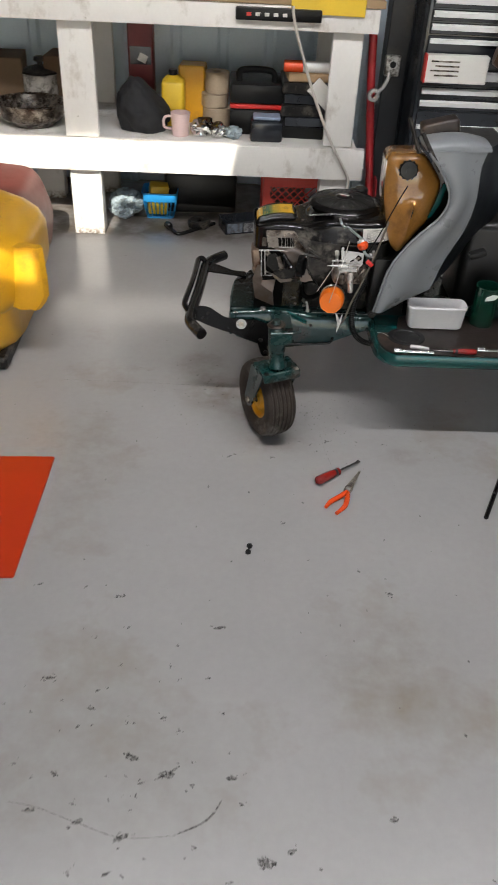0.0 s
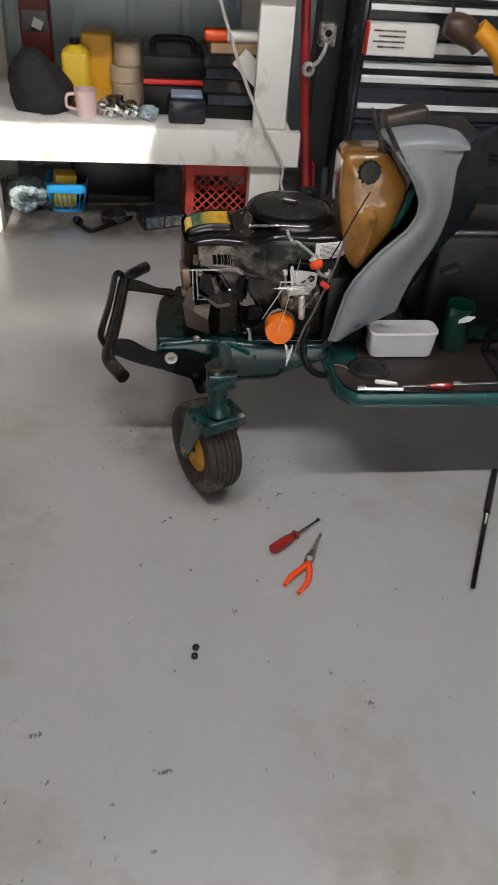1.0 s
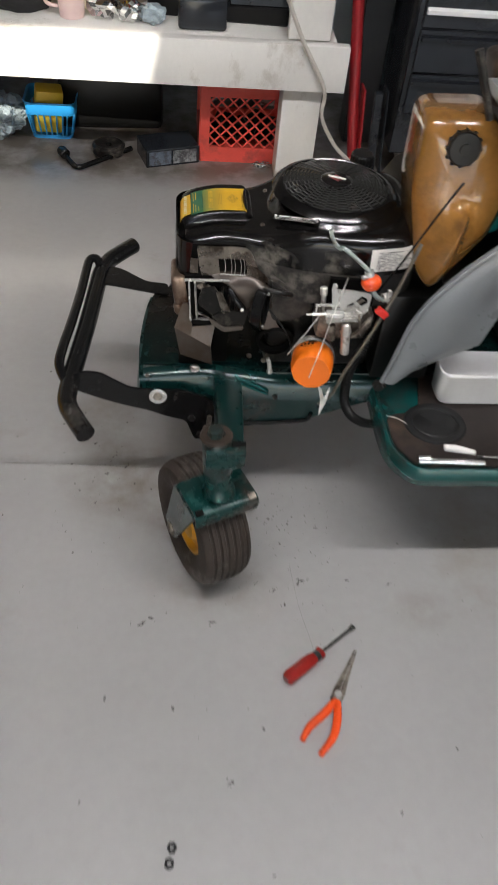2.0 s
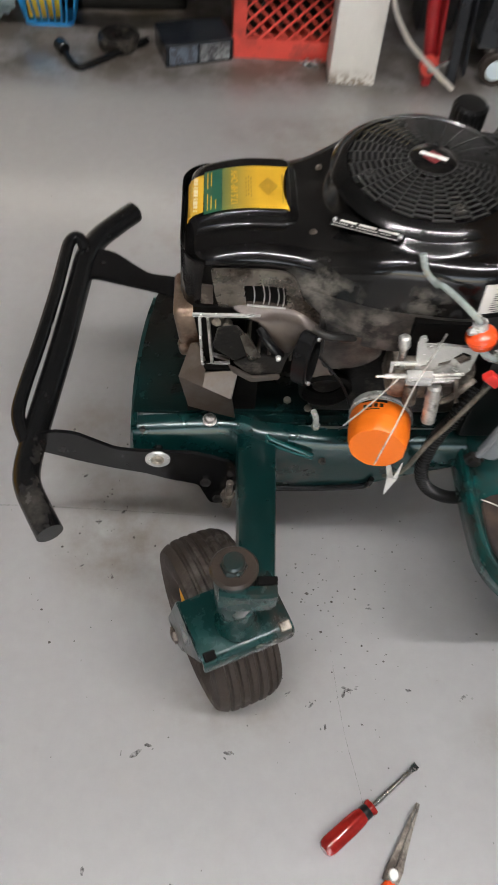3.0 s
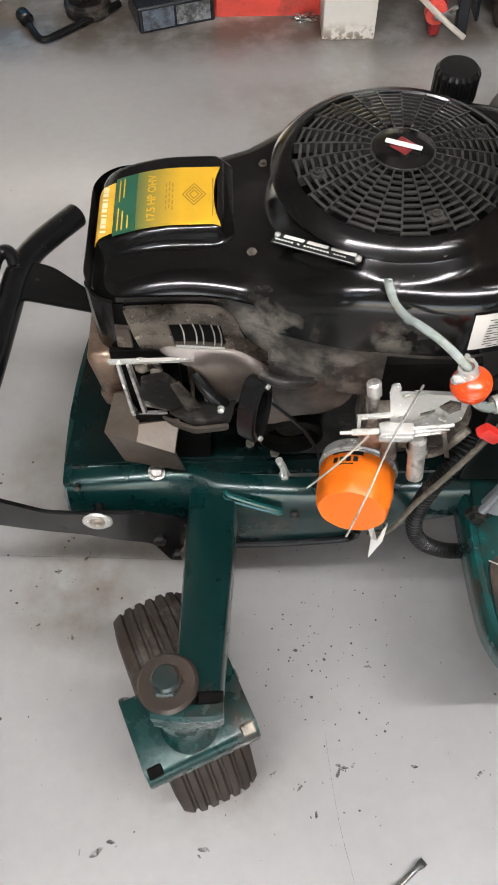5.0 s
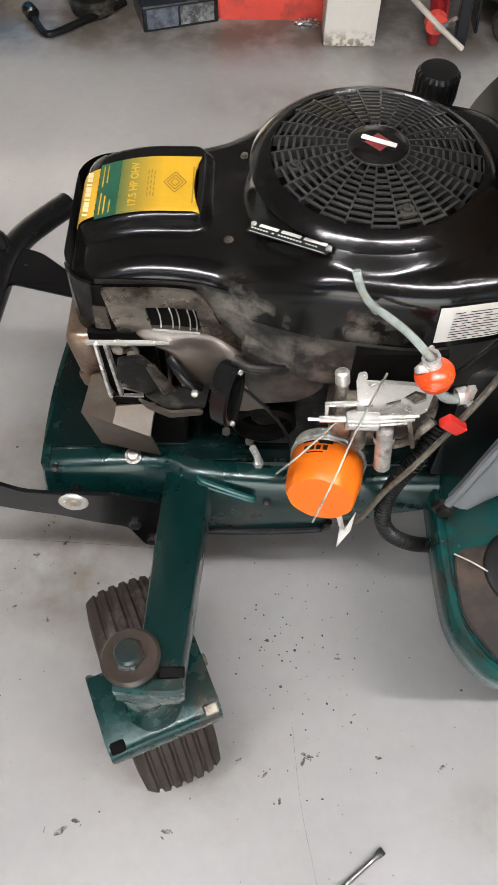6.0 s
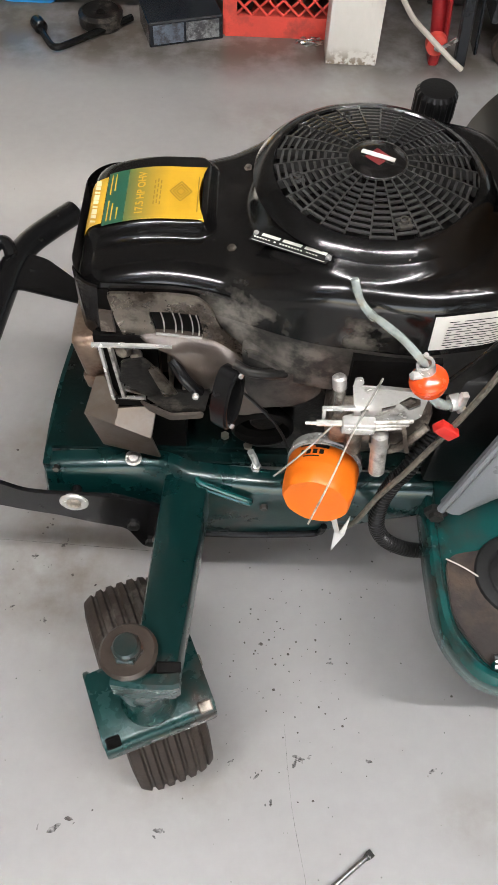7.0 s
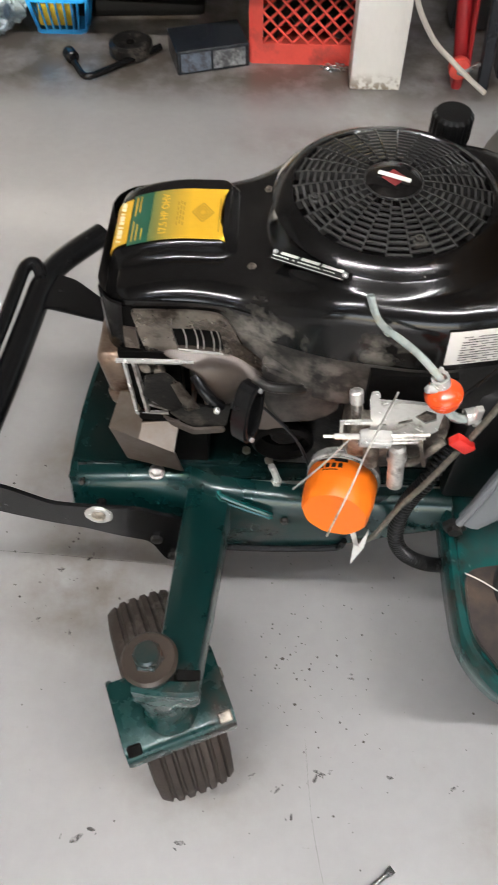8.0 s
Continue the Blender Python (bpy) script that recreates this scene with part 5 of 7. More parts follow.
    O = Matrix(((sd.x, up2.x, n2.x, c.x), (sd.y, up2.y, n2.y, c.y), (sd.z, up2.z, n2.z, c.z), (0, 0, 0, 1)))
    oval = [(0.0145 * math.copysign(abs(math.cos(a)) ** 0.8, math.cos(a)), 0.0335 * math.copysign(abs(math.sin(a)) ** 0.9, math.sin(a))) for a in (2 * math.pi * k / 36 for k in range(36))]
    bm = bmesh.new()
    plate(bm, oval, O @ Matrix.Translation((0, 0, -0.018)), 0.020, [[(0.0100 * math.cos(a), 0.0245 * math.sin(a)) for a in (-2 * math.pi * k / 24 for k in range(24))]], 0.002)
    fl = part("port_flange", bm, BLACK_TUBE, mower, "open glossy black oval port flange")
    # shade inside the port, painted on a near-black disc
    bm = bmesh.new()
    plate(bm, [(x * 0.76, y * 0.80) for x, y in oval], O @ Matrix.Translation((0, 0, -0.018)), 0.004)
    part("port_void", bm, SHADE_BLACK, fl, "near-black disc, painted shade in the port")
    for s in (-1, 1):
        bm = bmesh.new()
        lathe(bm, [(0.0026, 0.001), (0.0026, 0.0045), (0, 0.005)], O @ Matrix.Translation((0.0, s * 0.0288, 0)), 10)
        part("port_bolt", bm, STEEL, fl)
    bm = bmesh.new()
    plate(bm, rounded([(-0.300, 0.540), (-0.283, 0.535), (-0.262, 0.520), (-0.222, 0.508), (-0.220, 0.470), (-0.245, 0.452), (-0.285, 0.447), (-0.296, 0.478)], 0.010), at_y(-1.318), 0.026, bevel=0.006)
    part("blower_housing", bm, BLACK_DUSTY, mower, "dusty dark blower housing")
    bm = bmesh.new()
    tube(bm, [(-0.296, -1.345, 0.478), (-0.272, -1.350, 0.450), (-0.256, -1.355, 0.424), (-0.246, -1.36, 0.395), (-0.244, -1.36, 0.368), (-0.252, -1.355, 0.345)], 0.0016, 8)
    part("ignition_wire", bm, BLACK_PLASTIC, mower)
    # boss painted near-black so that it sinks into the shade
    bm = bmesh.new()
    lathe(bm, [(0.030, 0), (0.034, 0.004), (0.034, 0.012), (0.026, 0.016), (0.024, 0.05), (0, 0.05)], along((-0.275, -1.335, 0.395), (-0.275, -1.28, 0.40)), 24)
    part("dark_boss", bm, SHADE_BLACK, mower, "round boss in near-black, sunk into painted shade")
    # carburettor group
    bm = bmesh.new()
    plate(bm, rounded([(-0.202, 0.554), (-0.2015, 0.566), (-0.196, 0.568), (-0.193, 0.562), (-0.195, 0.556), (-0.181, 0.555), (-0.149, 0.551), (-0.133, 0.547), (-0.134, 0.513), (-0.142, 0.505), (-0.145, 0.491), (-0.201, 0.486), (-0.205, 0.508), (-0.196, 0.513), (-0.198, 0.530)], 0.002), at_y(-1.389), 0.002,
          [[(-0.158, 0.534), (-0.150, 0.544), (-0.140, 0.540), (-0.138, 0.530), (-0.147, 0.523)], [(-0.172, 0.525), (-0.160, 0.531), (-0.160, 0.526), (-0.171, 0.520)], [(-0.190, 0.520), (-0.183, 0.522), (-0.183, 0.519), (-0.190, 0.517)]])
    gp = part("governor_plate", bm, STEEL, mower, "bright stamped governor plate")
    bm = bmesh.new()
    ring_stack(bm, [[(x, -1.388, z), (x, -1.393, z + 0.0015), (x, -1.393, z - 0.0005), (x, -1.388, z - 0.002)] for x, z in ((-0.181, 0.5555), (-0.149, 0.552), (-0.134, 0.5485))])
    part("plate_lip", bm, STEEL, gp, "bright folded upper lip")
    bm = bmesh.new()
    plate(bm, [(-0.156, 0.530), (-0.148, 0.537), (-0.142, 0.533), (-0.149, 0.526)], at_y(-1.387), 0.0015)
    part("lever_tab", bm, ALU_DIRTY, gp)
    # block added as the black shade below the cover's edge
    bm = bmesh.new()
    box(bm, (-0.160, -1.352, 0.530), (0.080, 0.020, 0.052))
    part("linkage_void", bm, SHADE_BLACK, mower, "near-black block, painted shade behind the governor plate")
    bm = bmesh.new()
    rod(bm, (-0.2125, -1.374, 0.549), (-0.2105, -1.378, 0.534), 0.0066, 16, 0.002)
    rod(bm, (-0.2105, -1.376, 0.536), (-0.208, -1.378, 0.500), 0.0045, 12)
    part("breather_post", bm, ALU, mower)
    bm = bmesh.new()
    box(bm, (-0.1915, -1.400, 0.5095), (0.031, 0.012, 0.015), (0, 2, 0), 0.002, 2)
    box(bm, (-0.1915, -1.4065, 0.5105), (0.027, 0.002, 0.004), (0, 2, 0), 0.0006)
    part("throttle_block", bm, STEEL, mower)
    for z, L in ((0.5150, 0.036), (0.5095, 0.033), (0.5040, 0.030)):
        bm = bmesh.new()
        rod(bm, (-0.178, -1.400, z), (-0.178 + L, -1.398, z + 0.001), 0.0018, 8)
        part("throttle_rod", bm, ALU, mower)
    bm = bmesh.new()
    rod(bm, (-0.206, -1.400, 0.5125), (-0.230, -1.400, 0.5115), 0.0030, 10)
    rod(bm, (-0.229, -1.400, 0.5115), (-0.240, -1.400, 0.511), 0.0016, 8)
    part("mixture_needle", bm, STEEL, mower)
    bm = bmesh.new()
    bar(bm, (-0.2235, -1.394, 0.511), (-0.2240, -1.394, 0.526), 0.004, 0.003)
    bar(bm, (-0.226, -1.394, 0.5255), (-0.196, -1.392, 0.5255), 0.003, 0.004)
    part("link_hook", bm, STEEL, mower)
    bm = bmesh.new()
    rod(bm, (-0.167, -1.392, 0.488), (-0.161, -1.398, 0.425), 0.0082, 16, 0.003)
    lathe(bm, [(0.0100, 0), (0.0100, 0.007), (0.0082, 0.009)], along((-0.1660, -1.393, 0.476), (-0.1625, -1.398, 0.44)), 16)
    part("float_bowl_drain", bm, ALU, mower)
    bm = bmesh.new()
    box(bm, (-0.165, -1.352, 0.470), (0.10, 0.055, 0.060), bevel=0.012, seg=2)
    rod(bm, (-0.190, -1.382, 0.478), (-0.188, -1.388, 0.448), 0.008, 14, 0.002)
    part("carburetor", bm, ALU_DIRTY, mower, "cast grey carburetor, stained with oil")
    bm = bmesh.new()
    tube(bm, [(-0.162, -1.392, 0.455), (-0.148, -1.396, 0.468), (-0.138, -1.397, 0.485), (-0.125, -1.392, 0.500)], 0.004, 10)
    bar(bm, (-0.150, -1.397, 0.510), (-0.139, -1.397, 0.468), 0.010, 0.004)
    part("linkage_arm", bm, ALU_DIRTY, mower)
    bm = bmesh.new()
    tube(bm, [(-0.184, -1.410, 0.593), (-0.199, -1.416, 0.520), (-0.213, -1.435, 0.47), (-0.230, -1.455, 0.418)], 0.0010, 6)
    part("loose_wire", bm, ALU, mower, "thin bent steel wire")
    bm = bmesh.new()
    tube(bm, [(-0.264, -1.410, 0.431), (-0.240, -1.412, 0.478), (-0.217, -1.410, 0.522)], 0.0011, 6)
    part("loose_wire", bm, STEEL, mower, "thin bent steel wire")


def filter_parts():
    tip, base = Vector((-0.220, -1.420, 0.400)), Vector((-0.2085, -1.370, 0.395))
    m = along(base, tip)
    h = (tip - base).length
    bm = bmesh.new()
    prof = [(0.0, 0.004), (0.0355, 0.004), (0.0375, 0.007), (0.0375, h - 0.022)]
    lathe(bm, prof, m, 48)
    rows = []
    n = 96
    for f, g, hh in ((1.0, 0.0, h - 0.022), (0.985, 1.0, h - 0.012), (0.94, 1.0, h - 0.002), (0.88, 0.5, h + 0.001), (0.8, 0.0, h + 0.001)):
        rows.append([bm.verts.new(m @ Vector((0.0375 * (f - 0.035 * g * (0.5 + 0.5 * math.cos(9 * a))) * math.cos(a), 0.0375 * (f - 0.035 * g * (0.5 + 0.5 * math.cos(9 * a))) * math.sin(a), hh))) for a in (2 * math.pi * k / n for k in range(n))])
    for a, b in zip(rows, rows[1:]):
        for j in range(n):
            bm.faces.new((a[j], a[(j + 1) % n], b[(j + 1) % n], b[j]))
    bm.faces.new(rows[-1])
    fil = part("oil_filter", bm, ORANGE, mower, "bright orange spin-on oil filter", 50)
    bm = bmesh.new()
    lathe(bm, [(0.030, -0.008), (0.0385, -0.008), (0.0395, -0.004), (0.0395, 0.002), (0.037, 0.004), (0.0, 0.004)], m, 48)
    lathe(bm, [(0.0385, 0.0045), (0.0392, 0.006), (0.0385, 0.0075)], m, 48)
    part("seal_plate", bm, STEEL, fil)
    # dark printed blocks on the side that faces up
    inv = m.inverted()
    v = inv.to_3x3() @ Vector((-0.10, -0.35, 0.93))
    a0 = math.atan2(v.y, v.x)
    bm = bmesh.new()
    for da, db, h0, h1 in ((-0.42, 0.42, 0.007, 0.009), (-0.42, -0.05, 0.009, 0.0115), (-0.30, -0.18, 0.0135, 0.0195), (-0.12, 0.0, 0.0135, 0.0195), (0.06, 0.18, 0.0135, 0.0195), (0.24, 0.36, 0.0135, 0.0195), (-0.2, 0.25, 0.0215, 0.023)):
        k = 6
        r = 0.0378
        lo = [bm.verts.new(m @ Vector((r * math.cos(a0 + 0.35 + da + (db - da) * i / k), r * math.sin(a0 + 0.35 + da + (db - da) * i / k), h0))) for i in range(k + 1)]
        hi = [bm.verts.new(m @ Vector((r * math.cos(a0 + 0.35 + da + (db - da) * i / k), r * math.sin(a0 + 0.35 + da + (db - da) * i / k), h1))) for i in range(k + 1)]
        for i in range(k):
            bm.faces.new((lo[i], lo[i + 1], hi[i + 1], hi[i]))
    part("side_print", bm, INK, fil, "dark printed bars", 0)


def hose_parts():
    bm = bmesh.new()
    tube(bm, [(-0.210, -1.343, 0.637), (-0.203, -1.350, 0.620), (-0.194, -1.362, 0.616), (-0.189, -1.373, 0.622), (-0.168, -1.380, 0.608), (-0.153, -1.395, 0.601), (-0.146, -1.397, 0.592)],
         lambda t: 0.0040 + 0.0008 * math.exp(-((t - 0.36) / 0.05) ** 2) - 0.0006 * math.exp(-((t - 0.46) / 0.05) ** 2), 12, 8, flat=0.85)
    part("fuel_hose", bm, CLEAR_TUBE, mower, "cut milky clear fuel hose")
    bm = bmesh.new()
    m = along((-0.1475, -1.397, 0.594), (-0.136, -1.402, 0.560)) @ Matrix.Scale(0.92, 4)
    lathe(bm, [(0.0, 0.003), (0.006, 0.003), (0.007, 0.006), (0.0145, 0.0095), (0.0172, 0.013), (0.0180, 0.016), (0.0172, 0.0175), (0.0180, 0.019), (0.0172, 0.023), (0.0140, 0.029), (0.006, 0.033), (0, 0.033)], m, 36)
    ff = part("fuel_filter", bm, ORANGE_PL, mower, "orange-red inline fuel filter")
    bm = bmesh.new()
    lathe(bm, [(0.0058, -0.004), (0.0085, -0.004), (0.0085, 0.005), (0.0058, 0.005)], m, 20, closed=True)
    box(bm, m @ Vector((0.010, -0.004, 0.002)), (0.013, 0.007, 0.008), (20, 30, 10), 0.0015)
    box(bm, m @ Vector((-0.008, -0.007, 0.004)), (0.011, 0.007, 0.007), (20, 10, 10), 0.0015)
    rod(bm, m @ Vector((-0.013, -0.009, 0.0035)), m @ Vector((0.018, -0.005, 0.0015)), 0.0022, 8)
    part("hose_clamp", bm, STEEL, ff, "bright steel hose clamp")
    bm = bmesh.new()
    tube(bm, [(-0.137, -1.401, 0.563), (-0.130, -1.402, 0.553), (-0.121, -1.401, 0.547), (-0.110, -1.398, 0.547)], 0.0047, 12)
    part("fuel_hose", bm, CLEAR_TUBE, mower, "short milky clear fuel hose")
    bm = bmesh.new()
    m2 = along((-0.117, -1.399, 0.547), (-0.105, -1.396, 0.548))
    lathe(bm, [(0.0055, 0), (0.0078, 0), (0.0078, 0.009), (0.0055, 0.009)], m2, 20, closed=True)
    box(bm, (-0.108, -1.402, 0.558), (0.007, 0.007, 0.014), (0, 0, 10), 0.001)
    box(bm, (-0.106, -1.402, 0.543), (0.008, 0.006, 0.006), (0, 0, 10), 0.001)
    part("hose_clamp", bm, STEEL, mower, "bright steel hose clamp")
    bm = bmesh.new()
    box(bm, (-0.118, -1.416, 0.530), (0.023, 0.0085, 0.0125), (0, 40, 0), 0.0012, 2)
    part("connector", bm, RED_PL, mower, "red plastic wire connector")
    bm = bmesh.new()
    tube(bm, [(-0.078, -1.405, 0.655), (-0.095, -1.41, 0.588), (-0.106, -1.411, 0.546), (-0.117, -1.412, 0.512), (-0.137, -1.412, 0.450), (-0.156, -1.412, 0.399), (-0.173, -1.411, 0.336), (-0.190, -1.40, 0.304)], 0.0030, 10)
    part("braided_cable", bm, BRAID, mower, "frayed woven-jacket cable")
    bm = bmesh.new()
    plate(bm, [(-0.201, 0.363), (-0.193, 0.357), (-0.189, 0.345), (-0.179, 0.361), (-0.182, 0.336), (-0.193, 0.301), (-0.192, 0.328)], at_y(-1.420), 0.002)
    for v in bm.verts:
        v.co.y += 0.006 * math.sin(160 * v.co.z)
    part("cable_tag", bm, WHITE_PL, mower, "torn white tape tag")
    # corrugated loom
    pts = smooth_line([(-0.112, -1.375, 0.465), (-0.130, -1.398, 0.437), (-0.141, -1.402, 0.413), (-0.147, -1.402, 0.369), (-0.143, -1.402, 0.317), (-0.127, -1.402, 0.281), (-0.100, -1.402, 0.259), (-0.072, -1.40, 0.252), (-0.045, -1.395, 0.250)], 24)
    bm = bmesh.new()
    tube(bm, pts, lambda t: 0.0092 if int(t * (len(pts) - 1)) % 3 else 0.0072, 14, 1, bend=False)
    part("corrugated_loom", bm, BLACK_PLASTIC, mower, "black corrugated cable loom", 30)


frame_parts()
bumper_parts()
caster_parts()
engine_parts()
filter_parts()
hose_parts()


def footrest_parts():
    out = rounded([(-0.086, -1.30), (-0.087, -1.45), (-0.082, -1.525), (-0.042, -1.577), (0.62, -1.578), (0.62, -1.30)], 0.05, 8)
    bm = bmesh.new()
    n = len(out)
    cx, cy = 0.26, -1.42

    def ring(inset, z):
        pts = []
        for i, (x, y) in enumerate(out):
            a, b = Vector((*out[i - 1], 0)), Vector((*out[(i + 1) % n], 0))
            t = (b - a)
            nrm = Vector((t.y, -t.x, 0)).normalized() if t.length > 1e-6 else Vector((0, 0, 0))
            c = Vector((cx - x, cy - y, 0))
            if nrm.dot(c) < 0:
                nrm = -nrm
            pts.append((x + nrm.x * inset, y + nrm.y * inset, z))
        return pts
    ring_stack(bm, [ring(0.006, 0.272), ring(0.0, 0.276), ring(0.0, 0.300), ring(0.003, 0.309), ring(0.005, 0.3125), ring(0.009, 0.312), ring(0.014, 0.308), ring(0.018, 0.304)])
    part("footrest", bm, TEAL, mower, "dusty teal footrest with a rolled rim", 60)
    bm = bmesh.new()
    plate(bm, rounded([(-0.068, -1.432), (-0.069, -1.505), (-0.034, -1.560), (0.60, -1.560), (0.60, -1.312), (0.020, -1.312), (-0.004, -1.420)], 0.02), Matrix.Translation((0, 0, 0.3042)), 0.0053, bevel=0.0015)
    part("foot_mat", bm, MAT_BROWN, mower, "dirty brown-black rubber foot mat", 40)
    bm = bmesh.new()
    lathe(bm, [(0, 0.3115), (0.036, 0.3125), (0.039, 0.3105), (0.042, 0.3135), (0.050, 0.3142), (0.054, 0.3125), (0.056, 0.3090)], Matrix.Translation((0.020, -1.455, 0)) @ Matrix.Diagonal((1.05, 0.95, 1, 1)), 48)
    part("mat_pad", bm, RUBBER_BLACK, mower, "raised black rubber foot pad")
    for k in range(7):
        bm = bmesh.new()
        box(bm, (0.36 + k * 0.03, -1.45, 0.3115), (0.012, 0.16, 0.005), bevel=0.002)
        part("mat_bar", bm, RUBBER_BLACK, mower)
    bm = bmesh.new()
    tube(bm, [(-0.068, -1.438, 0.312), (-0.052, -1.45, 0.318), (-0.035, -1.458, 0.3125)], 0.0009, 5)
    part("straw_stalk", bm, CORD_WHITE, mower, "dry straw stalk")


def dash_parts():
    prof = [(0.366, -0.082, -0.030), (0.393, -0.076, 0.005), (0.44, -0.068, 0.085), (0.50, -0.057, 0.100), (0.54, -0.040, 0.112), (0.588, -0.008, 0.134), (0.615, 0.014, 0.146), (0.639, 0.038, 0.154), (0.668, 0.066, 0.161),
            (0.696, 0.082, 0.165), (0.725, 0.087, 0.167), (0.75, 0.081, 0.166), (0.78, 0.066, 0.163), (0.813, 0.042, 0.163), (0.845, 0.014, 0.172), (0.855, 0.004, 0.174)]
    zs = [p[0] for p in prof]
    rings = []
    for k in range(61):
        z = zs[0] + (zs[-1] - zs[0]) * k / 60
        xl, xr = np.interp(z, zs, [p[1] for p in prof]), np.interp(z, zs, [p[2] for p in prof])
        y0 = -1.405 + 0.02 * ease((z - 0.75) / 0.2)
        ring = []
        for s in (0.0, 0.01, 0.03, 0.10, 0.2, 0.35, 0.5, 0.62, 0.74, 0.86, 1.0):
            x = xl + (xr - xl) * s
            bulge = 0.010 * math.sin(math.pi * min(s * 1.4, 1))
            y = y0 - bulge + 0.02 * s * s
            if s == 0.01:
                y -= 0.006
            if s == 0.0:
                y += 0.004
            ring.append((x, y, z))
        back = [(x + 0.0, y + (0.006 if i < 9 else 0.02), z) for i, (x, y, z) in enumerate(ring)][::-1]
        rings.append(ring + back)
    bm = bmesh.new()
    ring_stack(bm, rings)
    part("dash_panel", bm, GREY_DASH, mower, "grey moulded plastic dash side panel", 60)
    # dash to the right of the tone boundary, in a darker navy
    bm = bmesh.new()
    rings = []
    for z in np.linspace(0.44, 0.86, 30):
        x = np.interp(z, zs, [p[2] for p in prof]) + 0.001
        w = 0.13 - 0.05 * (z < 0.62) * (0.62 - z) / 0.18
        y = -1.385 + 0.02 * ease((z - 0.75) / 0.2)
        rings.append([(x, y, z), (x + w * 0.3, y + 0.05, z), (x + w, y + 0.14, z), (x + w, y + 0.16, z), (x, y + 0.03, z)])
    ring_stack(bm, rings)
    part("dash_right", bm, DASH_DARK, mower, "right side of the dash in a darker navy", 60)
    bm = bmesh.new()
    left = [(np.interp(z, zs, [p[1] for p in prof]) - 0.002, -1.407 + 0.02 * ease((z - 0.75) / 0.2), z) for z in np.linspace(0.368, 0.85, 30)]
    tube(bm, left, 0.0045, 8, 1, bend=False)
    part("edge_bead", bm, GREY_DASH, mower)
    # top cowl
    bm = bmesh.new()
    rings = []
    for k in range(13):
        t = k / 12
        x = 0.0 + 0.185 * t
        h = 0.006 + 0.022 * math.sin(math.pi * min(t * 0.8 + 0.12, 1.0))
        ring = []
        for a in range(13):
            g = math.pi * a / 12
            ring.append((x, -1.335 - 0.062 * math.cos(g) + 0.02 * t * t, 0.852 + 1.15 * h * math.sin(g) ** 0.6))
        rings.append(ring)
    ring_stack(bm, rings)
    part("dash_cowl", bm, GREY_DASH, mower, "grey moulded dash cowl", 50)
    bm = bmesh.new()
    plate(bm, rounded([(-0.02, 0.34), (0.10, 0.34), (0.14, 0.55), (0.24, 0.70), (0.28, 0.84), (0.09, 0.84), (0.10, 0.72), (0.05, 0.60)], 0.02), at_y(-1.08), 0.19, bevel=0.006)
    part("dash_column", bm, BLACK_PLASTIC, mower, "black inner dash support")
    bm = bmesh.new()
    box(bm, (-0.035, -1.23, 0.42), (0.11, 0.24, 0.19), bevel=0.006, seg=2)
    part("battery_tray", bm, BLACK_PLASTIC, mower, "black tray behind the engine")
    bm = bmesh.new()
    plate(bm, rounded([(-0.072, 0.50), (-0.072, 0.585), (-0.048, 0.628), (-0.010, 0.655), (0.030, 0.655), (0.030, 0.50)], 0.02), at_y(-1.055), 0.10, bevel=0.008)
    part("tank_bracket", bm, BLACK_PLASTIC, mower, "black moulded tank bracket")
    bm = bmesh.new()
    lathe(bm, [(0.013, 0), (0.013, 0.006), (0.008, 0.0065), (0.008, 0.012), (0, 0.0125)], along((-0.086, -1.402, 0.358), (-0.088, -1.44, 0.358)), 6)
    part("dash_bolt", bm, BLACK_GRIMY, mower)
    # fuel tank with its round cap
    bm = bmesh.new()
    side = rounded([(-0.093, 0.822), (0.016, 0.826), (0.078, 0.745), (0.055, 0.640), (-0.030, 0.535), (-0.060, 0.570), (-0.090, 0.70)], 0.026, 7)
    rings = []
    for inset, depth in ((0.05, 0.0), (0.0, 0.010), (0.0, 0.075), (0.012, 0.084), (0.035, 0.092), (0.12, 0.100), (0.26, 0.108), (0.45, 0.115), (0.65, 0.119), (0.85, 0.121), (0.97, 0.1215)):
        rings.append([(-0.012 + (x + 0.012) * (1 - inset), -1.238 - depth - 0.55 * max(0.0, 0.80 - z) ** 2 * min(1.0, depth / 0.08), 0.70 + (z - 0.70) * (1 - inset)) for x, z in side])
    ring_stack(bm, rings)
    tank = part("fuel_tank", bm, TAN_TANK, mower, "tan moulded plastic fuel tank", 75)
    bm = bmesh.new()
    m = along((-0.033, -1.335, 0.783), (-0.033, -1.40, 0.796)) @ Matrix.Scale(0.72, 4)
    lathe(bm, [(0.022, 0), (0.022, 0.010), (0.034, 0.010), (0.035, 0.013), (0.035, 0.028), (0.032, 0.032), (0.012, 0.033), (0.012, 0.036), (0, 0.036)], m, 32)
    for k in range(12):
        a = 2 * math.pi * k / 12
        box(bm, m @ Vector((0.035 * math.cos(a), 0.035 * math.sin(a), 0.02)), (0.006, 0.006, 0.006), (20, 0, 30 * k), 0.001)
    part("tank_cap", bm, BLACK_PLASTIC, tank, "round black screw cap")
    bm = bmesh.new()
    tube(bm, [(-0.040, -1.405, 0.76), (-0.06, -1.400, 0.71), (-0.098, -1.385, 0.60), (-0.125, -1.38, 0.54)], 0.0018, 8)
    part("choke_cable", bm, BLACK_TUBE, mower, "thin black control cable")
    bm = bmesh.new()
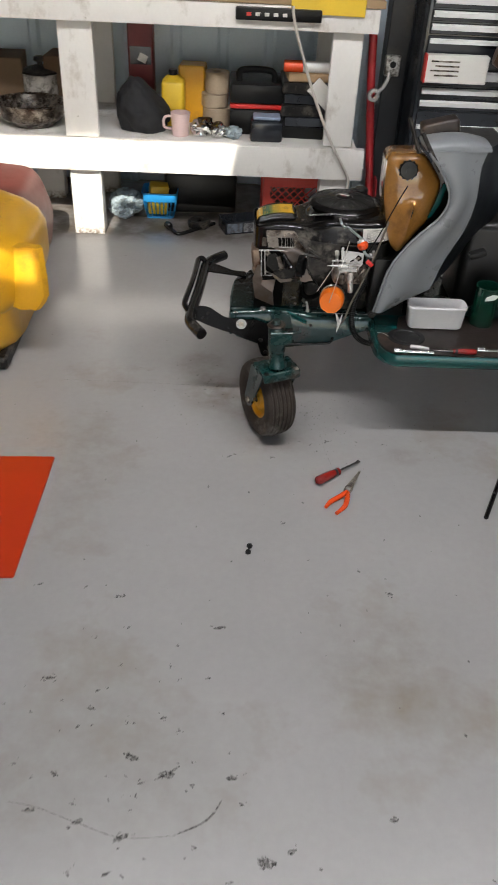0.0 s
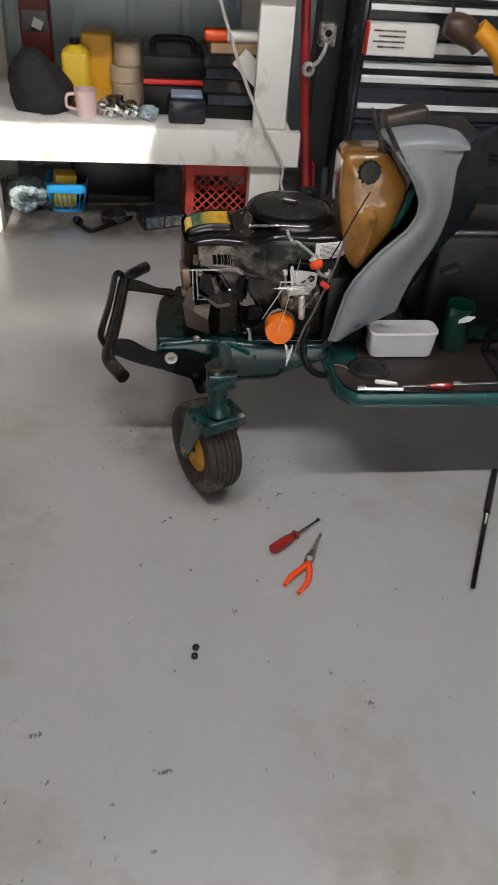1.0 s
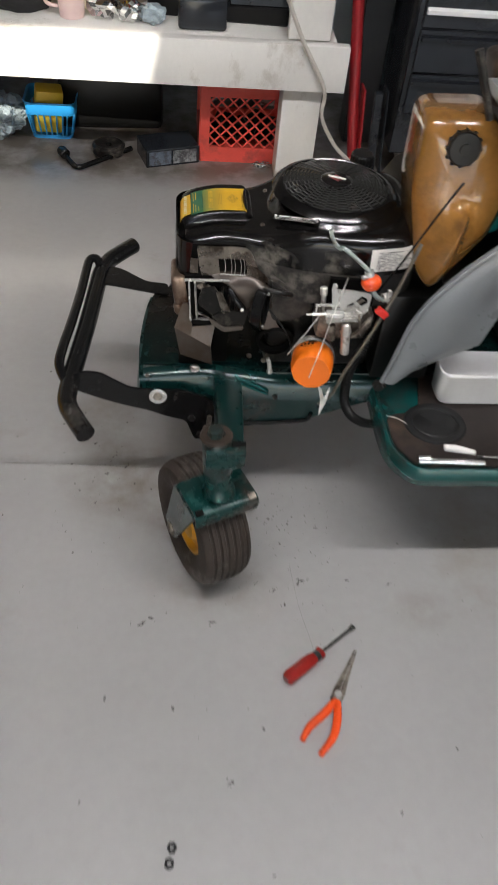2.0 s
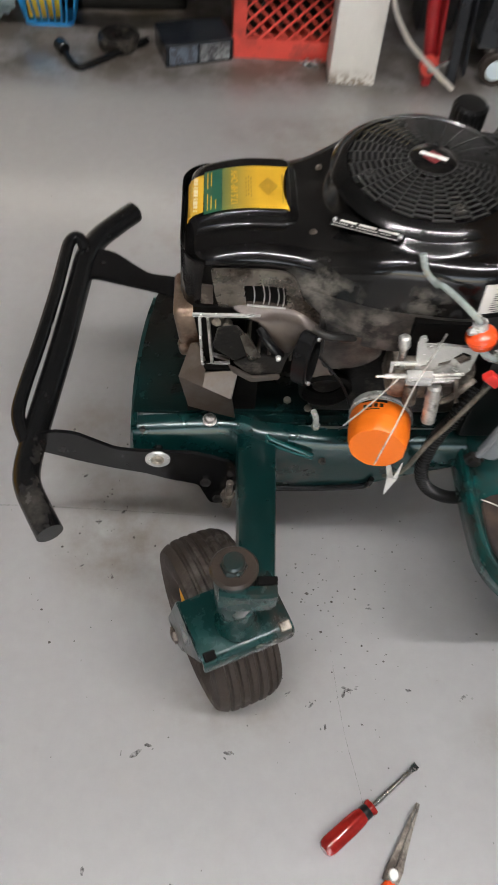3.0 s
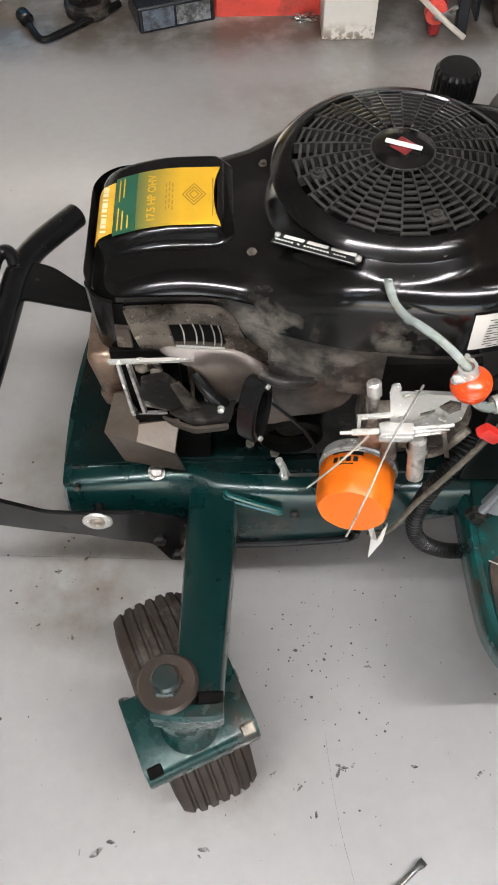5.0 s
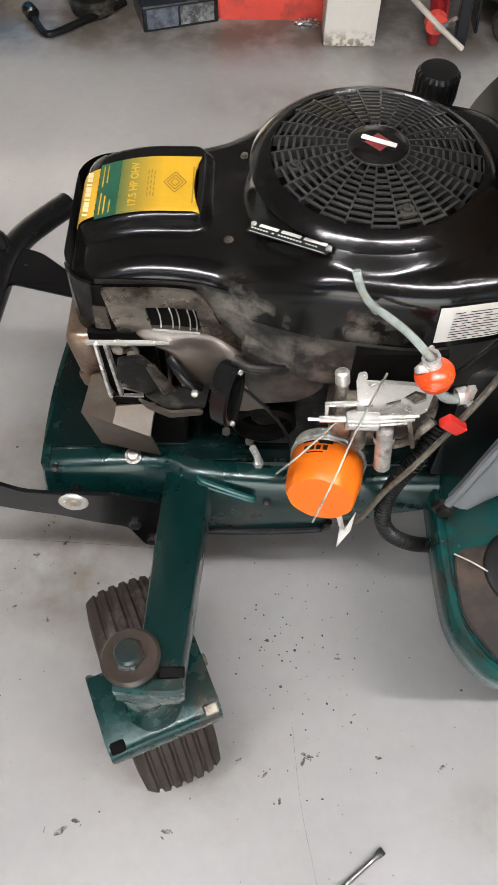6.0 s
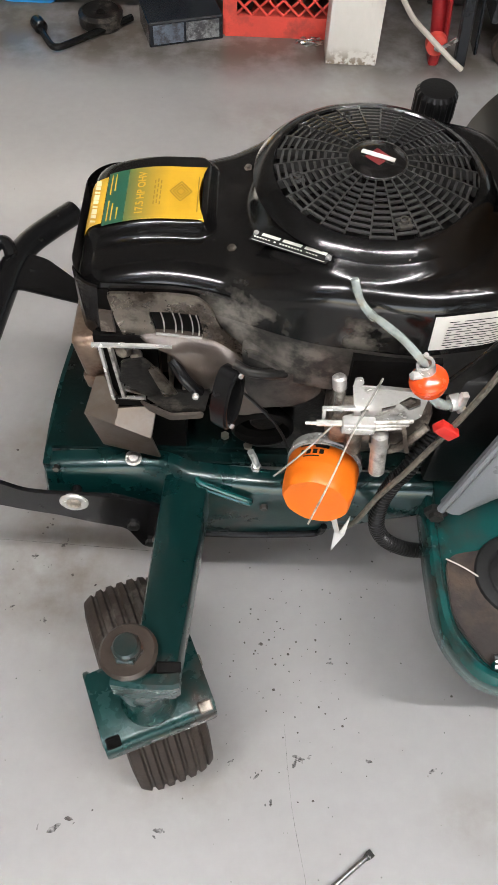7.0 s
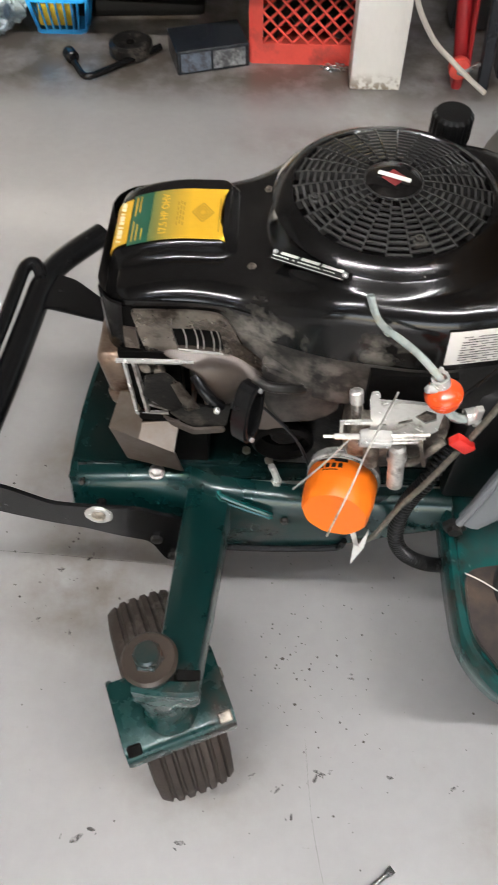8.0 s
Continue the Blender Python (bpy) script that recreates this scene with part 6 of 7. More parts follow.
    plate(bm, rounded([(0.070, 0.755), (0.084, 0.752), (0.074, 0.70), (0.052, 0.655), (0.042, 0.652), (0.058, 0.70)], 0.004), at_y(-1.352), 0.01, bevel=0.002)
    part("hood_bracket", bm, TEAL, mower, "bright teal hood bracket edge")
    for p, q in (((-0.02, -1.39, 0.90), (0.045, -1.40, 0.80)), ((-0.055, -1.36, 0.93), (-0.015, -1.37, 0.84))):
        bm = bmesh.new()
        rod(bm, p, q, 0.006, 10)
        part("hinge_rod", bm, BLACK_GRIMY, mower)
    bm = bmesh.new()
    box(bm, (0.060, -1.262, 0.868), (0.105, 0.06, 0.075), (0, -14, 0), 0.010, 3)
    part("column_shroud", bm, MAT_BROWN, mower, "dark brown column shroud")
    # pedal group beside the column
    bm = bmesh.new()
    tube(bm, [(0.36, -1.38, 0.32), (0.35, -1.41, 0.42), (0.38, -1.43, 0.50), (0.46, -1.43, 0.52)], 0.011, 10)
    part("pedal_arm", bm, BLACK_TUBE, mower)
    bm = bmesh.new()
    box(bm, (0.20, -1.40, 0.565), (0.05, 0.03, 0.02), (0, -20, 0), 0.006, 2)
    part("pedal_pad", bm, RUBBER_BLACK, mower)
    bm = bmesh.new()
    box(bm, (0.43, -1.17, 0.46), (0.46, 0.20, 0.30), bevel=0.03, seg=3)
    part("tunnel", bm, BLACK_PLASTIC, mower, "black tunnel cover between the footrests")


footrest_parts()
dash_parts()


# ---- things on the footrest ----
def build_tray():
    bm = bmesh.new()
    o = lambda s, z: [(0.120 + x * s, -1.373 + y * s, z) for x, y in rounded([(-0.090, -0.034), (0.090, -0.034), (0.090, 0.034), (-0.090, 0.034)], 0.022)]
    ring_stack(bm, [o(0.93, 0.3135), o(0.96, 0.318), o(1.0, 0.376), o(1.03, 0.378), o(1.035, 0.385), o(1.01, 0.387), o(0.975, 0.381), o(0.94, 0.320), o(0.9, 0.317)])
    single("parts_tub", bm, MILKY, (0.120, -1.373, 0.3135), "milky white plastic parts tub on the mower's footrest", "tub")


def build_green_tin():
    t = thing("green_tin", (0.278, -1.347, 0.31), "dark green enamelled tin on the mower's footrest", "tin")
    bm = bmesh.new()
    lathe(bm, [(0, 0), (0.046, 0), (0.048, 0.003), (0.048, 0.125), (0.049, 0.128), (0.045, 0.128), (0.045, 0.006), (0, 0.006)], Matrix.Translation((0.278, -1.347, 0.3095)) @ Matrix.Diagonal((0.78, 0.78, 1.02, 1)), 40)
    part("body", bm, GREEN_GLASS, t)
    bm = bmesh.new()
    plate(bm, [(0.0, 0.0), (0.03, 0.005), (0.045, 0.02), (0.02, 0.022), (0.002, 0.012)], at_y(-1.3862) @ Matrix.Translation((0.262, 0.405, 0)), 0.001)
    part("label", bm, PAPER, t, "torn white paper label")


def screwdriver(name, p, q, label, group="", grip=RED_CLEAR, r=0.014):
    """A screwdriver lying from the end of its handle to its tip."""
    p, q = Vector(p), Vector(q)
    t = thing(name, (p.x, p.y, 0 if p.z < 0.1 else p.z - r), label, "screwdriver", group)
    d = (q - p).normalized()
    L = (q - p).length
    m = along(p, q)
    h = L * 0.50
    bm = bmesh.new()
    n = 48
    rows = []
    for f, hh in ((0.55, 0), (0.85, h * 0.03), (1.0, h * 0.10), (1.0, h * 0.55), (0.93, h * 0.72), (0.72, h * 0.82), (0.70, h * 0.90), (0.9, h * 0.97), (0.86, h)):
        rows.append([m @ Vector((r * f * (1 - 0.10 * (0.5 + 0.5 * math.cos(6 * a)) * (f > 0.8)) * math.cos(a), r * f * (1 - 0.10 * (0.5 + 0.5 * math.cos(6 * a)) * (f > 0.8)) * math.sin(a), hh)) for a in (2 * math.pi * k / n for k in range(n))])
    ring_stack(bm, rows)
    part("handle", bm, grip, t, "clear red fluted handle")
    bm = bmesh.new()
    lathe(bm, [(r * 0.72, h * 0.80), (r * 0.76, h * 0.81), (r * 0.76, h * 0.91), (r * 0.72, h * 0.92)], m, 24)
    part("collar", bm, BLACK_PLASTIC, t)
    bm = bmesh.new()
    rr = r * 0.24
    lathe(bm, [(rr, h), (rr, L * 0.94), (0, L * 0.94)], m, 12)
    ring_stack(bm, [[m @ Vector((x * w, y * k, z)) for x, y in ((-1, -1), (1, -1), (1, 1), (-1, 1))] for z, w, k in ((L * 0.93, rr, rr * 0.9), (L * 0.97, rr * 1.5, rr * 0.5), (L, rr * 1.4, rr * 0.2))])
    part("blade", bm, SHAFT, t, "dull steel shaft with a darkened tip")
    return t


def build_foot_tools():
    screwdriver("screwdriver", (0.215, -1.548, 0.318), (0.075, -1.543, 0.316), "small red-handled screwdriver on the mower's footrest", "screwdrivers", r=0.009)
    for k, (x, y, L, a) in enumerate(((0.30, -1.535, 0.12, 2), (0.035, -1.553, 0.10, -2))):
        bm = bmesh.new()
        rod(bm, (x - L / 2, y, 0.3155), (x + L / 2, y + 0.002 * a, 0.3155), 0.0055, 12)
        lathe(bm, [(0, 0), (0.0085, 0), (0.0085, 0.022), (0, 0.022)], along((x - L / 2 - 0.02, y, 0.318), (x, y, 0.318)), 16)
        single("socket_extension", bm, CHROME, (x, y, 0.31), "chrome socket extension bar on the mower's footrest", "socket bar", "socket bars")
    bm = bmesh.new()
    plate(bm, rounded([(0.02, -1.525), (0.075, -1.535), (0.078, -1.527), (0.045, -1.515), (0.022, -1.512)], 0.003), Matrix.Translation((0, 0, 0.3098)), 0.008, bevel=0.002)
    single("gasket_scraper", bm, WHITE_PL, (0.05, -1.523, 0.31), "small white plastic scraper on the mower's footrest", "scraper")


build_tray()
build_green_tin()
build_foot_tools()


# ---- things on the floor ----
def build_pliers():
    t = thing("pliers", (-0.165, -1.84, 0), "needle-nose pliers with orange-red grips lying open on the floor", "pliers")
    piv = Vector((-0.168, -1.835, 0.009))
    tip = Vector((-0.122, -1.748, 0.009))
    d = (tip - piv).normalized()
    s = Vector((-d.y, d.x, 0))
    for sg, name in ((1, "jaw"), (-1, "jaw")):
        bm = bmesh.new()
        ring_stack(bm, [[piv + d * u + s * (sg * (0.0006 + w)) + Vector((0, 0, z)) for w, z in ((0, -h), (k, -h * 0.7), (k, h * 0.7), (0, h))]
                        for u, k, h in ((-0.010, 0.010, 0.0055), (0.008, 0.0105, 0.0055), (0.02, 0.0085, 0.005), (0.06, 0.0048, 0.0035), (0.098, 0.0022, 0.0022))])
        part(name, bm, ALU_DIRTY, t, "dark steel jaw")
    bm = bmesh.new()
    lathe(bm, [(0.0075, 0.003), (0.0075, 0.0155), (0.006, 0.017), (0, 0.017)], Matrix.Translation((piv.x, piv.y, 0)), 20)
    part("pivot", bm, STEEL, t)
    for pts in ([(-0.172, -1.843), (-0.196, -1.866), (-0.224, -1.889), (-0.240, -1.912)], [(-0.170, -1.845), (-0.174, -1.874), (-0.186, -1.908), (-0.212, -1.938)]):
        bm = bmesh.new()
        tube(bm, [(x, y, 0.0085) for x, y in pts], lambda u: 0.0055 + 0.0022 * math.sin(math.pi * min(1, u + 0.1)), 12, 8)
        part("grip", bm, ORANGE_PL, t, "orange-red dipped grip")


def build_floor_things():
    screwdriver("screwdriver", (-0.258, -1.806, 0.0145), (-0.117, -1.698, 0.009), "red-handled screwdriver lying on the concrete floor", "screwdrivers")
    build_pliers()
    bm = bmesh.new()                                              # small black nut pair
    for k, (x, y) in enumerate(((-0.459, -2.070), (-0.463, -2.092))):
        lathe(bm, [(0.008, 0), (0.008, 0.007), (0.005, 0.008), (0.004, 0.008), (0.004, 0.0)], pose(x, y, 0.0, 0, 0, 20 * k), 6, closed=True)
    single("rubber_nut", bm, INK, (-0.461, -2.081, 0), "two small black nuts on the floor", "nut")
    # long black torque bar
    bar = thing("torque_wrench", (0.30, -1.76, 0), "long black steel wrench bar lying on the floor", "wrench")
    bm = bmesh.new()
    a, b = Vector((0.212, -1.945, 0.011)), Vector((0.420, -1.53, 0.011))
    rod(bm, a, a.lerp(b, 0.62), 0.0068, 14)
    part("shaft", bm, BLACK_TUBE, bar)
    bm = bmesh.new()
    rod(bm, a.lerp(b, 0.60), b, 0.0092, 16)
    part("grip", bm, RUBBER_BLACK, bar)
    bm = bmesh.new()
    for k in range(4):
        q = a.lerp(b, 0.50 + 0.022 * k)
        box(bm, (q.x, q.y - 0.001, q.z + 0.0083), (0.010, 0.004, 0.001), (0, 0, 63))
    part("scale_print", bm, PAPER, bar, "pale scale marks")
    # flat orange-red panel
    bm = bmesh.new()
    plate(bm, rounded([(-1.041, -1.708), (-1.056, -2.200), (-1.60, -2.23), (-1.70, -1.725)], 0.008), Matrix.Translation((0, 0, 0.0)), 0.006, bevel=0.0015)
    single("floor_panel", bm, RED_PAINT, (-1.33, -1.96, 0), "flat orange-red painted sheet lying on the floor", "panel")


def build_yellow_mower():
    t = thing("yellow_mower_deck", (-1.55, -0.95, 0), "mustard yellow mower deck standing on the floor", "mower deck")
    rings = []
    for x, y0, y1, z0, z1 in ((-1.200, -0.98, -0.80, 0.27, 0.36), (-1.207, -1.04, -0.76, 0.23, 0.395), (-1.235, -1.11, -0.72, 0.20, 0.425), (-1.29, -1.20, -0.68, 0.17, 0.45), (-1.42, -1.28, -0.62, 0.15, 0.475), (-1.9, -1.30, -0.60, 0.15, 0.485)):
        ring = []
        for k in range(32):
            a = 2 * math.pi * k / 32
            c, s = math.cos(a), math.sin(a)
            e = 0.45
            ring.append((x, (y0 + y1) / 2 + (y1 - y0) / 2 * math.copysign(abs(c) ** e, c), (z0 + z1) / 2 + (z1 - z0) / 2 * math.copysign(abs(s) ** e, s)))
        rings.append(ring)
    bm = bmesh.new()
    ring_stack(bm, rings)
    part("hood", bm, YELLOW, t, "rounded mustard yellow hood", 60)
    rings = []
    for x, y0, y1, z1 in ((-1.275, -1.08, -0.70, 0.28), (-1.285, -1.15, -0.68, 0.32), (-1.33, -1.24, -0.66, 0.36), (-1.45, -1.31, -0.60, 0.38), (-1.9, -1.33, -0.58, 0.38)):
        ring = []
        for k in range(32):
            a = 2 * math.pi * k / 32
            c, s = math.cos(a), math.sin(a)
            ring.append((x, (y0 + y1) / 2 + (y1 - y0) / 2 * math.copysign(abs(c) ** 0.45, c), (0.03 + z1) / 2 + (z1 - 0.03) / 2 * math.copysign(abs(s) ** 0.45, s)))
        rings.append(ring)
    bm = bmesh.new()
    ring_stack(bm, rings)
    part("lower_shell", bm, YELLOW, t, "yellow lower deck shell", 60)
    bm = bmesh.new()
    rings = []
    for k in range(9):                                            # flap that flares out towards its lower edge
        f = k / 8
        z, w = 0.41 - 0.21 * f, 0.5 + 0.5 * math.sin(math.pi * f)
        xa, xb, y = -1.265, -1.150 + 0.012 * math.sin(2.4 * f) - 0.03 * (f > 0.8) * (f - 0.8) * 5, -1.115 - 0.035 * f - 0.008 * w
        rings.append([(xa, y + 0.02, z), (xa + 0.03, y, z), (xa + 0.065, y + 0.006, z), (xb - 0.015, y - 0.004, z), (xb, y + 0.012, z), (xb - 0.01, y + 0.03, z), (xa, y + 0.05, z)])
    ring_stack(bm, rings)
    part("side_flap", bm, YELLOW, t, "creased yellow side flap", 50)
    bm = bmesh.new()
    box(bm, (-1.6, -0.95, 0.024), (0.62, 0.56, 0.048), bevel=0.01)
    part("skirt", bm, BLACK_GRIMY, t, "dark lower skirt")
    bm = bmesh.new()
    plate(bm, rounded([(-1.72, 0.0), (-1.33, 0.0), (-1.30, 0.20), (-1.36, 0.37), (-1.72, 0.40)], 0.06), at_y(-0.18), 0.36, bevel=0.012)
    single("red_tote", bm, RUST_RED, (-1.4, -0.3, 0), "dull dark red storage tote on the floor", "tote")


build_floor_things()
build_yellow_mower()


# ---- under the bench ----
def build_crate():
    t = thing("milk_crate", (-0.235, 0.27, 0), "faded red plastic milk crate with lattice sides", "crate")
    x0, x1, y0, y1, h = -0.366, -0.060, 0.115, 0.42, 0.27
    for p, q, nm in (((x0, y0), (x1, y0), "front"), ((x0, y1), (x1, y1), "back"), ((x0, y0), (x0, y1), "side"), ((x1, y0), (x1, y1), "side")):
        bm = bmesh.new()
        horiz = p[1] == q[1]
        L = (x1 - x0) if horiz else (y1 - y0)
        m = Matrix.Translation((p[0], p[1], 0)) @ (Matrix(((1, 0, 0, 0), (0, 0, 1, 0), (0, 1, 0, 0), (0, 0, 0, 1))) if horiz else Matrix(((0, 0, 1, 0), (1, 0, 0, 0), (0, 1, 0, 0), (0, 0, 0, 1))))
        plate(bm, [(0, 0), (L, 0), (L, h), (0, h)], m @ Matrix.Translation((0, 0, -0.006)), 0.012, [[(0.028, 0.052), (0.028, h - 0.05), (L - 0.028, h - 0.05), (L - 0.028, 0.052)]])
        part(nm + "_panel", bm, CRATE_RED, t)
        for k in range(-4, 9):
            for s in (1, -1):
                a0 = 0.028 + k * 0.038
                b0 = a0 + s * (h - 0.102)
                za, zb = 0.052, h - 0.05
                lo, hi = 0.028, L - 0.028
                xa, xb = a0, b0
                t0, t1 = 0.0, 1.0
                for bound, sign in ((lo, 1), (hi, -1)):
                    fa, fb = sign * (xa - bound), sign * (xb - bound)
                    if fa < 0 and fb < 0:
                        t0, t1 = 1, 0
                    elif fa < 0:
                        t0 = max(t0, fa / (fa - fb))
                    elif fb < 0:
                        t1 = min(t1, fa / (fa - fb))
                if t1 - t0 < 0.05:
                    continue
                pa = Vector((xa + (xb - xa) * t0, za + (zb - za) * t0, 0.002 * s))
                pb = Vector((xa + (xb - xa) * t1, za + (zb - za) * t1, 0.002 * s))
                if nm != "front":
                    continue
                bm = bmesh.new()
                tube(bm, [m @ pa, m @ pb], 0.0032, 6, 1)
                part("lattice_bar", bm, CRATE_RED, t)
    bm = bmesh.new()
    box(bm, ((x0 + x1) / 2, (y0 + y1) / 2, 0.008), (x1 - x0 - 0.014, y1 - y0 - 0.014, 0.012))
    part("base", bm, CRATE_RED, t)
    bm = bmesh.new()
    pts = [(-0.340 + 0.11 * u + 0.006 * math.cos(u * 90), 0.20 + 0.006 * math.sin(u * 90), 0.165 + 0.05 * u) for u in (i / 160 for i in range(161))]
    tube(bm, pts, 0.0012, 5, 1, bend=False)
    single("coil_spring", bm, STEEL, (-0.29, 0.2, 0.0145), "long thin coil spring in the red crate", "spring")
    bm = bmesh.new()
    for k in range(9):
        x, y = -0.32 + 0.03 * k, 0.22 + 0.03 * (k % 3)
        box(bm, (x, y, 0.05 + 0.02 * (k % 2)), (0.045, 0.06, 0.07), (10 * k, 13 * k, 20 * k), 0.012, 2)
    single("scrap_parts", bm, BLACK_GRIMY, (-0.2, 0.25, 0.0145), "dark greasy scrap parts in the red crate", "scrap parts", kind="stuff")


def build_under_bench():
    build_crate()
    # flat carton with faded print
    t = thing("flat_carton", (-0.47, 0.12, 0), "flat dark carton with faded blue print", "carton")
    bm = bmesh.new()
    box(bm, (-0.475, 0.125, 0.030), (0.185, 0.12, 0.060), (0, 0, 17), 0.003)
    part("box", bm, CHEST, t)
    bm = bmesh.new()
    box(bm, (-0.500, 0.0538, 0.031), (0.075, 0.003, 0.046), (0, 0, 17))
    part("print_panel", bm, FADED_PRINT, t, "faded blue printed panel")
    bm = bmesh.new()
    box(bm, (-0.419, 0.0785, 0.031), (0.082, 0.003, 0.044), (0, 0, 17))
    part("print_panel", bm, GREY_PRINT, t, "pale printed panel")
    # bent wrench
    bm = bmesh.new()
    tube(bm, [(-0.826, 0.10, 0.014), (-0.81, 0.072, 0.013), (-0.785, 0.025, 0.012), (-0.768, 0.010, 0.012), (-0.745, 0.022, 0.012), (-0.70, 0.062, 0.012), (-0.60, 0.15, 0.014)], 0.0085, 12, 6)
    lathe(bm, [(0, 0), (0.016, 0), (0.017, 0.004), (0.017, 0.030), (0.012, 0.034), (0, 0.034)], along((-0.830, 0.108, 0.0175), (-0.812, 0.078, 0.0175)), 16)
    single("lug_wrench", bm, BLACK_TUBE, (-0.72, 0.06, 0), "bent black lug wrench on the floor", "wrench")
    bm = bmesh.new()
    lathe(bm, [(0.012, 0), (0.050, 0), (0.055, 0.006), (0.055, 0.03), (0.045, 0.036), (0.012, 0.03)], Matrix.Translation((-0.675, 0.14, 0)), 28, closed=True)
    single("pulley", bm, BLACK_GRIMY, (-0.675, 0.14, 0), "dark greasy pulley on the floor", "pulley")
    bm = bmesh.new()
    box(bm, (-0.68, 0.42, 0.10), (0.36, 0.22, 0.20), (0, 0, 4), 0.02, 2)
    single("dark_case", bm, BLACK_PLASTIC, (-0.68, 0.42, 0), "black plastic tool case under the bench", "case")
    bm = bmesh.new()
    box(bm, (-0.61, 0.40, 0.245), (0.26, 0.16, 0.085), (0, 0, -4), 0.006)
    single("grey_case", bm, BLUE_GREY, (-0.61, 0.40, 0.2), "dusty grey carton on the black case", "carton")
    # blue basket with upright slots and an orange block in it
    t = thing("blue_basket", (-0.875, 0.275, 0), "bright blue slotted plastic basket", "basket")
    cx, cy = -0.872, 0.285

    def o(s, z, r=0.03):
        return [(cx + x * s, cy + y * s, z) for x, y in rounded([(-0.085, -0.075), (0.085, -0.075), (0.085, 0.075), (-0.085, 0.075)], r)]
    bm = bmesh.new()
    ring_stack(bm, [o(0.80, 0.0), o(0.80, 0.012), o(0.77, 0.012), o(0.77, 0.004)])
    part("base", bm, BLUE_PL, t)
    bm = bmesh.new()
    ring_stack(bm, [o(0.96, 0.085), o(1.0, 0.122), o(1.05, 0.126), o(1.04, 0.130), o(0.97, 0.124), o(0.93, 0.085)], close=False)
    part("rim", bm, BLUE_PL, t)
    lo, hi = o(0.795, 0.010), o(0.955, 0.088)
    m = len(lo)
    edge = []
    for i in range(m):
        a, b = Vector(lo[i]), Vector(lo[(i + 1) % m])
        c, d = Vector(hi[i]), Vector(hi[(i + 1) % m])
        k = max(1, round((b - a).length / 0.016))
        for j in range(k):
            f = (j + 0.5) / k
            if (b - a).length > 0.012 or i % 3 == 0:
                edge.append((a.lerp(b, f), c.lerp(d, f)))
    for a, b in edge:
        bm = bmesh.new()
        tube(bm, [a, b], 0.0032, 6, 1)
        part("slat", bm, BLUE_PL, t)
    bm = bmesh.new()
    box(bm, (cx - 0.01, cy - 0.02, 0.088), (0.09, 0.07, 0.145), (4, 6, 12), 0.008, 2)
    single("orange_block", bm, YELLOW_PL, (cx, cy, 0.0145), "yellow-orange sponge block in the blue basket", "sponge")
    # crumpled clear bag
    bm = bmesh.new()
    bmesh.ops.create_icosphere(bm, subdivisions=5, radius=1.0)
    for v in bm.verts:
        n1 = noise.noise(v.co * 2.3) * 0.28 + noise.noise(v.co * 6.0) * 0.14 + abs(noise.noise(v.co * 12.0)) * 0.10
        v.co = v.co * (1 + n1)
        v.co = Vector((-1.045 + v.co.x * 0.075, 0.27 + v.co.y * 0.10, max(0.002, 0.055 + v.co.z * 0.062)))
    single("plastic_bag", bm, CLEAR_BAG, (-1.045, 0.27, 0), "crumpled clear plastic bag under the bench", "bag", smooth=20)
    # crumpled foil scrap beside the leg
    bm = bmesh.new()
    bmesh.ops.create_icosphere(bm, subdivisions=3, radius=1.0)
    for v in bm.verts:
        v.co = v.co * (1 + noise.noise(v.co * 3.5) * 0.5)
        v.co = Vector((-0.158 + v.co.x * 0.030, 0.083 + v.co.y * 0.012, max(0.001, 0.009 + v.co.z * 0.010)))
    single("foil_scrap", bm, CHROME, (-0.158, 0.083, 0), "crumpled foil scrap on the floor", "scrap", smooth=15)


build_under_bench()


# ---- beside the bench: jack, post, tool chest ----
def build_jack():
    t = thing("trolley_jack", (0.15, 0.06, 0), "red trolley jack standing upright on its end", "jack")
    bm = bmesh.new()
    tube(bm, [(0.148, 0.06, 0.05), (0.128, 0.075, 0.20), (0.10, 0.10, 0.45), (0.075, 0.12, 0.70), (0.058, 0.14, 0.95)], 0.018, 14, 4)
    part("handle", bm, RED_STEEL, t, "red painted steel tube")
    for dx in (0.0, 0.075):
        bm = bmesh.new()
        box(bm, (0.155 + dx, 0.06, 0.16), (0.008, 0.06, 0.28), (0, -5, 0), 0.003)
        part("side_plate", bm, RED_STEEL if dx == 0 else CHEST, t)
    bm = bmesh.new()
    lathe(bm, [(0.008, -0.012), (0.024, -0.012), (0.026, -0.008), (0.026, 0.008), (0.024, 0.012), (0.008, 0.012)], pose(0.138, 0.012, 0.058, 90, 0, 0), 28)
    part("roller", bm, CRATE_RED, t, "pale red roller")
    bm = bmesh.new()
    lathe(bm, [(0, -0.013), (0.008, -0.013), (0.008, 0.014), (0.005, 0.016), (0, 0.016)], pose(0.138, 0.006, 0.058, 90, 0, 0), 12)
    box(bm, (0.160, -0.006, 0.066), (0.052, 0.006, 0.012), (0, -35, 0), 0.002)
    part("roller_pin", bm, CHROME, t)
    bm = bmesh.new()
    box(bm, (0.142, 0.035, 0.022), (0.024, 0.05, 0.044), bevel=0.005)
    part("foot", bm, RED_STEEL, t)
    bm = bmesh.new()
    box(bm, (0.195, 0.02, 0.15), (0.026, 0.026, 0.30), (0, -4, 0), 0.003)
    part("lift_bar", bm, CHEST, t, "dark lift bar")
    bm = bmesh.new()
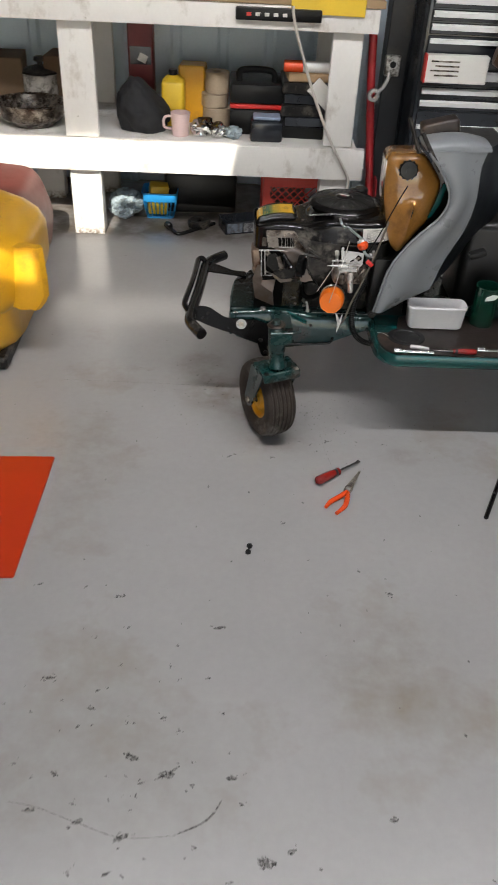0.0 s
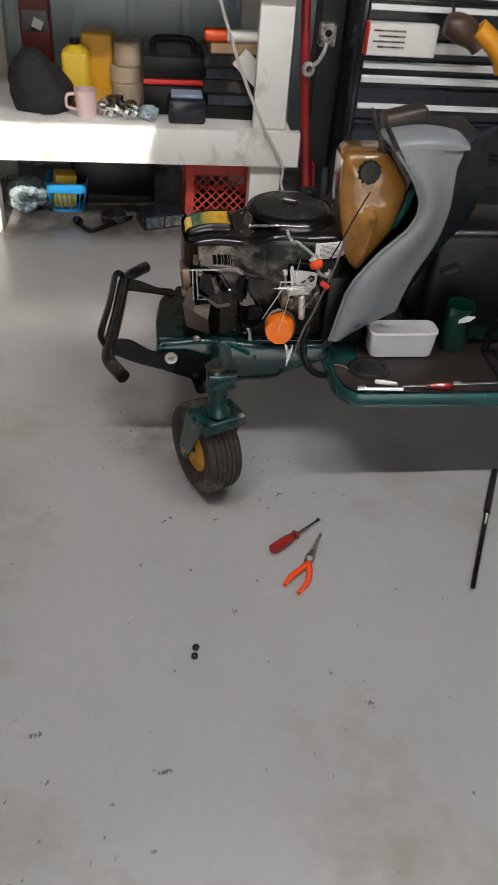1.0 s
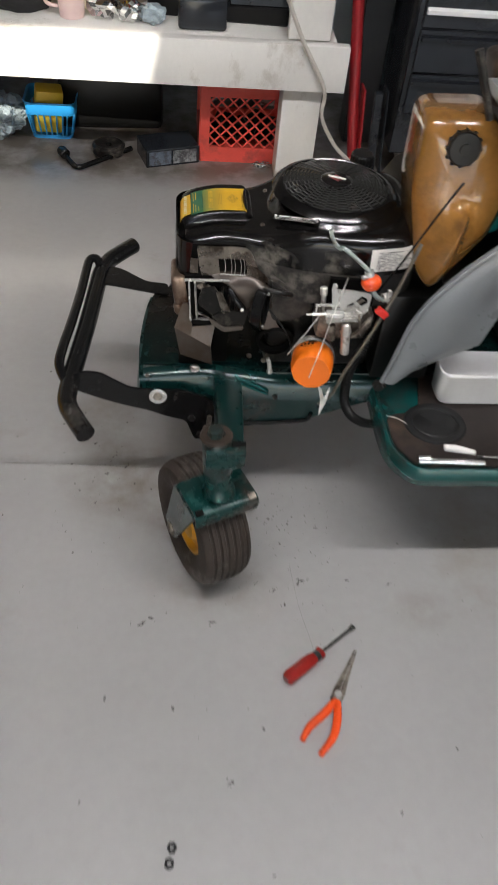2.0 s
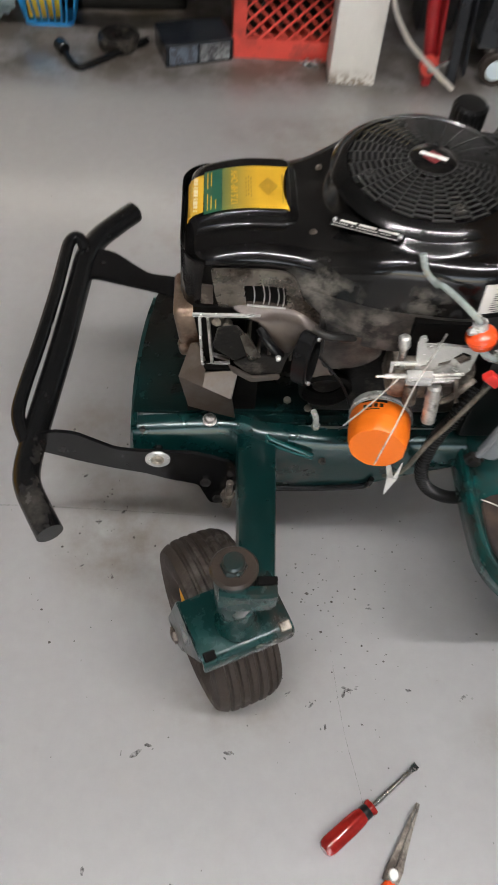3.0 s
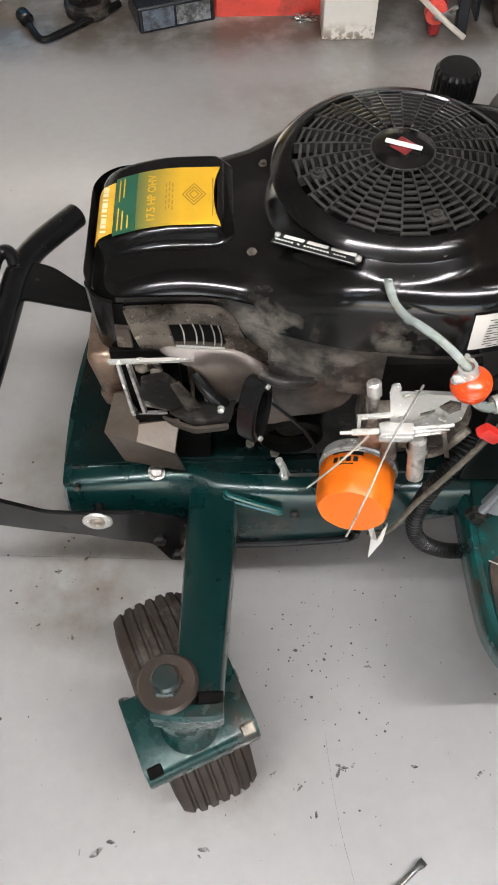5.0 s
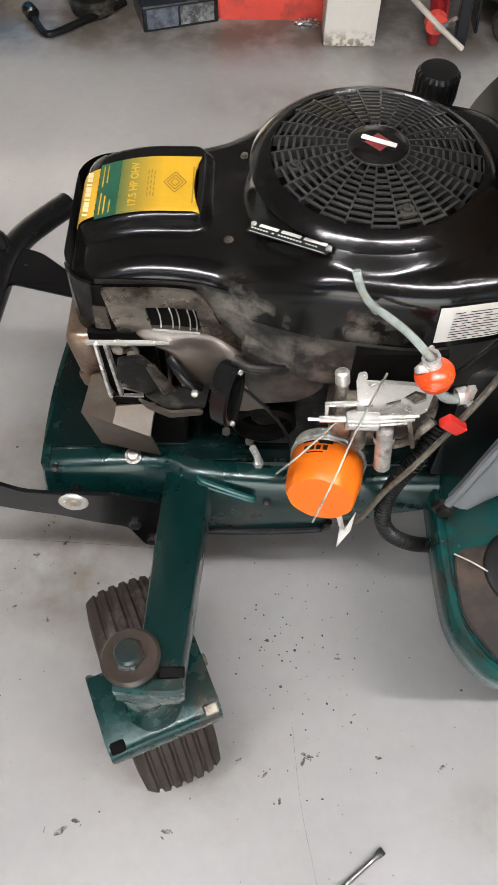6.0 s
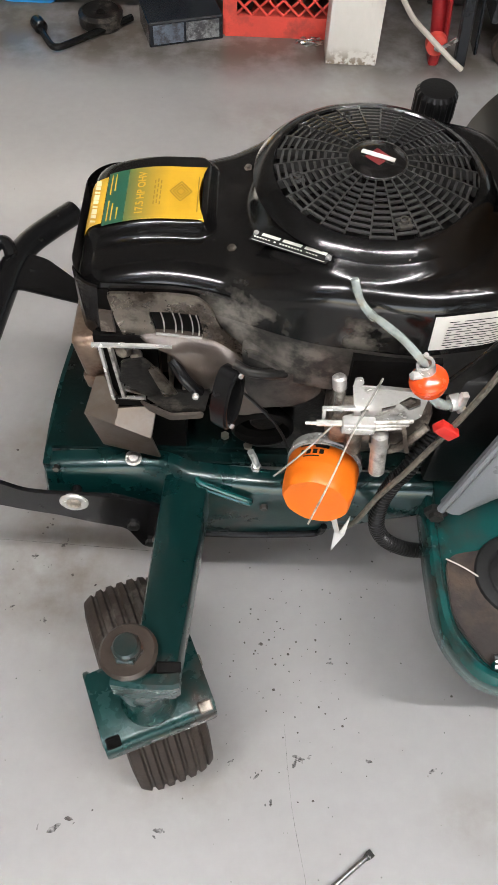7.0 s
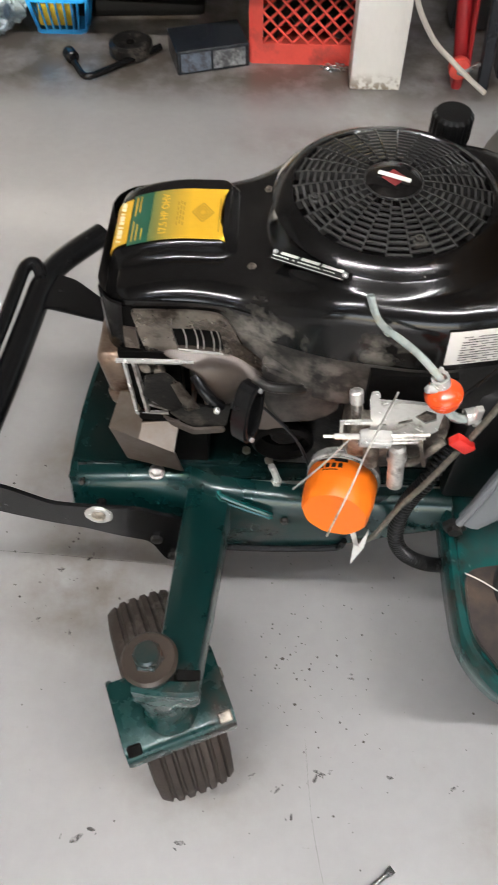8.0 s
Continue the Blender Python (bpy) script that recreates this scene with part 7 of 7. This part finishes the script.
    lathe(bm, [(0.013, -0.008), (0.026, -0.008), (0.028, 0), (0.026, 0.008), (0.013, 0.008)], pose(0.082, 0.06, 0.655, 90, 0, 20), 24, closed=True)
    tube(bm, [(0.098, 0.055, 0.668), (0.118, 0.05, 0.69), (0.135, 0.05, 0.725), (0.140, 0.06, 0.75)], 0.008, 10)
    part("clevis", bm, STEEL, t, "bright steel clevis ring")


def build_chest():
    t = thing("tool_chest", (0.62, 0.25, 0), "black rolling tool chest with bright drawer pulls", "tool chest")
    x0, x1, y0, y1 = 0.262, 0.98, 0.03, 0.48
    bm = bmesh.new()
    box(bm, ((x0 + x1) / 2, (y0 + y1) / 2, 0.62), (x1 - x0, y1 - y0 - 0.02, 1.06), bevel=0.008, seg=2)
    part("body", bm, CHEST, t)
    z = 1.145
    for h in (0.09, 0.052, 0.048, 0.048, 0.125, 0.073, 0.05, 0.05, 0.12, 0.13, 0.13):
        z -= h
        bm = bmesh.new()
        box(bm, ((x0 + x1) / 2, y0 + 0.006, z + h / 2), (x1 - x0 - 0.03, 0.022, h - 0.006), bevel=0.003)
        d = part("drawer", bm, CHEST, t)
        bm = bmesh.new()
        if h < 0.1:
            ring_stack(bm, [[(x, y0 - 0.006, z + h * 0.36), (x, y0 - 0.016, z + h * 0.40), (x, y0 - 0.022, z + h * 0.78), (x, y0 - 0.006, z + h * 0.88)] for x in (x0 + 0.02, x1 - 0.02)])
        else:
            g = 0.36 if h == 0.12 else 0.74
            ring_stack(bm, [[(x, y0 - 0.006, z + h * g), (x, y0 - 0.020, z + h * (g + 0.02)), (x, y0 - 0.022, z + h * (g + 0.12)), (x, y0 - 0.006, z + h * (g + 0.16))] for x in (x0 + 0.02, x1 - 0.02)])
        part("pull", bm, PULL_WHITE if h < 0.13 else CHEST, d, "bright full-width pull" if h < 0.13 else "")
    for x in (x0 + 0.06, x1 - 0.06):
        for y in (y0 + 0.06, y1 - 0.06):
            bm = bmesh.new()
            lathe(bm, [(0.01, -0.014), (0.040, -0.014), (0.044, -0.01), (0.044, 0.01), (0.040, 0.014), (0.01, 0.014)], pose(x, y - 0.05, 0.044, 90, 0, 0), 28, closed=True)
            wheel = part("wheel", bm, RUBBER, t)
            bm = bmesh.new()
            lathe(bm, [(0, -0.016), (0.026, -0.016), (0.028, -0.013), (0.028, 0.013), (0.026, 0.016), (0, 0.016)], pose(x, y - 0.05, 0.044, 90, 0, 0), 24)
            part("hub", bm, WALL_BLUE, wheel, "pale blue wheel hub")
            bm = bmesh.new()
            box(bm, (x, y - 0.02, 0.075), (0.05, 0.045, 0.035), bevel=0.004)
            part("wheel_fork", bm, STEEL, t)
    # printed carton on the chest's front ledge: white with red band
    c = thing("parts_carton", (0.36, -0.01, 0.70), "white printed carton with a red band, stuck to the tool chest", "carton")
    bm = bmesh.new()
    box(bm, (0.402, -0.012, 0.788), (0.262, 0.045, 0.108), bevel=0.003)
    part("box", bm, PAPER, c)
    bm = bmesh.new()
    box(bm, (0.270, -0.013, 0.788), (0.006, 0.047, 0.109))
    part("band", bm, RED_PL, c, "red end band")
    bm = bmesh.new()
    for k in range(4):
        box(bm, (0.36 - 0.01 * (k % 2), -0.0355, 0.765 + 0.018 * k), (0.10 + 0.02 * (k % 2), 0.0015, 0.006))
    part("print_bar", bm, SHIELD, c, "grey print bars", 0)


def build_grinder():
    t = thing("power_tool", (0.575, -0.16, 0.80), "orange and black power tool hung before the tool chest", "power tool")
    bm = bmesh.new()
    tube(bm, [(0.530, -0.10, 0.865), (0.575, -0.105, 0.855), (0.625, -0.11, 0.83), (0.665, -0.12, 0.795)], lambda u: 0.034 + 0.016 * math.sin(math.pi * min(1, u * 1.2)), 16, 6)
    part("motor_body", bm, MOTOR_BROWN, t, "dark brown motor housing")
    bm = bmesh.new()
    tube(bm, [(0.640, -0.13, 0.86), (0.685, -0.14, 0.83), (0.735, -0.15, 0.785), (0.765, -0.15, 0.73)], 0.036, 16, 6)
    part("grip", bm, GRIP_ORANGE, t, "orange-yellow grip")
    bm = bmesh.new()
    tube(bm, [(0.555, -0.085, 0.90), (0.555, -0.03, 0.95), (0.555, 0.02, 1.0)], 0.006, 8)
    part("hanging_strap", bm, DARK_CLOTH, t)


def build_post():
    bm = bmesh.new()
    box(bm, (0.205, 0.34, 1.45), (0.10, 0.11, 2.89), bevel=0.004)
    tagged(new("post", finish(bm, "post", DARK_STEEL)), "dark painted steel post", "post", kind="structure")
    o = thing("wall_outlet", (0.152, 0.29, 0.70), "round power outlet in a grey steel box on the post", "outlet")
    bm = bmesh.new()
    box(bm, (0.186, 0.268, 0.735), (0.066, 0.036, 0.085), bevel=0.004, seg=2)
    box(bm, (0.186, 0.2495, 0.735), (0.060, 0.003, 0.078), bevel=0.001)
    part("box", bm, ALU, o)
    for z in (0.735,):
        bm = bmesh.new()
        lathe(bm, [(0.014, 0), (0.014, 0.003), (0, 0.003)], pose(0.186, 0.2478, z + 0.008, 90, 0, 0), 20)
        part("socket", bm, BLACK_PLASTIC, o)


build_jack()
build_chest()
build_grinder()
build_post()


# ---- on the bench shelf and top ----
def build_shelf_things():
    S = 0.4402
    # steel bowl and kettle
    bm = bmesh.new()
    lathe(bm, [(0, 0.002), (0.07, 0), (0.105, 0.03), (0.118, 0.085), (0.124, 0.088), (0.120, 0.091), (0.112, 0.085), (0.098, 0.03), (0.065, 0.006), (0, 0.006)], Matrix.Translation((-1.435, 0.185, S)) @ Matrix.Diagonal((1.30, 1.15, 1.15, 1)), 48)
    single("steel_bowl", bm, SHIELD, (-1.435, 0.185, S), "wide dull steel bowl on the bench shelf", "bowl")
    k = thing("steel_pot", (-1.43, 0.42, S), "dull steel pot with black lid knob on the bench shelf", "pot")
    bm = bmesh.new()
    lathe(bm, [(0, 0), (0.085, 0), (0.09, 0.006), (0.09, 0.17), (0.094, 0.174), (0, 0.174)], Matrix.Translation((-1.43, 0.42, S)), 36)
    part("body", bm, ALU, k)
    bm = bmesh.new()
    lathe(bm, [(0.094, 0.174), (0.09, 0.182), (0.03, 0.20), (0.012, 0.203), (0.012, 0.215), (0.028, 0.222), (0.024, 0.238), (0, 0.24)], Matrix.Translation((-1.43, 0.42, S)), 36)
    part("lid", bm, BLACK_GRIMY, k)
    bm = bmesh.new()
    box(bm, (-1.335, 0.47, S + 0.125), (0.13, 0.18, 0.25), (0, 0, -4), 0.004)
    single("brown_carton", bm, CARD_BROWN, (-1.335, 0.47, S), "dark brown cardboard carton on the bench shelf", "carton", "cartons on the shelf")
    bm = bmesh.new()
    box(bm, (-1.62, 0.45, S + 0.12), (0.22, 0.2, 0.24), (0, 0, 6), 0.004)
    single("brown_carton", bm, CARD_BROWN, (-1.62, 0.45, S), "plain brown cardboard carton on the bench shelf", "carton")
    # slumped black bag
    bm = bmesh.new()
    bmesh.ops.create_icosphere(bm, subdivisions=5, radius=1.0)
    for v in bm.verts:
        n1 = noise.noise(v.co * 1.7) * 0.16 + noise.noise(v.co * 4.5) * 0.07
        v.co = v.co * (1 + n1)
        w = 1 - 0.45 * max(0, v.co.z)
        v.co = Vector((-0.925 + v.co.x * 0.125 * w - 0.05 * max(0, v.co.z), 0.19 + v.co.y * 0.11 * w, max(S + 0.001, S + 0.085 + v.co.z * 0.135)))
    single("black_bag", bm, DARK_CLOTH, (-0.93, 0.19, S), "slumped black cloth bag on the bench shelf", "bag", smooth=60)
    # dark red box on the wall side
    r = thing("oil_carton", (-0.95, 0.40, S), "tall dark red printed carton on the bench shelf", "carton")
    bm = bmesh.new()
    box(bm, (-0.955, 0.42, S + 0.225), (0.115, 0.09, 0.45), bevel=0.004)
    part("box", bm, MAROON, r)
    bm = bmesh.new()
    box(bm, (-0.955, 0.3735, S + 0.27), (0.095, 0.003, 0.075))
    part("print_panel", bm, CHEST, r, "black printed panel")
    bm = bmesh.new()
    box(bm, (-0.945, 0.3725, S + 0.26), (0.04, 0.003, 0.035), (0, 25, 0))
    part("print_patch", bm, PAPER, r, "white printed patch")
    # yellow jug and box
    j = thing("yellow_jug", (-0.80, 0.27, S), "yellow plastic oil jug on the bench shelf", "jug")
    bm = bmesh.new()
    box(bm, (-0.80, 0.27, S + 0.10), (0.105, 0.10, 0.20), bevel=0.018, seg=3)
    lathe(bm, [(0.05, 0.195), (0.03, 0.215), (0.018, 0.22)], Matrix.Translation((-0.80, 0.27, S)), 20)
    part("body", bm, YELLOW_PL, j)
    bm = bmesh.new()
    lathe(bm, [(0.02, 0.218), (0.02, 0.24), (0, 0.242)], Matrix.Translation((-0.80, 0.27, S)), 20)
    part("cap", bm, BLACK_PLASTIC, j)
    bm = bmesh.new()
    box(bm, (-0.715, 0.36, S + 0.125), (0.12, 0.11, 0.25), (0, 0, -5), 0.006)
    single("mustard_box", bm, YELLOW, (-0.715, 0.36, S), "mustard yellow cardboard box on the bench shelf", "box")
    # tan rolls
    for n, (x, y, z, rr, hh) in enumerate(((-0.60, 0.30, 0, 0.065, 0.085), (-0.61, 0.30, 0.0855, 0.062, 0.06), (-0.60, 0.295, 0.146, 0.055, 0.09))):
        bm = bmesh.new()
        lathe(bm, [(0.02, 0), (rr - 0.004, 0), (rr, 0.004), (rr, hh - 0.004), (rr - 0.004, hh), (0.02, hh)], Matrix.Translation((x, y, S + z)), 32, closed=True)
        single("tape_roll", bm, material("kraft_paper_tape", (0.42, 0.33, 0.23), 0.6, bump=0.05) if n == 0 else bpy.data.materials["kraft_paper_tape"], (x, y, S + z), "fat tan paper tape roll stacked on the bench shelf", "tape roll", "tape rolls")
    c = thing("pink_cup", (-0.76, 0.11, S), "pale pink plastic cup on the bench shelf", "cup")
    bm = bmesh.new()
    lathe(bm, [(0, 0), (0.036, 0), (0.043, 0.095), (0.044, 0.098), (0.041, 0.098), (0.034, 0.006), (0, 0.005)], Matrix.Translation((-0.76, 0.11, S)), 32)
    part("body", bm, PINK, c)
    bm = bmesh.new()
    tube(bm, [(-0.80, 0.11, S + 0.08), (-0.83, 0.105, S + 0.075), (-0.832, 0.105, S + 0.035), (-0.798, 0.11, S + 0.025)], 0.006, 8)
    part("cup_handle", bm, PINK, c)
    for x, y, s in ((-0.66, 0.12, 0.05), (-0.59, 0.10, 0.042), (-0.52, 0.09, 0.035)):
        bm = bmesh.new()
        bmesh.ops.create_icosphere(bm, subdivisions=3, radius=1.0)
        for v in bm.verts:
            v.co = v.co * (1 + noise.noise(v.co * 2.8 + Vector((x * 9, 0, 0))) * 0.5)
            v.co = Vector((x + v.co.x * s, y + v.co.y * s, max(S + 0.001, S + s * 0.7 + v.co.z * s * 0.8)))
        single("foil_wad", bm, CHROME if s > 0.04 else CLEAR_BAG, (x, y, S), "crumpled shiny wrapping on the bench shelf", "wrapping", "wads of wrapping", smooth=18)
    # black power tool case with a red stripe
    d = thing("drill_case", (-0.42, 0.27, S), "black drill case with a red stripe on the bench shelf", "case")
    for k, (z, h, mt) in enumerate(((0.055, 0.11, BLACK_PLASTIC), (0.122, 0.022, RED_PL), (0.175, 0.08, BLACK_PLASTIC))):
        bm = bmesh.new()
        box(bm, (-0.415, 0.28, S + z), (0.25, 0.26, h), bevel=0.008, seg=2)
        part(("lower_shell", "stripe", "upper_shell")[k], bm, mt, d)
    bm = bmesh.new()
    tube(bm, [(-0.50, 0.22, S + 0.215), (-0.49, 0.22, S + 0.26), (-0.36, 0.22, S + 0.26), (-0.34, 0.22, S + 0.215)], 0.014, 10)
    part("case_handle", bm, BLACK_PLASTIC, d)
    b = thing("battery_charger", (-0.375, 0.095, S), "small grey battery charger on the bench shelf", "charger")
    bm = bmesh.new()
    box(bm, (-0.375, 0.095, S + 0.045), (0.145, 0.11, 0.09), bevel=0.012, seg=2)
    part("body", bm, CHEST, b)
    bm = bmesh.new()
    box(bm, (-0.375, 0.095, S + 0.098), (0.12, 0.08, 0.014), bevel=0.004)
    part("lid", bm, BLUE_GREY, b)
    # stack of dark flat cases with a torn carton and a red-capped tube
    z = S
    for k, (h, mt, dx) in enumerate(((0.05, BLACK_PLASTIC, 0), (0.045, CHEST, 0.01), (0.05, BLACK_GRIMY, -0.01), (0.045, CHEST, 0.008), (0.05, BLACK_GRIMY, -0.004), (0.035, CARD_TAN, 0.012))):
        bm = bmesh.new()
        box(bm, (-0.205 + dx, 0.24, z + h / 2), (0.20, 0.24, h - 0.0005), (0, 0, 3 * (k % 3 - 1)), 0.005)
        single("flat_case", bm, mt, (-0.205 + dx, 0.24, z), "dark flat plastic case in a stack on the bench shelf" if mt != CARD_TAN else "flat brown carton on top of a stack", "case", "stack of flat cases")
        z += h
    bm = bmesh.new()
    box(bm, (-0.13, 0.095, S + 0.195), (0.13, 0.012, 0.075), (0, 42, 0), 0.002)
    bmesh.ops.translate(bm, verts=bm.verts, vec=(0, 0.01, 0))
    single("paper_packet", bm, PAPER, (-0.13, 0.095, S), "creased white paper packet leaning on the cases", "packet")
    t = thing("sealant_tube", (-0.2, 0.15, z), "white sealant tube with an orange-red cap", "tube")
    bm = bmesh.new()
    rod(bm, (-0.225, 0.15, z + 0.024), (-0.075, 0.15, z + 0.024), 0.024, 20)
    part("barrel", bm, WHITE_PL, t)
    bm = bmesh.new()
    rod(bm, (-0.310, 0.15, z + 0.0245), (-0.2255, 0.15, z + 0.0245), 0.0245, 20)
    part("cap", bm, ORANGE_PL, t)


def build_bench_top():
    # power strip on the apron
    p = thing("power_strip", (-0.355, -0.045, 0.965), "black power strip fixed to the bench apron", "power strip")
    bm = bmesh.new()
    box(bm, (-0.355, -0.0495, 0.966), (0.345, 0.028, 0.046), bevel=0.005, seg=2)
    part("housing", bm, BLACK_PLASTIC, p)
    for k in range(5):
        bm = bmesh.new()
        box(bm, (-0.475 + 0.036 * k, -0.0645, 0.966), (0.018, 0.003, 0.013), (0, 0, 0), 0.001)
        part("socket", bm, PAPER if k else RED_PL, p, "pale socket mark")
    bm = bmesh.new()
    box(bm, (-0.158, 0.05, 1.0305), (0.298, 0.19, 0.004), (0, 0, 0), 0.001)
    box(bm, (-0.158, -0.047, 1.0015), (0.298, 0.004, 0.060), (0, 1, 0), 0.001)
    single("yellow_sheet", bm, YELLOW_PL, (-0.158, 0.0, 1.028), "bright yellow plastic sheet folded over the bench edge", "sheet")
    bm = bmesh.new()
    tube(bm, [(-0.30, -0.060, 1.00), (-0.297, -0.062, 0.97), (-0.28, -0.06, 0.91), (-0.245, -0.055, 0.815), (-0.185, -0.052, 0.665), (-0.095, -0.052, 0.48), (-0.005, -0.05, 0.33), (0.0, -0.05, 0.245),
               (0.05, -0.05, 0.16), (0.10, -0.05, 0.112), (0.155, -0.052, 0.066), (0.195, -0.055, 0.036)], 0.0062, 10, 6)
    single("hanging_cord", bm, CORD_WHITE, (-0.1, -0.05, 0.03), "grey-white power cord hanging from the bench", "cord")


build_shelf_things()
build_bench_top()


# ---- loose grit and marks on the floor ----
def build_grit():
    rng = random.Random(7)
    bm = bmesh.new()

    def crumb(x, y, s):
        n = rng.choice((4, 5, 6))
        a0 = rng.random() * 6.28
        top = bm.verts.new((x, y, s * 0.5))
        ring = [bm.verts.new((x + s * rng.uniform(0.6, 1.3) * math.cos(a0 + 6.283 * k / n), y + s * rng.uniform(0.6, 1.3) * math.sin(a0 + 6.283 * k / n), 0.0004)) for k in range(n)]
        for k in range(n):
            bm.faces.new((ring[k], ring[(k + 1) % n], top))
    for _ in range(150):
        crumb(rng.gauss(-0.22, 0.22), rng.gauss(-1.50, 0.17), rng.choice((0.0005, 0.0006, 0.0008, 0.001, 0.0014)))
    for _ in range(50):
        crumb(rng.gauss(-0.215, 0.055), rng.gauss(-1.435, 0.07), rng.choice((0.0008, 0.001, 0.0013, 0.0018, 0.0026)))
    for _ in range(30):
        crumb(rng.uniform(-0.34, 0.05), rng.uniform(-1.55, -1.25), rng.choice((0.0008, 0.0012, 0.0018)))
    for _ in range(45):
        crumb(rng.uniform(-1.3, 0.6), rng.uniform(-2.6, -0.1), rng.choice((0.0008, 0.0012, 0.0016, 0.0024)))
    for _ in range(55):
        crumb(rng.gauss(-0.62, 0.09), rng.gauss(-1.28, 0.12), rng.choice((0.0007, 0.001, 0.0015, 0.0022)))
    single("floor_grit", bm, DUST, (-0.3, -1.4, 0), "dark grit and crumbs scattered on the concrete", "grit", kind="stuff", smooth=0)
    # scuffs and smears: thin dried patches
    bm = bmesh.new()

    def dab(x, y, L, W, a):
        n = 14
        ring = []
        for k in range(n):
            g = 2 * math.pi * k / n
            u, v = L * math.cos(g) * rng.uniform(0.7, 1.15), W * math.sin(g) * rng.uniform(0.65, 1.3)
            ring.append(bm.verts.new((x + u * math.cos(a) - v * math.sin(a), y + u * math.sin(a) + v * math.cos(a), 0.0006)))
        bm.faces.new(ring)

    def smudge(x, y, size, a):
        dab(x, y, size, size * rng.uniform(0.25, 0.5), a)
        for _ in range(rng.choice((1, 2, 3, 4))):
            dab(x + rng.gauss(0, size * 0.9), y + rng.gauss(0, size * 0.6), size * rng.uniform(0.15, 0.5), size * rng.uniform(0.08, 0.25), a + rng.gauss(0, 0.5))
    for x, y, size in ((-0.782, -2.253, 0.012), (-0.536, -2.347, 0.014), (-0.632, -2.402, 0.005), (-0.909, -2.495, 0.014), (-0.808, -2.573, 0.010), (-0.651, -2.594, 0.009), (-0.557, -2.491, 0.007),
                       (-0.523, -2.58, 0.006), (-0.708, -2.686, 0.017), (-0.635, -2.723, 0.018), (-0.684, -2.741, 0.009), (-0.503, -2.729, 0.012), (-0.896, -2.799, 0.012), (-0.799, -2.82, 0.013),
                       (-0.712, -2.85, 0.018), (-0.441, -2.894, 0.019), (-0.392, -2.874, 0.010), (-0.732, -2.916, 0.010), (-0.861, -2.723, 0.008), (-0.105, -2.23, 0.009), (-0.188, -2.811, 0.010),
                       (-0.364, -1.975, 0.008), (-0.986, -2.217, 0.009)):
        smudge(x, y, size, rng.gauss(0.25, 0.4))
    for x, y, size in ((-0.206, -1.588, 0.009), (-0.212, -1.596, 0.006), (-0.262, -1.612, 0.006), (-0.296, -1.594, 0.005), (-0.384, -1.679, 0.007), (-0.515, -1.679, 0.009), (-0.498, -1.668, 0.006), (-0.243, -1.643, 0.005),
                       (-0.113, -1.59, 0.005), (-0.56, -1.29, 0.005), (-0.60, -1.31, 0.006), (-0.57, -1.41, 0.005), (-0.63, -1.22, 0.005), (-0.16, -1.46, 0.005), (-0.03, -1.60, 0.005), (-0.62, -1.39, 0.004)):
        smudge(x, y, size, rng.gauss(0.6, 0.7))
    for _ in range(46):
        smudge(rng.gauss(-0.72, 0.14), rng.gauss(-2.68, 0.16), rng.uniform(0.002, 0.0065), rng.gauss(0.4, 0.7))
    for _ in range(40):
        dab(rng.uniform(-1.1, 0.1), rng.uniform(-3.0, -1.75), rng.uniform(0.002, 0.006), rng.uniform(0.001, 0.003), rng.uniform(0, 3))
    for pts, w in ((((-0.94, -2.782), (-0.884, -2.792), (-0.794, -2.824), (-0.712, -2.85), (-0.616, -2.846)), 0.0007), (((-0.616, -2.846), (-0.562, -2.822), (-0.538, -2.80), (-0.523, -2.773)), 0.0024), (((-0.66, -2.735), (-0.635, -2.722), (-0.61, -2.704)), 0.003)):
        pts = smooth_line([(*p, 0.0006) for p in pts], 8)
        for k, (p, q) in enumerate(zip(pts, pts[1:])):
            d = (q - p).normalized()
            s = Vector((-d.y, d.x, 0)) * w * (0.35 + 0.65 * math.sin(math.pi * (k + 0.5) / len(pts)))
            bm.faces.new([bm.verts.new(v) for v in (p - s, q - s, q + s, p + s)])
    single("floor_scuffs", bm, SMEAR, (-0.7, -2.5, 0), "dark rubber scuffs and dried smears on the concrete", "scuffs", kind="stuff", smooth=0)
    bm = bmesh.new()
    for pts, w in (([(-0.225, -1.545, 0.0006), (-0.221, -1.60, 0.0006), (-0.214, -1.66, 0.0006), (-0.200, -1.73, 0.0006), (-0.196, -1.765, 0.0006)], 0.0002),
                   ([(-1.1, -1.272, 0.0006), (-0.89, -1.277, 0.0006), (-0.65, -1.284, 0.0006), (-0.42, -1.296, 0.0006)], 0.0003)):
        line = smooth_line(pts, 6)
        for i in range(len(line) - 1):
            p, q = line[i], line[i + 1]
            d = (q - p).normalized()
            s = Vector((-d.y, d.x, 0)) * w
            j = rng.uniform(-0.6, 0.6) * w
            bm.faces.new([bm.verts.new(v) for v in (p - s, q - s + Vector((j, 0, 0)), q + s, p + s)])
    single("floor_cracks", bm, SMEAR, (-0.3, -1.6, 0), "hairline cracks in the concrete floor", "cracks", kind="stuff", smooth=0)


build_grit()
